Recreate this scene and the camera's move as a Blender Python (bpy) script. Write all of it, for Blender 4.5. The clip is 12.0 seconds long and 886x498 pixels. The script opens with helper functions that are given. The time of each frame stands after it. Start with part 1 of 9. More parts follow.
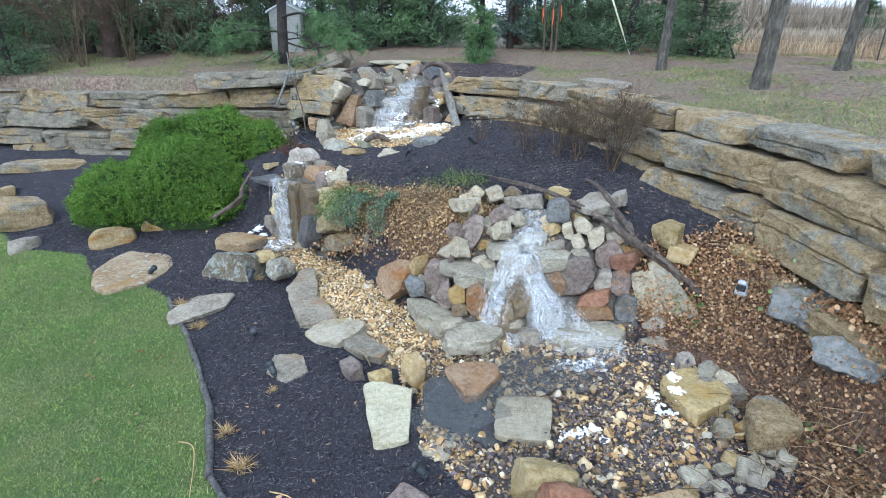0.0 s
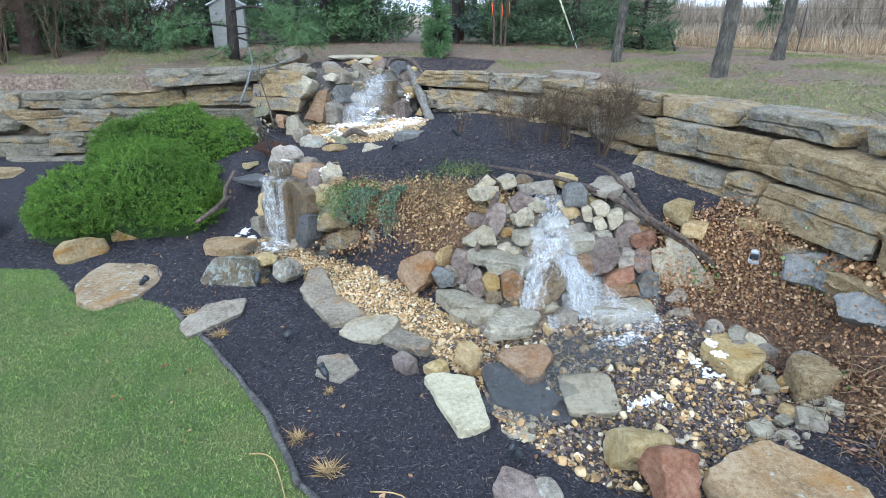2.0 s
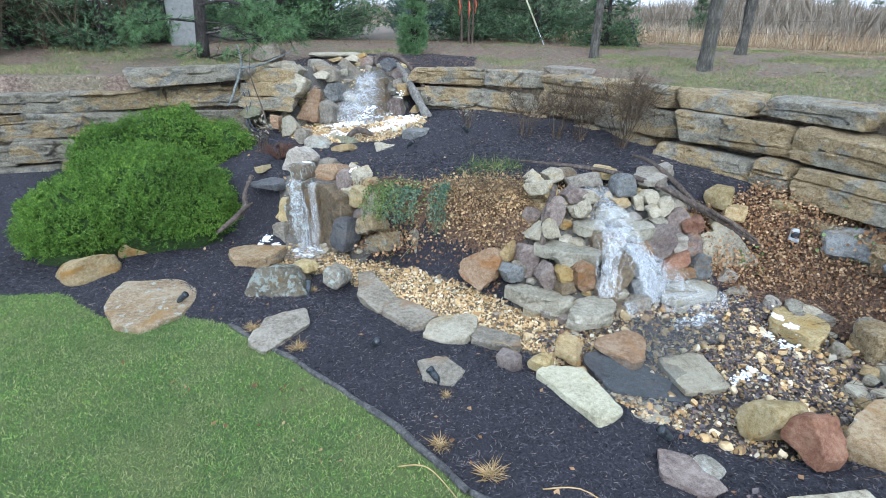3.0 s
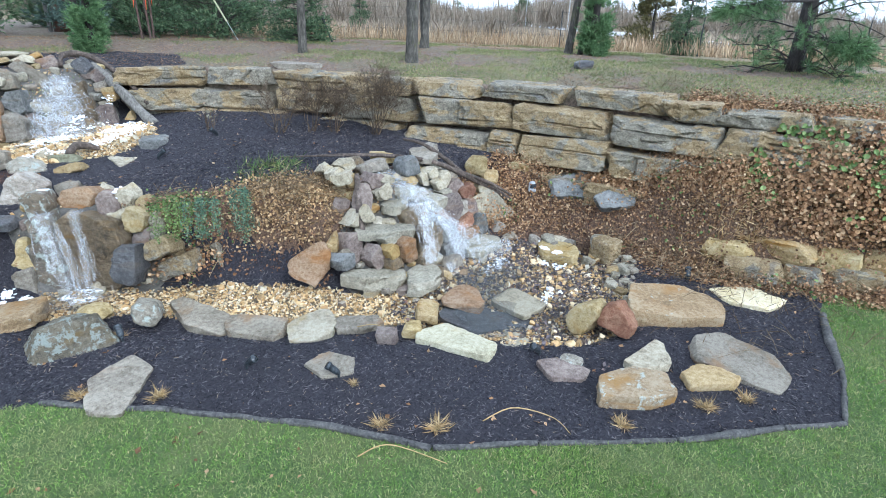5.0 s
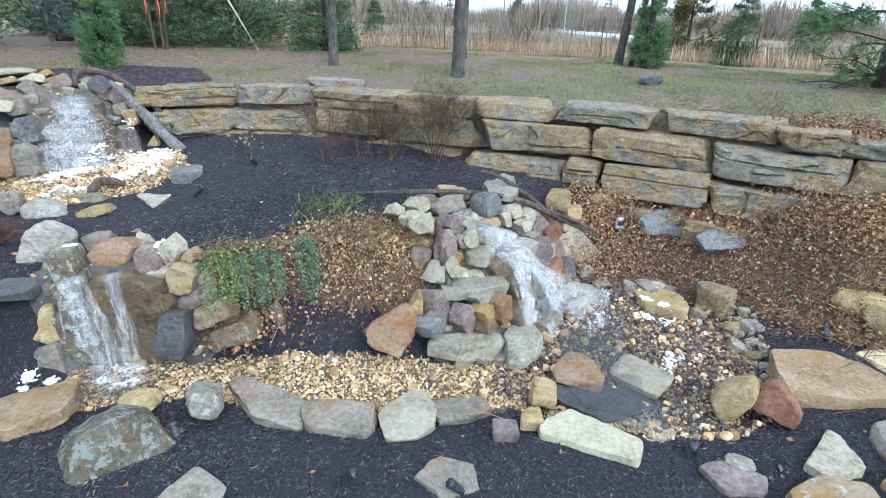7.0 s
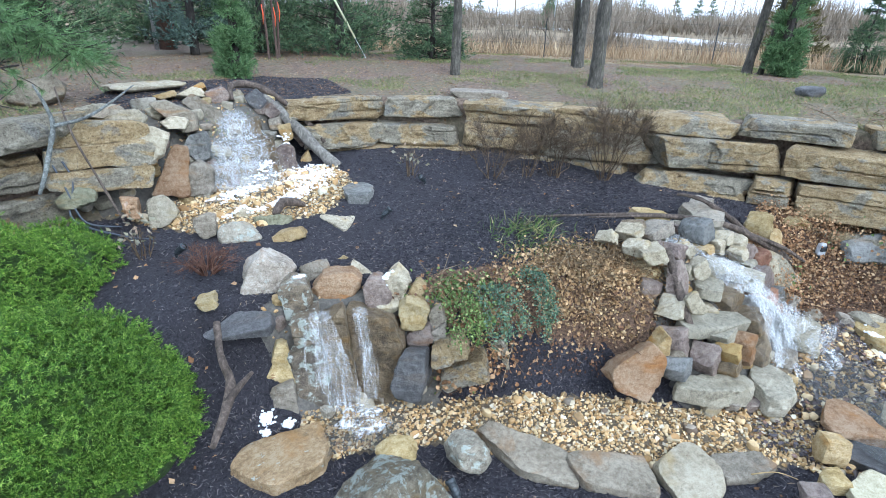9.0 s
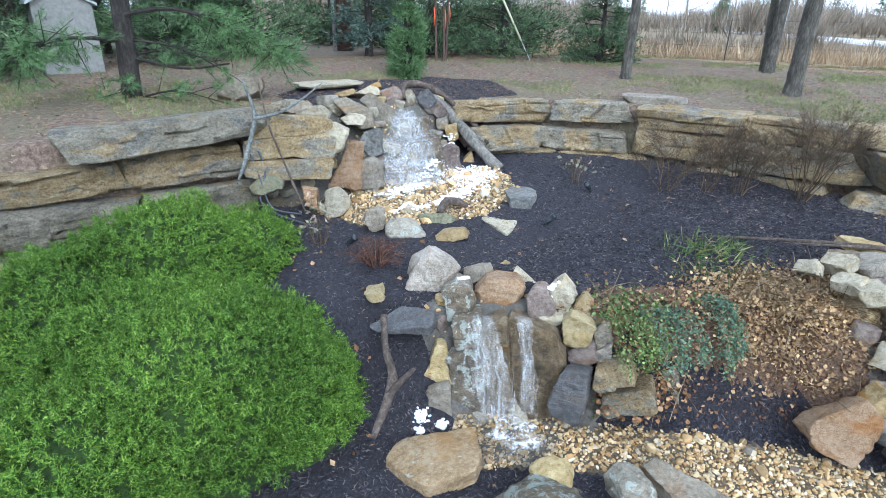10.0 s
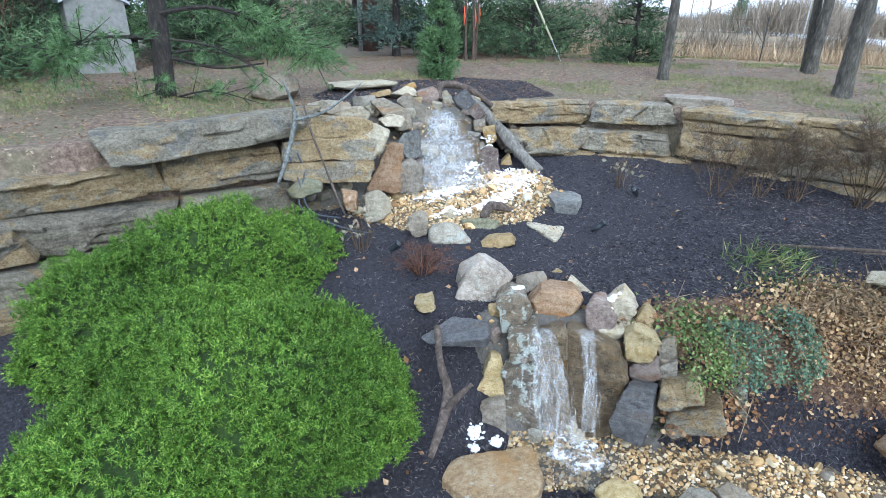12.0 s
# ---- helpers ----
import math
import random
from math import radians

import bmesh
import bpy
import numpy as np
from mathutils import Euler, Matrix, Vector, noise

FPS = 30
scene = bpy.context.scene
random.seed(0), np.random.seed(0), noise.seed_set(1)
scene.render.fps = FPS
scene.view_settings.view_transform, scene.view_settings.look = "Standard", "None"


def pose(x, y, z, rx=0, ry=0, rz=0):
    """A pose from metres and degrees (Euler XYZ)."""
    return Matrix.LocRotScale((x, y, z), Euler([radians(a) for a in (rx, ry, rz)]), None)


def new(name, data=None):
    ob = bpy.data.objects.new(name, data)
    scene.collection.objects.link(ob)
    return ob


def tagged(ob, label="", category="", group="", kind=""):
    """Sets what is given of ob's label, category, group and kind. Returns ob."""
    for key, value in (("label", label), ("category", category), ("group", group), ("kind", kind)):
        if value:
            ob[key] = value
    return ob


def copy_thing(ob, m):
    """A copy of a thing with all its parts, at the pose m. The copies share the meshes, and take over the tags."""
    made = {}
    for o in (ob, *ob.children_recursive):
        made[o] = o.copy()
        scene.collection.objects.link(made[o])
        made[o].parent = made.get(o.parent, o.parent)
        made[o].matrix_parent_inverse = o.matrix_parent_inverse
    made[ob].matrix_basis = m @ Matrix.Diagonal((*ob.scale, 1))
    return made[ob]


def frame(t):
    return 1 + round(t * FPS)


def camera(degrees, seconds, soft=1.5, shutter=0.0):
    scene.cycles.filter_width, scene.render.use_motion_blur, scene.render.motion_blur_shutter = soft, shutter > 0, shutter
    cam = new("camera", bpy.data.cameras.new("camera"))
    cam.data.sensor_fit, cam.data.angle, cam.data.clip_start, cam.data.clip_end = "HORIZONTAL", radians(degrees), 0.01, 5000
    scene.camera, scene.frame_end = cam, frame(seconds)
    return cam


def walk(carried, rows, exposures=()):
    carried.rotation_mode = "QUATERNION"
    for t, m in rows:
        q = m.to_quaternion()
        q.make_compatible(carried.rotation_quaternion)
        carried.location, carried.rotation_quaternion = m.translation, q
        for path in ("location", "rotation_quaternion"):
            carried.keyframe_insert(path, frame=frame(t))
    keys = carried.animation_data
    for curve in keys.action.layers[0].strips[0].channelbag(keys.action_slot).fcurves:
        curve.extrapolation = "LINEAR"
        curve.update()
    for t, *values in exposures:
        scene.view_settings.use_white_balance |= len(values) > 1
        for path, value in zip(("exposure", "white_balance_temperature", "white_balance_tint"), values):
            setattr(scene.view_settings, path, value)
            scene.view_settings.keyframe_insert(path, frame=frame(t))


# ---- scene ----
cam = camera(77.5, 12.0, soft=0.5)
METRES, EYE, TILT, LEAN, TURN = 9.5, 3.27, -23.0, 0.0, 0.0
ROWS = [
    (0.0, 0.0, 0.0, 0.0, -0.0, 0.0, 0.0),
    (0.5, 0.0008, -0.0027, -0.0018, -2.53, -0.06, 0.96),
    (1.0, -0.0173, -0.0055, -0.0052, -4.98, -0.16, 1.93),
    (1.5, -0.0611, -0.0021, -0.0062, -6.65, -0.25, 2.62),
    (2.0, -0.1312, 0.0093, -0.0065, -8.53, -0.4, 3.4),
    (2.5, -0.2217, 0.0292, -0.0016, -11.21, -0.68, 4.47),
    (4.5, -0.4605, 0.1148, 0.0336, -45.4, -7.21, 14.95),
    (5.0, -0.4735, 0.1196, 0.0382, -51.36, -8.97, 16.38),
    (5.5, -0.4686, 0.1325, 0.0486, -51.57, -8.95, 16.41),
    (6.0, -0.4463, 0.163, 0.0649, -51.75, -8.99, 16.47),
    (6.5, -0.435, 0.2129, 0.0895, -52.22, -9.14, 16.57),
    (7.0, -0.4443, 0.2758, 0.1182, -52.39, -9.18, 16.62),
    (9.0, -0.5357, 0.4666, 0.2048, -50.04, -8.37, 16.37),
    (9.5, -0.5383, 0.4814, 0.2095, -39.39, -5.41, 13.89),
    (10.0, -0.5457, 0.5011, 0.2147, -35.29, -4.34, 12.68),
    (10.5, -0.5536, 0.5145, 0.219, -34.47, -4.13, 12.43),
    (11.0, -0.5608, 0.5269, 0.2249, -34.21, -4.06, 12.36),
    (11.5, -0.5647, 0.5358, 0.2268, -34.13, -4.05, 12.34),
    (12.0, -0.5622, 0.5414, 0.2277, -34.05, -4.0, 12.3),
]
walk(cam, [(t, pose(0, 0, EYE, TILT, LEAN, TURN) @ pose(METRES * x, METRES * y, METRES * z, 90 + pitch, roll, yaw)) for t, x, y, z, yaw, pitch, roll in ROWS],
     [(0.0, 0.76, 5380, 6.5), (2.5, 0.78, 5380, 6.5), (5.0, 0.88, 5380, 6.5), (12.0, 0.92, 5380, 6.5)])

# ---- light: overcast winter sky, a wide weak sun ----
SUN_EL, SUN_ROT = radians(38), radians(200)
world = bpy.data.worlds.new("overcast_sky")
scene.world = world
world.use_nodes = True
wn = world.node_tree.nodes
wl = world.node_tree.links
wn.clear()
w_out = wn.new("ShaderNodeOutputWorld")
w_bg = wn.new("ShaderNodeBackground")
w_sky = wn.new("ShaderNodeTexSky")
w_sky.sky_type = "NISHITA"
w_sky.sun_disc = False
w_sky.sun_elevation, w_sky.sun_rotation = SUN_EL, SUN_ROT
w_sky.air_density, w_sky.dust_density = 1.0, 4.0
w_hsv = wn.new("ShaderNodeHueSaturation")
w_hsv.inputs["Saturation"].default_value = 0.28
wl.new(w_sky.outputs[0], w_hsv.inputs["Color"])
w_mix = wn.new("ShaderNodeMix")
w_mix.data_type = "RGBA"
w_mix.inputs[0].default_value = 0.6
w_mix.inputs[7].default_value = (8.6, 9.3, 10.4, 1)
wl.new(w_hsv.outputs[0], w_mix.inputs[6])
wl.new(w_mix.outputs[2], w_bg.inputs[0])
w_bg.inputs[1].default_value = 0.15
wl.new(w_bg.outputs[0], w_out.inputs[0])
sun = new("sun", bpy.data.lights.new("sun", "SUN"))
sun.data.energy, sun.data.angle, sun.data.color = 0.8, radians(25), (1.0, 0.97, 0.92)
sun.matrix_world = pose(0, 0, 30, 90 - math.degrees(SUN_EL), 0, 180 - math.degrees(SUN_ROT))

# ---- materials ----
def nodes_of(name):
    m = bpy.data.materials.new(name)
    m.use_nodes = True
    nt = m.node_tree
    return m, nt, nt.nodes["Principled BSDF"]


def add(nt, kind, **values):
    n = nt.nodes.new(kind)
    for k, v in values.items():
        n.inputs[k].default_value = v
    return n


def ramp(nt, stops, interp="LINEAR"):
    r = nt.nodes.new("ShaderNodeValToRGB")
    r.color_ramp.interpolation = interp
    e = r.color_ramp.elements
    while len(e) < len(stops):
        e.new(0.5)
    for el, (p, c) in zip(e, stops):
        el.position = p
        el.color = (*c, 1) if len(c) == 3 else c
    return r


def mixc(nt, fac, a, b, mode="MIX"):
    m = nt.nodes.new("ShaderNodeMix")
    m.data_type, m.blend_type = "RGBA", mode
    for sock, val in ((m.inputs[0], fac), (m.inputs[6], a), (m.inputs[7], b)):
        if hasattr(val, "links"):
            nt.links.new(val, sock)
        elif isinstance(val, tuple):
            sock.default_value = (*val, 1)
        else:
            sock.default_value = val
    return m.outputs[2]


def mathn(nt, op, a, b=0.0, clamp=False):
    m = nt.nodes.new("ShaderNodeMath")
    m.operation, m.use_clamp = op, clamp
    for sock, val in zip(m.inputs, (a, b)):
        if hasattr(val, "links"):
            nt.links.new(val, sock)
        else:
            sock.default_value = val
    return m.outputs[0]


def noise_tex(nt, vec, scale, detail=4.0, rough=0.6, distort=0.0):
    n = add(nt, "ShaderNodeTexNoise", Scale=scale, Detail=detail, Roughness=rough, Distortion=distort)
    if vec is not None:
        nt.links.new(vec, n.inputs["Vector"])
    return n.outputs["Fac"]


def stretch(nt, vec, sx, sy, sz):
    m = nt.nodes.new("ShaderNodeMapping")
    m.inputs["Scale"].default_value = (sx, sy, sz)
    nt.links.new(vec, m.inputs["Vector"])
    return m.outputs[0]


def own_coords(nt):
    """Object coordinates, shifted by the object's random number."""
    tc = nt.nodes.new("ShaderNodeTexCoord")
    oi = nt.nodes.new("ShaderNodeObjectInfo")
    mul = mathn(nt, "MULTIPLY", oi.outputs["Random"], 37.0)
    va = nt.nodes.new("ShaderNodeVectorMath")
    va.operation = "ADD"
    nt.links.new(tc.outputs["Object"], va.inputs[0])
    nt.links.new(mul, va.inputs[1])
    return va.outputs[0], oi.outputs["Random"]


def bump(nt, bsdf, height, strength=0.5, distance=0.02):
    b = add(nt, "ShaderNodeBump", Strength=strength, Distance=distance)
    nt.links.new(height, b.inputs["Height"])
    nt.links.new(b.outputs[0], bsdf.inputs["Normal"])


def smooth_range(nt, val, lo, hi):
    m = nt.nodes.new("ShaderNodeMapRange")
    m.interpolation_type = "SMOOTHSTEP"
    m.inputs["From Min"].default_value, m.inputs["From Max"].default_value = lo, hi
    nt.links.new(val, m.inputs["Value"])
    return m.outputs[0]


def stone_material(name, dark, mid, light, rust=(0.30, 0.17, 0.06), rust_amount=0.35, lichen=0.0, stain=0.4, layers=0.5, rough=0.8, vary=0.25, relief=0.5):
    m, nt, b = nodes_of(name)
    vec, rnd = own_coords(nt)
    big = noise_tex(nt, vec, 3.0, 3.0)
    fine = noise_tex(nt, vec, 24.0, 7.0, 0.72)
    strata = noise_tex(nt, stretch(nt, vec, 1.3, 1.3, 3.6), 2.2, 5.0, 0.62, 0.4)
    base = mixc(nt, layers, big, strata)
    grain = noise_tex(nt, vec, 130.0, 4.0, 0.75)
    sum_ = mathn(nt, "ADD", mathn(nt, "ADD", mathn(nt, "MULTIPLY", fine, 0.36), mathn(nt, "MULTIPLY", base, 0.34)), mathn(nt, "MULTIPLY", grain, 0.34))
    r = ramp(nt, ((0.42, dark), (0.505, mid), (0.59, light)))
    nt.links.new(sum_, r.inputs[0])
    col = r.outputs[0]
    rusty = smooth_range(nt, noise_tex(nt, stretch(nt, vec, 1, 1, 3.0), 2.2, 4.0, 0.6, 0.4), 0.62 - 0.25 * rust_amount, 0.82 - 0.25 * rust_amount)
    col = mixc(nt, mathn(nt, "MULTIPLY", rusty, min(1.0, rust_amount * 1.8)), col, rust)
    dk = smooth_range(nt, noise_tex(nt, stretch(nt, vec, 1, 1, 1.6), 4.5, 6.0, 0.75), 0.57, 0.76)
    col = mixc(nt, mathn(nt, "MULTIPLY", dk, stain * 0.5), col, tuple(c * 0.3 for c in mid))
    tint = ramp(nt, ((0.0, (1 - vary,) * 3), (0.5, (1.0, 0.98, 0.94)), (1.0, (1 + vary * 0.6, 1 + vary * 0.55, 1 + vary * 0.5))))
    nt.links.new(rnd, tint.inputs[0])
    col = mixc(nt, 1.0, col, tint.outputs[0], "MULTIPLY")
    if lichen > 0:
        vor = noise_tex(nt, vec, 9.0, 6.0, 0.75, 0.3)
        spots = smooth_range(nt, vor, 0.64 - 0.09 * lichen, 0.67 - 0.08 * lichen)
        col = mixc(nt, mathn(nt, "MULTIPLY", spots, 0.75), col, (0.43, 0.47, 0.43))
    pits = smooth_range(nt, noise_tex(nt, vec, 95.0, 4.0, 0.7), 0.56, 0.66)
    col = mixc(nt, mathn(nt, "MULTIPLY", pits, 0.45), col, tuple(c * 0.35 for c in mid))
    hs = add(nt, "ShaderNodeHueSaturation", Saturation=1.18, Value=0.97)
    nt.links.new(col, hs.inputs["Color"])
    nt.links.new(hs.outputs[0], b.inputs["Base Color"])
    b.inputs["Roughness"].default_value = rough
    b.inputs["Specular IOR Level"].default_value = 0.3 if rough > 0.65 else 0.5
    h = mathn(nt, "ADD", mathn(nt, "MULTIPLY", fine, 0.5), mathn(nt, "MULTIPLY", strata, 1.0))
    h = mathn(nt, "ADD", h, mathn(nt, "MULTIPLY", noise_tex(nt, vec, 110.0, 2.0), 0.25))
    bump(nt, b, h, relief * 1.2, 0.09)
    return m


def leafy(name, stops, rough=0.6, dry=None):
    """Colour by the random number of each leaf, blade or chip."""
    m, nt, b = nodes_of(name)
    g = nt.nodes.new("ShaderNodeNewGeometry")
    r = ramp(nt, stops)
    nt.links.new(g.outputs["Random Per Island"], r.inputs[0])
    tc = nt.nodes.new("ShaderNodeTexCoord")
    n = noise_tex(nt, tc.outputs["Object"], 0.9, 3.0)
    v = ramp(nt, ((0.3, (0.72, 0.74, 0.70)), (0.7, (1.22, 1.18, 1.05))))
    nt.links.new(n, v.inputs[0])
    col = mixc(nt, 1.0, r.outputs[0], v.outputs[0], "MULTIPLY")
    tuft = ramp(nt, ((0.35, (0.76, 0.78, 0.76)), (0.65, (1.24, 1.22, 1.2))))
    nt.links.new(noise_tex(nt, tc.outputs["Object"], 11.0, 4.0, 0.7), tuft.inputs[0])
    col = mixc(nt, 1.0, col, tuft.outputs[0], "MULTIPLY")
    if dry:
        worn = smooth_range(nt, noise_tex(nt, tc.outputs["Object"], 1.7, 6.0, 0.78), 0.45, 0.60)
        col = mixc(nt, mathn(nt, "MULTIPLY", worn, 0.55), col, dry)
    nt.links.new(col, b.inputs["Base Color"])
    b.inputs["Roughness"].default_value = rough
    b.inputs["Specular IOR Level"].default_value = 0.22
    return m


def ground_material(name, c0, c1, c2, patch, patch_amount=0.5, scale=30.0, rough=0.95, relief=0.6, fleck=None, fleck_at=0.62):
    m, nt, b = nodes_of(name)
    tc = nt.nodes.new("ShaderNodeTexCoord")
    vec = tc.outputs["Object"]
    fine = noise_tex(nt, vec, scale, 6.0, 0.75)
    big = noise_tex(nt, vec, 0.7, 7.0, 0.75)
    r = ramp(nt, ((0.33, c0), (0.5, c1), (0.68, c2)))
    nt.links.new(fine, r.inputs[0])
    col = mixc(nt, mathn(nt, "MULTIPLY", smooth_range(nt, big, 0.44, 0.60), patch_amount), r.outputs[0], patch)
    if fleck:
        f2 = smooth_range(nt, noise_tex(nt, vec, scale * 0.6, 3.0, 0.8), fleck_at, fleck_at + 0.08)
        col = mixc(nt, f2, col, fleck)
    nt.links.new(col, b.inputs["Base Color"])
    b.inputs["Roughness"].default_value = rough
    bump(nt, b, fine, relief, 0.04)
    return m


def wall_material(name, stain=0.42, ochre=0.78, value=1.08):
    """Quarried limestone: grey weathered skin, ochre where it broke, blue-grey slabs, black water stains."""
    m, nt, b = nodes_of(name)
    vec, rnd = own_coords(nt)
    fine = noise_tex(nt, vec, 34.0, 8.0, 0.8)
    mid = noise_tex(nt, stretch(nt, vec, 1.0, 1.0, 1.8), 5.5, 6.0, 0.7, 0.3)
    both = mathn(nt, "ADD", mathn(nt, "MULTIPLY", fine, 0.6), mathn(nt, "MULTIPLY", mid, 0.4))
    grey = ramp(nt, ((0.38, (0.13, 0.116, 0.09)), (0.46, (0.25, 0.222, 0.168)), (0.53, (0.36, 0.325, 0.245)), (0.61, (0.52, 0.48, 0.385))))
    gold = ramp(nt, ((0.38, (0.16, 0.105, 0.05)), (0.46, (0.33, 0.235, 0.115)), (0.53, (0.45, 0.34, 0.185)), (0.61, (0.58, 0.49, 0.33))))
    blue = ramp(nt, ((0.38, (0.055, 0.058, 0.062)), (0.48, (0.13, 0.138, 0.145)), (0.55, (0.20, 0.212, 0.22)), (0.63, (0.32, 0.33, 0.335))))
    for r in (grey, gold, blue):
        nt.links.new(both, r.inputs[0])
    pick = mathn(nt, "ADD", noise_tex(nt, stretch(nt, vec, -1.0, 1.0, 1.7), 1.8, 5.0, 0.62, 0.5), mathn(nt, "MULTIPLY", mathn(nt, "SUBTRACT", rnd, 0.5), 0.12))
    col = mixc(nt, smooth_range(nt, pick, 0.62 - 0.2 * ochre, 0.67 - 0.2 * ochre), grey.outputs[0], gold.outputs[0])
    slab = noise_tex(nt, stretch(nt, vec, 1.0, -1.0, 1.4), 2.1, 3.0, 0.55, 0.8)
    col = mixc(nt, mathn(nt, "MULTIPLY", smooth_range(nt, slab, 0.61, 0.66), 0.5), col, blue.outputs[0])
    dk = smooth_range(nt, noise_tex(nt, stretch(nt, vec, -1.0, -1.0, 2.2), 3.2, 8.0, 0.76, 0.3), 0.53, 0.72)
    col = mixc(nt, mathn(nt, "MULTIPLY", dk, stain), col, (0.04, 0.04, 0.04))
    moss = smooth_range(nt, noise_tex(nt, stretch(nt, vec, 1.0, 1.0, -1.0), 6.0, 6.0, 0.75), 0.58, 0.70)
    col = mixc(nt, mathn(nt, "MULTIPLY", moss, 0.55), col, (0.15, 0.145, 0.05))
    pits = smooth_range(nt, noise_tex(nt, vec, 70.0, 3.0, 0.6), 0.56, 0.68)
    col = mixc(nt, mathn(nt, "MULTIPLY", pits, 0.7), col, (0.06, 0.05, 0.035))
    col = mixc(nt, 1.0, col, (value,) * 3, "MULTIPLY")
    nt.links.new(col, b.inputs["Base Color"])
    b.inputs["Roughness"].default_value = 0.88
    grit = noise_tex(nt, vec, 95.0, 3.0, 0.7)
    h = mathn(nt, "ADD", mathn(nt, "ADD", mathn(nt, "MULTIPLY", fine, 1.0), mathn(nt, "MULTIPLY", mid, 0.5)), mathn(nt, "MULTIPLY", grit, 0.35))
    bump(nt, b, h, 0.9, 0.06)
    return m


M_WALL = wall_material("quarried_limestone", 0.6, 0.82, 0.98)
M_WALLD = wall_material("stained_limestone", 0.75, 0.55, 0.85)
M_PALE = stone_material("pale_limestone", (0.17, 0.152, 0.115), (0.37, 0.335, 0.262), (0.52, 0.485, 0.40), rust=(0.40, 0.31, 0.16), rust_amount=0.35, stain=0.35, layers=0.35)
M_GREY = stone_material("grey_flagstone", (0.12, 0.108, 0.092), (0.25, 0.228, 0.195), (0.37, 0.345, 0.30), rust=(0.28, 0.20, 0.12), rust_amount=0.3, stain=0.3, layers=0.3)
M_TAN = stone_material("tan_sandstone", (0.20, 0.15, 0.085), (0.36, 0.28, 0.165), (0.48, 0.40, 0.27), rust=(0.34, 0.19, 0.07), rust_amount=0.45, stain=0.3, layers=0.5)
M_YEL = stone_material("yellow_limestone", (0.24, 0.185, 0.095), (0.42, 0.34, 0.20), (0.55, 0.48, 0.33), rust=(0.38, 0.26, 0.11), rust_amount=0.4, stain=0.2, layers=0.25)
M_RED = stone_material("red_sandstone", (0.14, 0.075, 0.058), (0.255, 0.145, 0.105), (0.36, 0.24, 0.18), rust=(0.30, 0.15, 0.07), rust_amount=0.3, stain=0.4, layers=0.3)
M_MAUVE = stone_material("mauve_fieldstone", (0.10, 0.08, 0.075), (0.20, 0.165, 0.15), (0.32, 0.28, 0.25), rust=(0.26, 0.15, 0.08), rust_amount=0.35, stain=0.4, layers=0.2)
M_WET = stone_material("wet_dark_rock", (0.055, 0.046, 0.034), (0.15, 0.12, 0.085), (0.26, 0.215, 0.155), rust=(0.22, 0.145, 0.065), rust_amount=0.4, stain=0.45, layers=0.2, rough=0.38)
M_LICHEN = stone_material("lichen_boulder", (0.12, 0.11, 0.095), (0.26, 0.24, 0.20), (0.40, 0.38, 0.33), rust=(0.26, 0.18, 0.10), rust_amount=0.3, lichen=1.0, stain=0.4, layers=0.2)
M_LICHENB = stone_material("brown_lichen_boulder", (0.10, 0.09, 0.07), (0.22, 0.195, 0.15), (0.36, 0.33, 0.26), rust=(0.25, 0.18, 0.09), rust_amount=0.4, lichen=1.25, stain=0.5, layers=0.3, relief=0.9)
M_RUSTY = stone_material("rusty_flagstone", (0.16, 0.12, 0.08), (0.32, 0.24, 0.155), (0.43, 0.36, 0.265), rust=(0.31, 0.195, 0.10), rust_amount=0.5, lichen=0.25, stain=0.35, layers=0.3)
M_MULCH = ground_material("black_mulch", (0.009, 0.009, 0.013), (0.032, 0.030, 0.040), (0.085, 0.08, 0.096), (0.030, 0.027, 0.032), 0.5, 45.0, relief=1.0)
M_LAWN = ground_material("lawn_soil", (0.03, 0.05, 0.014), (0.075, 0.12, 0.033), (0.14, 0.18, 0.065), (0.15, 0.155, 0.06), 0.5, 60.0)
M_BED = ground_material("gravel_bed_soil", (0.03, 0.022, 0.015), (0.10, 0.075, 0.045), (0.24, 0.19, 0.12), (0.16, 0.12, 0.07), 0.4, 40.0, rough=0.7)
M_LITTER = ground_material("leaf_litter", (0.046, 0.032, 0.024), (0.15, 0.106, 0.08), (0.29, 0.222, 0.165), (0.13, 0.13, 0.072), 0.5, 16.0, fleck=(0.34, 0.265, 0.185), fleck_at=0.60)
M_FIELD = ground_material("dry_field", (0.13, 0.09, 0.05), (0.26, 0.19, 0.11), (0.36, 0.28, 0.18), (0.16, 0.15, 0.09), 0.6, 1.4)
M_IVYSOIL = ground_material("ivy_bank_soil", (0.03, 0.021, 0.016), (0.125, 0.078, 0.050), (0.27, 0.17, 0.105), (0.10, 0.062, 0.042), 0.4, 42.0)
M_POOLBED = ground_material("wet_pool_bed", (0.02, 0.018, 0.019), (0.065, 0.054, 0.05), (0.16, 0.125, 0.095), (0.05, 0.043, 0.046), 0.5, 34.0, rough=0.45)
M_FRESH = stone_material("fresh_cream_limestone", (0.50, 0.42, 0.26), (0.68, 0.60, 0.42), (0.80, 0.75, 0.60), rust=(0.52, 0.38, 0.18), rust_amount=0.2, stain=0.05, layers=0.3)
M_WETL = stone_material("wet_lichen_rock", (0.06, 0.052, 0.042), (0.15, 0.125, 0.095), (0.26, 0.22, 0.17), rust=(0.20, 0.13, 0.06), rust_amount=0.3, lichen=1.2, stain=0.4, layers=0.2, rough=0.45)
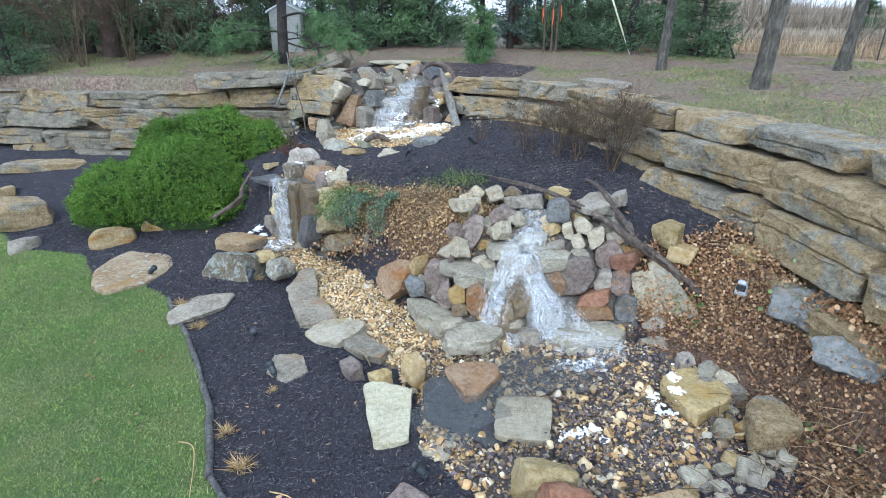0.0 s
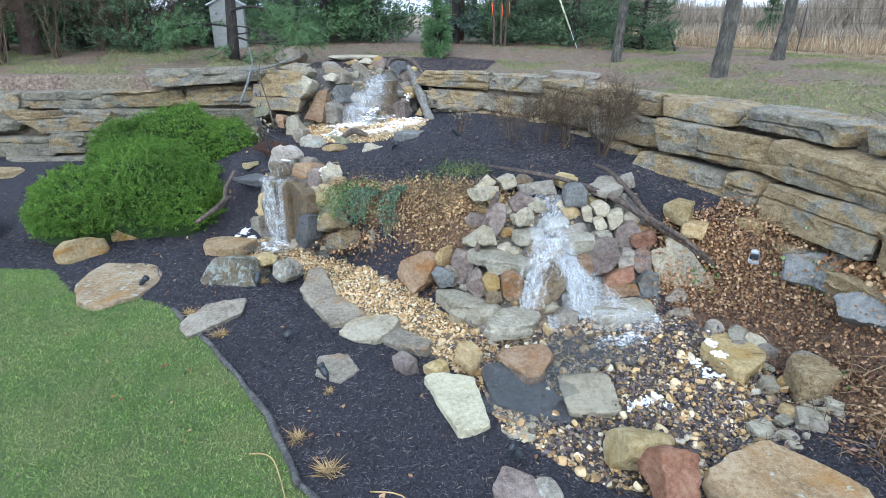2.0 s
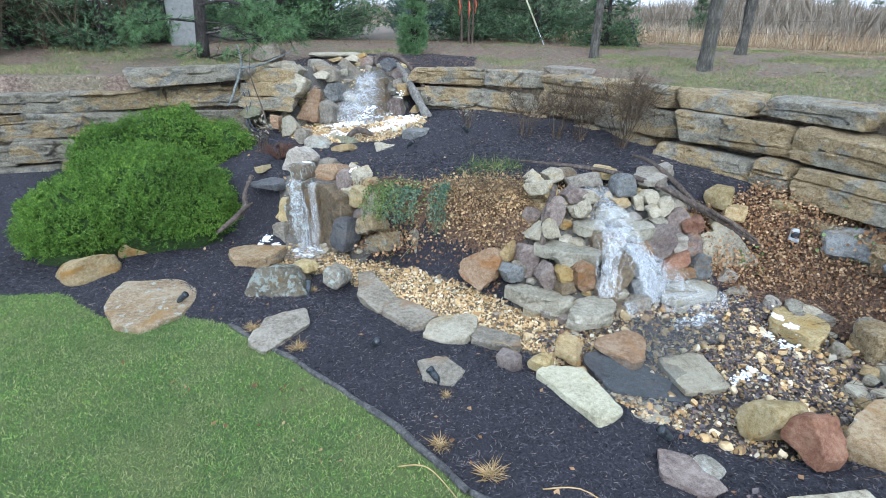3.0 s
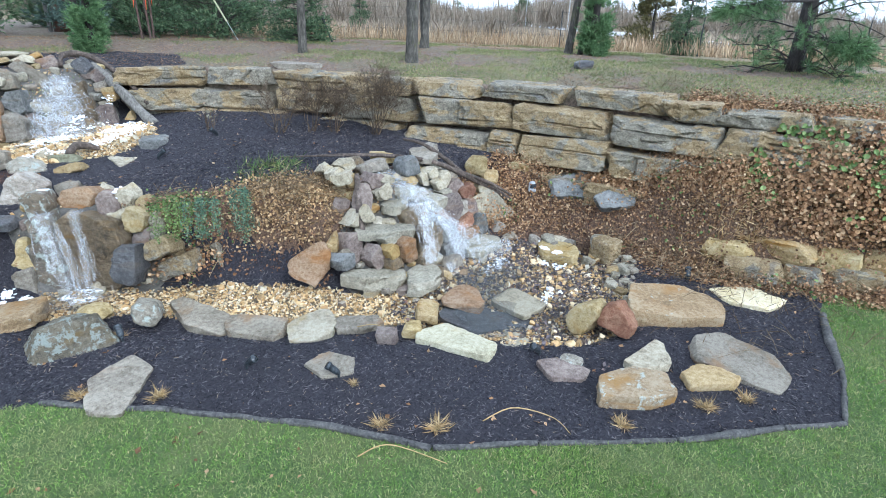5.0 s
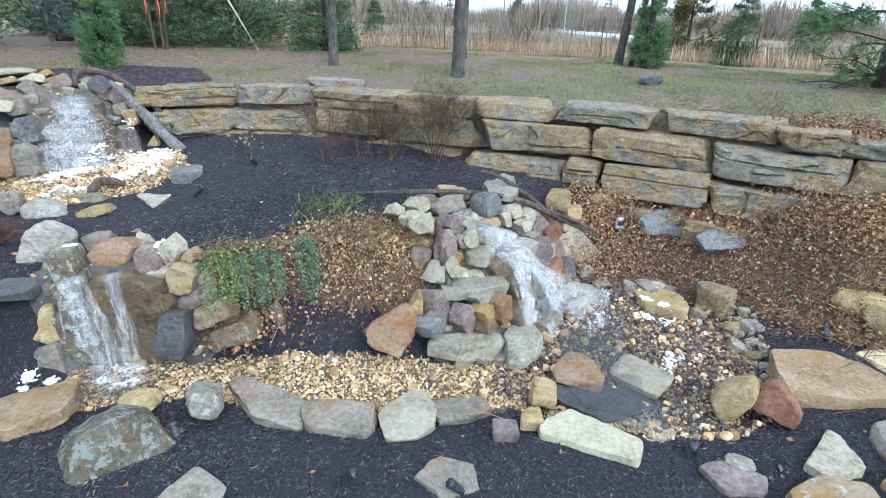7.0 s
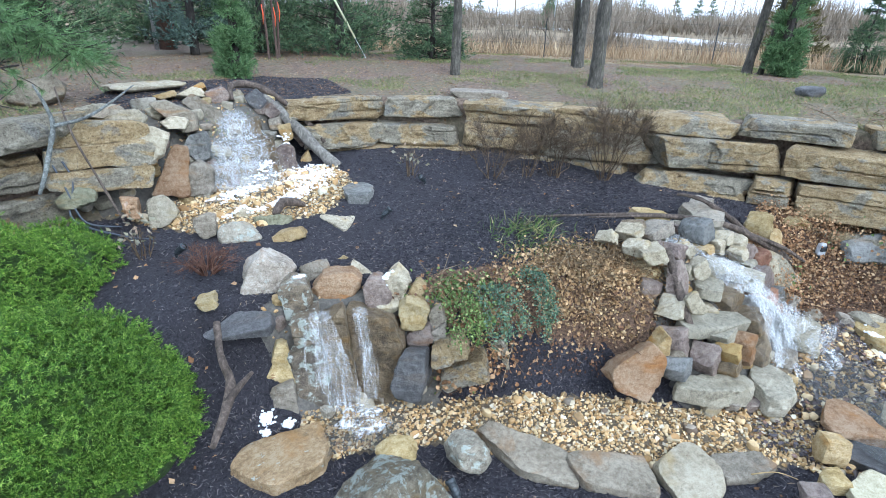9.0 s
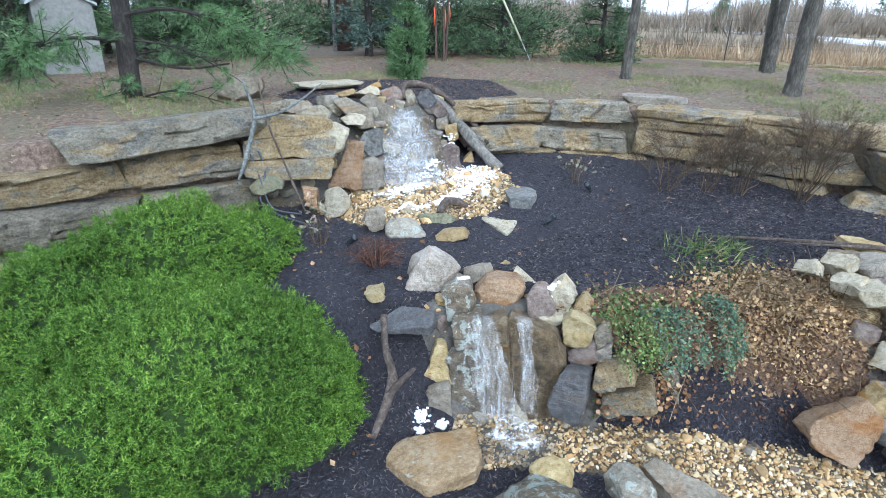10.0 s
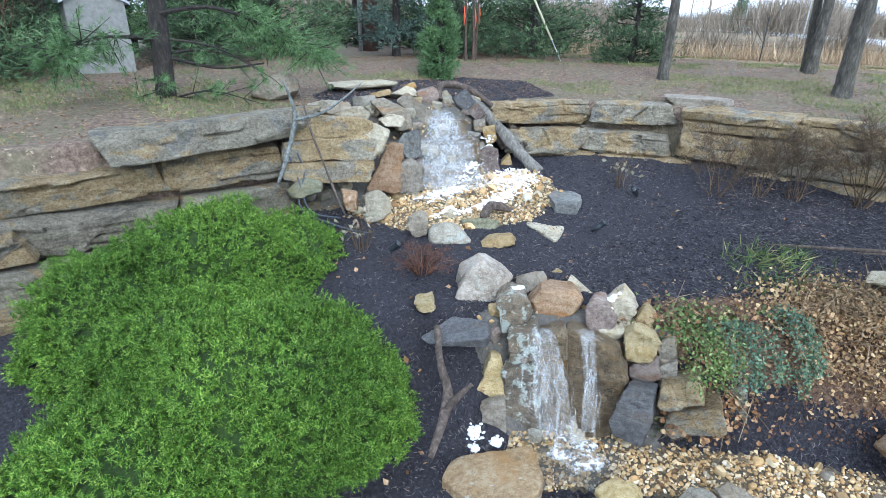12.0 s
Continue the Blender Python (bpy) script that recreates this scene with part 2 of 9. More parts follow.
M_SLATE = stone_material("dark_slate", (0.03, 0.03, 0.032), (0.07, 0.07, 0.073), (0.14, 0.14, 0.143), rust=(0.16, 0.11, 0.06), rust_amount=0.2, stain=0.4, layers=0.5, rough=0.55)
M_REDTAN = stone_material("rust_sandstone", (0.15, 0.095, 0.06), (0.285, 0.195, 0.13), (0.40, 0.315, 0.235), rust=(0.30, 0.155, 0.07), rust_amount=0.4, stain=0.3, layers=0.3)
M_PALEG = stone_material("grey_green_ledge", (0.12, 0.11, 0.087), (0.285, 0.266, 0.213), (0.43, 0.405, 0.335), rust=(0.27, 0.22, 0.13), rust_amount=0.25, stain=0.35, layers=0.45, rough=0.6)
M_MORTAR = ground_material("wet_mortar", (0.05, 0.047, 0.042), (0.12, 0.11, 0.095), (0.20, 0.185, 0.16), (0.075, 0.07, 0.06), 0.5, 24.0, rough=0.6)

M_SLATEL = stone_material("blue_grey_stone", (0.07, 0.071, 0.07), (0.15, 0.153, 0.15), (0.26, 0.265, 0.26), rust=(0.24, 0.17, 0.10), rust_amount=0.25, stain=0.4, layers=0.25)
M_YELR = stone_material("yellow_brown_stone", (0.19, 0.12, 0.05), (0.36, 0.25, 0.12), (0.48, 0.37, 0.20), rust=(0.34, 0.19, 0.07), rust_amount=0.4, stain=0.25, layers=0.3)
M_GREYR = stone_material("grey_brown_stone", (0.12, 0.105, 0.085), (0.25, 0.225, 0.185), (0.375, 0.345, 0.29), rust=(0.30, 0.19, 0.11), rust_amount=0.4, stain=0.35, layers=0.3)
M_WHITISH = stone_material("whitish_boulder", (0.17, 0.15, 0.125), (0.34, 0.305, 0.265), (0.50, 0.47, 0.43), rust=(0.36, 0.26, 0.19), rust_amount=0.4, lichen=0.5, stain=0.25, layers=0.2)
M_WETC = stone_material("wet_brown_rock", (0.065, 0.052, 0.037), (0.18, 0.143, 0.10), (0.30, 0.245, 0.175), rust=(0.23, 0.15, 0.07), rust_amount=0.45, stain=0.35, layers=0.4, rough=0.3, relief=0.9)
M_WETG = stone_material("wet_grey_rock", (0.07, 0.07, 0.068), (0.17, 0.17, 0.165), (0.29, 0.29, 0.28), rust=(0.22, 0.16, 0.09), rust_amount=0.25, stain=0.3, layers=0.2, rough=0.28)
M_OCHRE = wall_material("ochre_layered_rock", 0.4, 1.0)
M_GREEN = stone_material("green_grey_stone", (0.10, 0.10, 0.07), (0.21, 0.21, 0.15), (0.33, 0.33, 0.25), rust=(0.28, 0.22, 0.12), rust_amount=0.3, stain=0.3, layers=0.3)
M_FRESHG = stone_material("pale_cream_slab", (0.26, 0.24, 0.175), (0.43, 0.405, 0.305), (0.56, 0.54, 0.43), rust=(0.42, 0.34, 0.20), rust_amount=0.25, stain=0.35, layers=0.3)
M_PALED = stone_material("damp_tan_slab", (0.19, 0.165, 0.12), (0.35, 0.315, 0.24), (0.46, 0.425, 0.34), rust=(0.33, 0.25, 0.14), rust_amount=0.3, stain=0.5, layers=0.25, rough=0.6)
M_RUSTYL = stone_material("rusty_flag_with_lichen", (0.16, 0.12, 0.08), (0.33, 0.26, 0.18), (0.44, 0.375, 0.285), rust=(0.33, 0.21, 0.10), rust_amount=0.55, lichen=0.75, stain=0.3, layers=0.25)

# ---- the lie of the land ----
# foot of the planted bank: x, y, width of the rise
BANK = [(-30, 10.5, 2.5), (-7.5, 9.0, 2.2), (-5.0, 8.3, 2.4), (-3.3, 8.3, 1.1), (-2.8, 8.15, 0.75), (-2.1, 8.0, 0.3), (-1.65, 7.42, 0.3),
        (-1.1, 6.95, 0.45), (-0.6, 6.3, 0.6), (-0.45, 5.7, 1.0), (-0.05, 4.95, 1.35), (0.4, 4.65, 1.5), (1.1, 4.65, 1.5), (1.9, 4.85, 1.2),
        (2.35, 4.75, 1.3), (2.85, 4.35, 0.95), (2.92, 3.6, 0.85), (2.88, 2.6, 0.85), (2.85, 2.15, 0.8), (3.15, 1.5, 0.8), (3.5, 0.5, 0.9), (3.8, -3.0, 1.0), (6.5, -15.0, 1.0)]
# foot of the retaining wall's top course: x, y, width of the rise
WALL = [(-30, 13.5, 0.2), (-9.4, 12.1, 0.2), (-7.4, 11.75, 0.2), (-5.9, 11.6, 0.2), (-4.4, 11.6, 0.2), (-3.0, 11.75, 0.3), (-2.6, 11.4, 0.9),
        (-1.2, 11.2, 1.1), (-0.2, 11.35, 0.9), (0.45, 11.85, 0.25), (1.45, 11.2, 0.2), (2.15, 10.4, 0.2), (2.6, 9.3, 0.2), (2.9, 8.2, 0.2),
        (3.1, 7.3, 0.2), (3.55, 6.2, 0.2), (3.75, 5.0, 0.2), (3.9, 3.5, 0.2), (4.05, 2.2, 0.3), (4.2, 1.0, 0.5), (4.4, -0.5, 0.8), (5.0, -4.0, 1.0), (8.0, -15.0, 1.0)]


# middle of the stream bed
COURSE = [(-2.5, 7.6, 0), (-1.6, 6.55, 0), (-0.95, 5.65, 0), (0.1, 4.35, 0), (1.3, 3.7, 0), (2.2, 3.85, 0)]


def side(line, x, y):
    """Signed distance to a line of points (positive to its left hand as it runs) and the width there."""
    best = np.full(x.shape, 1e9)
    sign = np.ones(x.shape)
    width = np.zeros(x.shape)
    for (x0, y0, w0), (x1, y1, w1) in zip(line, line[1:]):
        dx, dy = x1 - x0, y1 - y0
        k = np.clip(((x - x0) * dx + (y - y0) * dy) / (dx * dx + dy * dy), 0, 1)
        d = np.hypot(x - x0 - k * dx, y - y0 - k * dy)
        near = d < best - 1e-9
        best = np.where(near, d, best)
        sign = np.where(near, np.where(dx * (y - y0) - dy * (x - x0) >= 0, 1.0, -1.0), sign)
        width = np.where(near, w0 + (w1 - w0) * k, width)
    return best * sign, width


def smooth(a):
    a = np.clip(a, 0, 1)
    return a * a * (3 - 2 * a)


def ripple(x, y):
    return 0.5 * np.sin(1.9 * x + 0.7 * y) * np.sin(1.3 * y - 0.4 * x + 1.0) + 0.3 * np.sin(4.1 * x - 2.2 * y) * np.sin(3.7 * y + 1.7 * x)


def land(x, y):
    """Height of the ground at x, y (arrays)."""
    x, y = np.asarray(x, float), np.asarray(y, float)
    low = 0.06 + 0.035 * np.clip(x, -8, 3) + 0.012 * np.clip(y - 3, -5, 8)
    bed = smooth((1.4 - np.abs(side(BANK, x, y)[0])) / 1.2)
    low = low + 0.05 * bed * smooth((y - 4) / 3)
    hollow = np.minimum(np.abs(side(COURSE, x, y)[0]), np.hypot(x - 1.2, y - 3.6) - 0.45)
    low = low - 0.115 * smooth((0.85 - hollow) / 0.5)
    d, w = side(BANK, x, y)
    d = d - 0.15 * smooth((x + 0.1) / 0.4) * smooth((3.3 - x) / 0.4)
    left = smooth((-2.9 - x) / 1.6)
    terrace = (1.0 + 0.06 * np.clip(y - 7.2, 0, 6) + 0.10 * np.clip(y - 7.2, -3, 0) + 0.08 * np.clip(x, -3, 2.6) + 0.5 * smooth((4.7 - y) / 1.8)) * (1 - left) + (0.58 + 0.02 * (y - 10)) * left
    z = low + (terrace - low) * smooth(d / np.maximum(w, 0.05))
    s, sw = side(WALL, x, y)
    far = np.maximum(s, 0)
    east = smooth((x - 5.0) / 4.0)
    top = 2.06 + 0.28 * smooth(far / 5.0) - (0.85 * smooth((far - 7.5) / 12.0) + 0.75 * smooth((far - 20) / 50.0)) * east
    z = z + (top - z) * smooth((s - 0.10) / np.maximum(sw, 0.05))
    return z + 0.025 * ripple(x, y)


def height(x, y):
    return float(land(np.array([x]), np.array([y]))[0])

# ---- building blocks ----
RNG = np.random.RandomState(7)


class Geo:
    """Gathers vertices and faces of one mesh."""

    def __init__(self):
        self.v, self.f, self.count = [], [], 0

    def add(self, v, f):
        self.v.append(np.asarray(v, float))
        self.f.extend([tuple(int(i) + self.count for i in face) for face in f])
        self.count += len(v)

    def scatter(self, tv, tf, mats, offs):
        """Copies of the small shape tv, tf, one for each 3x3 matrix and place."""
        if len(offs) == 0:
            return
        v = np.einsum("nij,kj->nki", mats, tv) + offs[:, None, :]
        f = np.asarray(tf)[None] + (np.arange(len(offs)) * len(tv))[:, None, None] + self.count
        self.v.append(v.reshape(-1, 3))
        self.f.extend(map(tuple, f.reshape(-1, f.shape[-1]).tolist()))
        self.count += len(tv) * len(offs)

    def tube(self, pts, radii, sides=6):
        pts = np.asarray(pts, float)
        k = len(pts)
        t = np.gradient(pts, axis=0)
        t /= np.linalg.norm(t, axis=1)[:, None] + 1e-9
        ref = np.array([0.0, 0, 1]) if abs(t[0, 2]) < 0.9 else np.array([1.0, 0, 0])
        a = np.cross(t, ref)
        a /= np.linalg.norm(a, axis=1)[:, None] + 1e-9
        b = np.cross(t, a)
        ang = np.arange(sides) * 2 * math.pi / sides
        ring = pts[:, None, :] + np.asarray(radii, float)[:, None, None] * (a[:, None, :] * np.cos(ang)[None, :, None] + b[:, None, :] * np.sin(ang)[None, :, None])
        v = ring.reshape(-1, 3)
        f = [(i * sides + j, i * sides + (j + 1) % sides, (i + 1) * sides + (j + 1) % sides, (i + 1) * sides + j) for i in range(k - 1) for j in range(sides)]
        f.append(tuple(range(sides))[::-1])
        f.append(tuple(range((k - 1) * sides, k * sides)))
        self.add(v, f)

    def mesh(self, name, soft=False, sharp=0):
        me = bpy.data.meshes.new(name)
        v = np.concatenate(self.v) if self.v else np.zeros((0, 3))
        me.from_pydata(v.tolist(), [], self.f)
        if soft:
            me.polygons.foreach_set("use_smooth", [True] * len(me.polygons))
        me.update()
        if sharp:
            me.set_sharp_from_angle(angle=radians(sharp))
        return me


def part(name, me, material, parent=None, label=""):
    ob = new(name, me)
    if material is not None and not me.materials:
        me.materials.append(material)
    if parent is not None:
        ob.parent = parent
    if label:
        ob["label"] = label
    return ob


def thing(name, x, y, z, rz, label, category, group="", kind=""):
    e = new(name)
    e.empty_display_size = 0.1
    e.matrix_world = pose(x, y, z, 0, 0, rz)
    return tagged(e, label, category, group, kind)


BOXES = {}


def box_grid(nx, ny, nz):
    """Points and quads on the surface of the cube from -1 to 1."""
    key = (nx, ny, nz)
    if key in BOXES:
        return BOXES[key]
    index, pts, quads = {}, [], []

    def at(i, j, k):
        if (i, j, k) not in index:
            index[(i, j, k)] = len(pts)
            pts.append((2 * i / nx - 1, 2 * j / ny - 1, 2 * k / nz - 1))
        return index[(i, j, k)]
    for i in range(nx):
        for j in range(ny):
            quads.append((at(i, j, 0), at(i, j + 1, 0), at(i + 1, j + 1, 0), at(i + 1, j, 0)))
            quads.append((at(i, j, nz), at(i + 1, j, nz), at(i + 1, j + 1, nz), at(i, j + 1, nz)))
    for i in range(nx):
        for k in range(nz):
            quads.append((at(i, 0, k), at(i + 1, 0, k), at(i + 1, 0, k + 1), at(i, 0, k + 1)))
            quads.append((at(i, ny, k), at(i, ny, k + 1), at(i + 1, ny, k + 1), at(i + 1, ny, k)))
    for j in range(ny):
        for k in range(nz):
            quads.append((at(0, j, k), at(0, j, k + 1), at(0, j + 1, k + 1), at(0, j + 1, k)))
            quads.append((at(nx, j, k), at(nx, j + 1, k), at(nx, j + 1, k + 1), at(nx, j, k + 1)))
    BOXES[key] = (np.array(pts), quads)
    return BOXES[key]


def waves(rng, p, freq, count=7):
    """A smooth random field at the places p."""
    out = np.zeros(len(p))
    for _ in range(count):
        k = rng.normal(size=3) * freq
        out += np.sin(p @ k + rng.uniform(0, 6.28))
    return out / count ** 0.5


def rock_shape(size, seed, hard=9.0, chops=6, rugged=0.05, layers=0.004, grid=None, corner=0.25):
    """A broken stone of about that size (length, width, height): flat faces, chopped corners, worn edges."""
    rng = np.random.RandomState(seed)
    size = np.array(size, float)
    if grid is None:
        n = 15 if max(size) > 0.5 else (11 if max(size) > 0.25 else (8 if max(size) > 0.15 else 4))
        grid = (n, max(4, int(n * 0.8)), max(4, int(n * 0.7)))
    p, quads = box_grid(*grid)
    tot = np.zeros(len(p))
    normals = [np.array(a, float) + rng.normal(size=3) * 0.10 for a in ((1, 0, 0), (-1, 0, 0), (0, 1, 0), (0, -1, 0), (0, 0, 1), (0, 0, -1))]
    dist = [1.0] * 6
    for i in range(chops * 2):
        nrm = rng.normal(size=3) * (1, 1, 0.75 if i % 2 else 0.25)
        nrm /= np.linalg.norm(nrm)
        normals.append(nrm)
        dist.append(np.abs(nrm).sum() * rng.uniform(0.93 - corner * 1.15, 0.95))
    hard = hard * 4.0
    for nrm, d in zip(normals, dist):
        tot += np.maximum(0, p @ nrm / d) ** hard
    q = p * (tot ** (-1 / hard))[:, None]
    m = q * size / 2
    mean = float(np.prod(size) ** (1 / 3))
    shift = Vector(rng.uniform(-50, 50, 3))
    low, fine = 1.7 / mean ** 0.8, 7.0
    disp = np.array([noise.fractal(Vector(c) * low + shift, 0.8, 2.1, 4) * 1.1 + noise.ridged_multi_fractal(Vector(c) * fine + shift, 0.9, 2.0, 3, 0.8, 1.8) * 0.28 - 0.3 for c in m.tolist()])
    m = m * (1 + rugged * disp)[:, None]
    if layers:
        bed = m[:, 2] + 0.03 * waves(rng, m * (1, 1, 0.3), 2.5)
        steps = sum(np.sin(bed * rng.uniform(14, 75) + rng.uniform(0, 6)) for _ in range(4)) * 0.6
        steps = np.tanh(2.2 * steps)
        out = m.copy()
        out[:, 2] = 0
        ln = np.linalg.norm(out, axis=1)[:, None] + 1e-6
        m = m + out / ln * (layers * steps * (0.5 + 0.8 * waves(rng, m, 3.0, 4)))[:, None]
    return m, quads


def rock_mesh(name, *a, **k):
    g = Geo()
    g.add(*rock_shape(*a, **k))
    return g.mesh(name, True, 24)


STONE_SEED = [100]
STONES_AT = []


def stone(x, y, z, length, width, tall, turn, material, label, lean=0.0, roll=0.0, hard=9.0, chops=7, rugged=0.085, layers=0.004, corner=0.30, name="stone", group="", seed=None, tip=2.0):
    """One loose stone; z is its middle."""
    STONE_SEED[0] += 1
    STONES_AT.append((x, y, z))
    if hard >= 20:
        # flat slabs: ragged outline, bedded into the ground
        chops, corner, rugged, z = 7, 0.30, 0.045, z - 0.008
        length, width = length * 1.05, width * 1.08
    me = rock_mesh(name, (length, width, tall), seed or STONE_SEED[0], hard, chops, rugged, layers, None, corner)
    me.materials.append(material)
    ob = new(name, me)
    jig = np.random.RandomState(STONE_SEED[0]).uniform(-1, 1, 3) * (tip, tip, 8.0)
    ob.matrix_world = pose(x, y, z, 0, 0, turn + jig[2]) @ pose(0, 0, 0, lean + jig[0], roll + jig[1], 0)
    return tagged(ob, label, "stone", group)


def outline_hull(pts):
    """Convex outline of a few corners, running left about."""
    pts = sorted(set(pts))

    def half(seq):
        h = []
        for q in seq:
            while len(h) > 1 and (h[-1][0] - h[-2][0]) * (q[1] - h[-2][1]) - (h[-1][1] - h[-2][1]) * (q[0] - h[-2][0]) <= 0:
                h.pop()
            h.append(q)
        return h[:-1]
    return half(pts) + half(pts[::-1])


def hewn_shape(outline, thick, seed, upright, rugged=0.05, layers=0.006, hard=60.0):
    """A broken stone with that outline: flat faces, sloping sides, knocked-off edges, rough skin."""
    rng = np.random.RandomState(seed)
    hull = outline_hull([(float(a), float(b)) for a, b in outline])
    h = np.array(hull)
    mid = h.mean(0)
    size = np.array([*(np.ptp(h, axis=0)), thick])
    normals, dist = [], []
    for a, b in zip(h, np.roll(h, -1, 0)):
        e = b - a
        n = np.array([e[1], -e[0], 0.0])
        n /= np.linalg.norm(n) + 1e-9
        d = float(n[:2] @ (a - mid))
        n[2] = rng.uniform(-0.22, 0.12)
        normals.append(n)
        dist.append(max(d, 0.02))
    corners = np.concatenate([np.column_stack([h - mid, np.full(len(h), s_ * thick / 2)]) for s_ in (-1, 1)])
    for s_ in (1, -1):
        normals.append(np.array([*(rng.normal(size=2) * 0.05), s_]))
        dist.append(thick / 2)
    for i in range(12):
        k = rng.randint(len(h))
        n = np.array([*((h[k] - mid) / (np.linalg.norm(h[k] - mid) + 1e-6)), 0.0]) + rng.normal(size=3) * (0.35, 0.35, 0.1)
        n[2] = rng.choice((1, 1, -1, 0)) * rng.uniform(0.3, 1.1)
        n /= np.linalg.norm(n)
        normals.append(n)
        dist.append(max(0.02, float((corners @ n).max()) * rng.uniform(0.87, 0.985)))
    big = max(size)
    n = 26 if big > 0.8 else (20 if big > 0.45 else (14 if big > 0.25 else 10))
    grid = tuple(max(6, int(round(n * (s_ / big) ** 0.6))) for s_ in size)
    p, quads_ = box_grid(*grid)
    P = p * size / 2
    tot = np.zeros(len(P))
    for nn, d in zip(normals, dist):
        tot += np.maximum(0, P @ nn / d) ** hard
    m = P * (tot ** (-1 / hard))[:, None]
    m[:, :2] += mid
    if upright:
        m = np.stack([m[:, 0], -m[:, 2], m[:, 1]], 1)
    mean = float(np.prod(size) ** (1 / 3))
    shift = Vector(rng.uniform(-50, 50, 3))
    low = 1.6 / mean ** 0.8
    disp = np.array([noise.fractal(Vector(c) * low + shift, 0.8, 2.1, 4) * 1.1 + noise.ridged_multi_fractal(Vector(c) * 9.0 + shift, 0.9, 2.0, 3, 0.8, 1.8) * 0.3 - 0.3 for c in m.tolist()])
    cen = m.mean(0)
    ray_ = m - cen
    ray_ /= np.linalg.norm(ray_, axis=1)[:, None] + 1e-6
    m = m + ray_ * (rugged * mean * disp)[:, None]
    chip = facets(rng, m[:, 0] + 0.6 * m[:, 1] + 0.02 * waves(rng, m, 9.0, 3), m[:, 2] + 0.5 * m[:, 1], 18, layers * mean / 0.5, 0.06)
    return m + ray_ * np.clip(chip, -0.012, 0.012)[:, None], quads_


def hewn(name, outline, thick, upright, material, label, group, place, round_=0.0):
    STONE_SEED[0] += 1
    STONES_AT.append(tuple(place.translation))
    g = Geo()
    g.add(*hewn_shape(outline, thick, STONE_SEED[0], upright, 0.055 if upright else 0.03, 0.006, 60.0 - round_))
    me_ = g.mesh(name, True, 26)
    me_.materials.append(material)
    ob = new(name, me_)
    ob.matrix_world = place
    return tagged(ob, label, "stone", group)


def flag(x, y, top, outline, thick, material, label, group="", tip=0.0):
    """A flat stone: plan outline about x, y and the height of its upper face."""
    return hewn("stone", outline, thick, False, material, label, group, pose(x, y, top - thick / 2, tip, 0, 0))


def ledge(x, y, z, turn, outline, deep, lean, material, label, group="", round_=0.0):
    """A standing stone: outline of its face (across, up), how deep it goes back and how it leans."""
    return hewn("stone", outline, deep, True, material, label, group, pose(x, y, z, 0, 0, turn) @ pose(0, 0, 0, lean, 0, 0), round_)


def turns(dirs, rng, size):
    """Rotations that lay the z axis along dirs with a random spin, times size."""
    d = dirs / (np.linalg.norm(dirs, axis=1)[:, None] + 1e-9)
    r = rng.normal(size=d.shape)
    a = np.cross(d, r)
    a /= np.linalg.norm(a, axis=1)[:, None] + 1e-9
    b = np.cross(d, a)
    return np.stack([a, b, d], axis=2) * np.asarray(size)[:, None, None]


def inside(poly, x, y):
    """Whether x, y (arrays) lie in the polygon."""
    res = np.zeros(np.shape(x), bool)
    for (x0, y0), (x1, y1) in zip(poly, poly[1:] + poly[:1]):
        cross = ((y0 > y) != (y1 > y)) & (x < (x1 - x0) * (y - y0) / (y1 - y0 + 1e-12) + x0)
        res ^= cross
    return res

# ---- the ground, one sheet ----
LAWN_EDGE = [(-30, 11.5, 0), (-7.7, 9.0, 0), (-6.84, 8.1, 0), (-6.3, 7.85, 0), (-5.4, 7.6, 0), (-4.8, 6.85, 0), (-4.0, 6.6, 0), (-3.45, 6.15, 0),
             (-3.1, 5.6, 0), (-2.86, 5.3, 0), (-2.47, 4.66, 0), (-2.1, 4.0, 0), (-1.78, 3.2, 0), (-1.3, 2.64, 0), (-0.4, 1.6, 0), (0.61, 0.6, 0),
             (1.29, 0.65, 0), (2.06, 0.82, 0), (2.77, 0.98, 0), (3.25, 1.0, 0), (3.6, -1.0, 0), (6.0, -15.0, 0)]
STREAM = [(-2.95, 7.75), (-2.5, 7.4), (-2.02, 6.94), (-1.5, 5.8), (-0.97, 5.05), (-0.47, 4.65), (-0.23, 4.19), (-0.2, 3.66), (0.03, 3.22), (0.45, 2.8), (0.9, 2.6),
          (1.5, 2.85), (2.17, 3.2), (2.5, 3.64), (2.63, 4.16), (2.25, 4.65), (1.8, 4.95), (0.3, 5.0), (-0.3, 5.5), (-0.67, 6.17), (-1.27, 6.95), (-1.8, 7.45), (-2.2, 7.95), (-2.7, 8.2)]
UPPER_POOL = [(-2.55, 11.3), (-2.3, 10.55), (-1.75, 10.15), (-0.95, 9.85), (-0.1, 10.15), (0.25, 10.9), (-0.35, 11.4), (-1.2, 11.45), (-1.8, 11.5)]
UPPER_MULCH = [(-2.3, 12.2), (-2.0, 13.4), (-0.6, 14.3), (1.3, 14.1), (2.2, 13.3), (1.6, 12.0), (0.6, 12.1)]


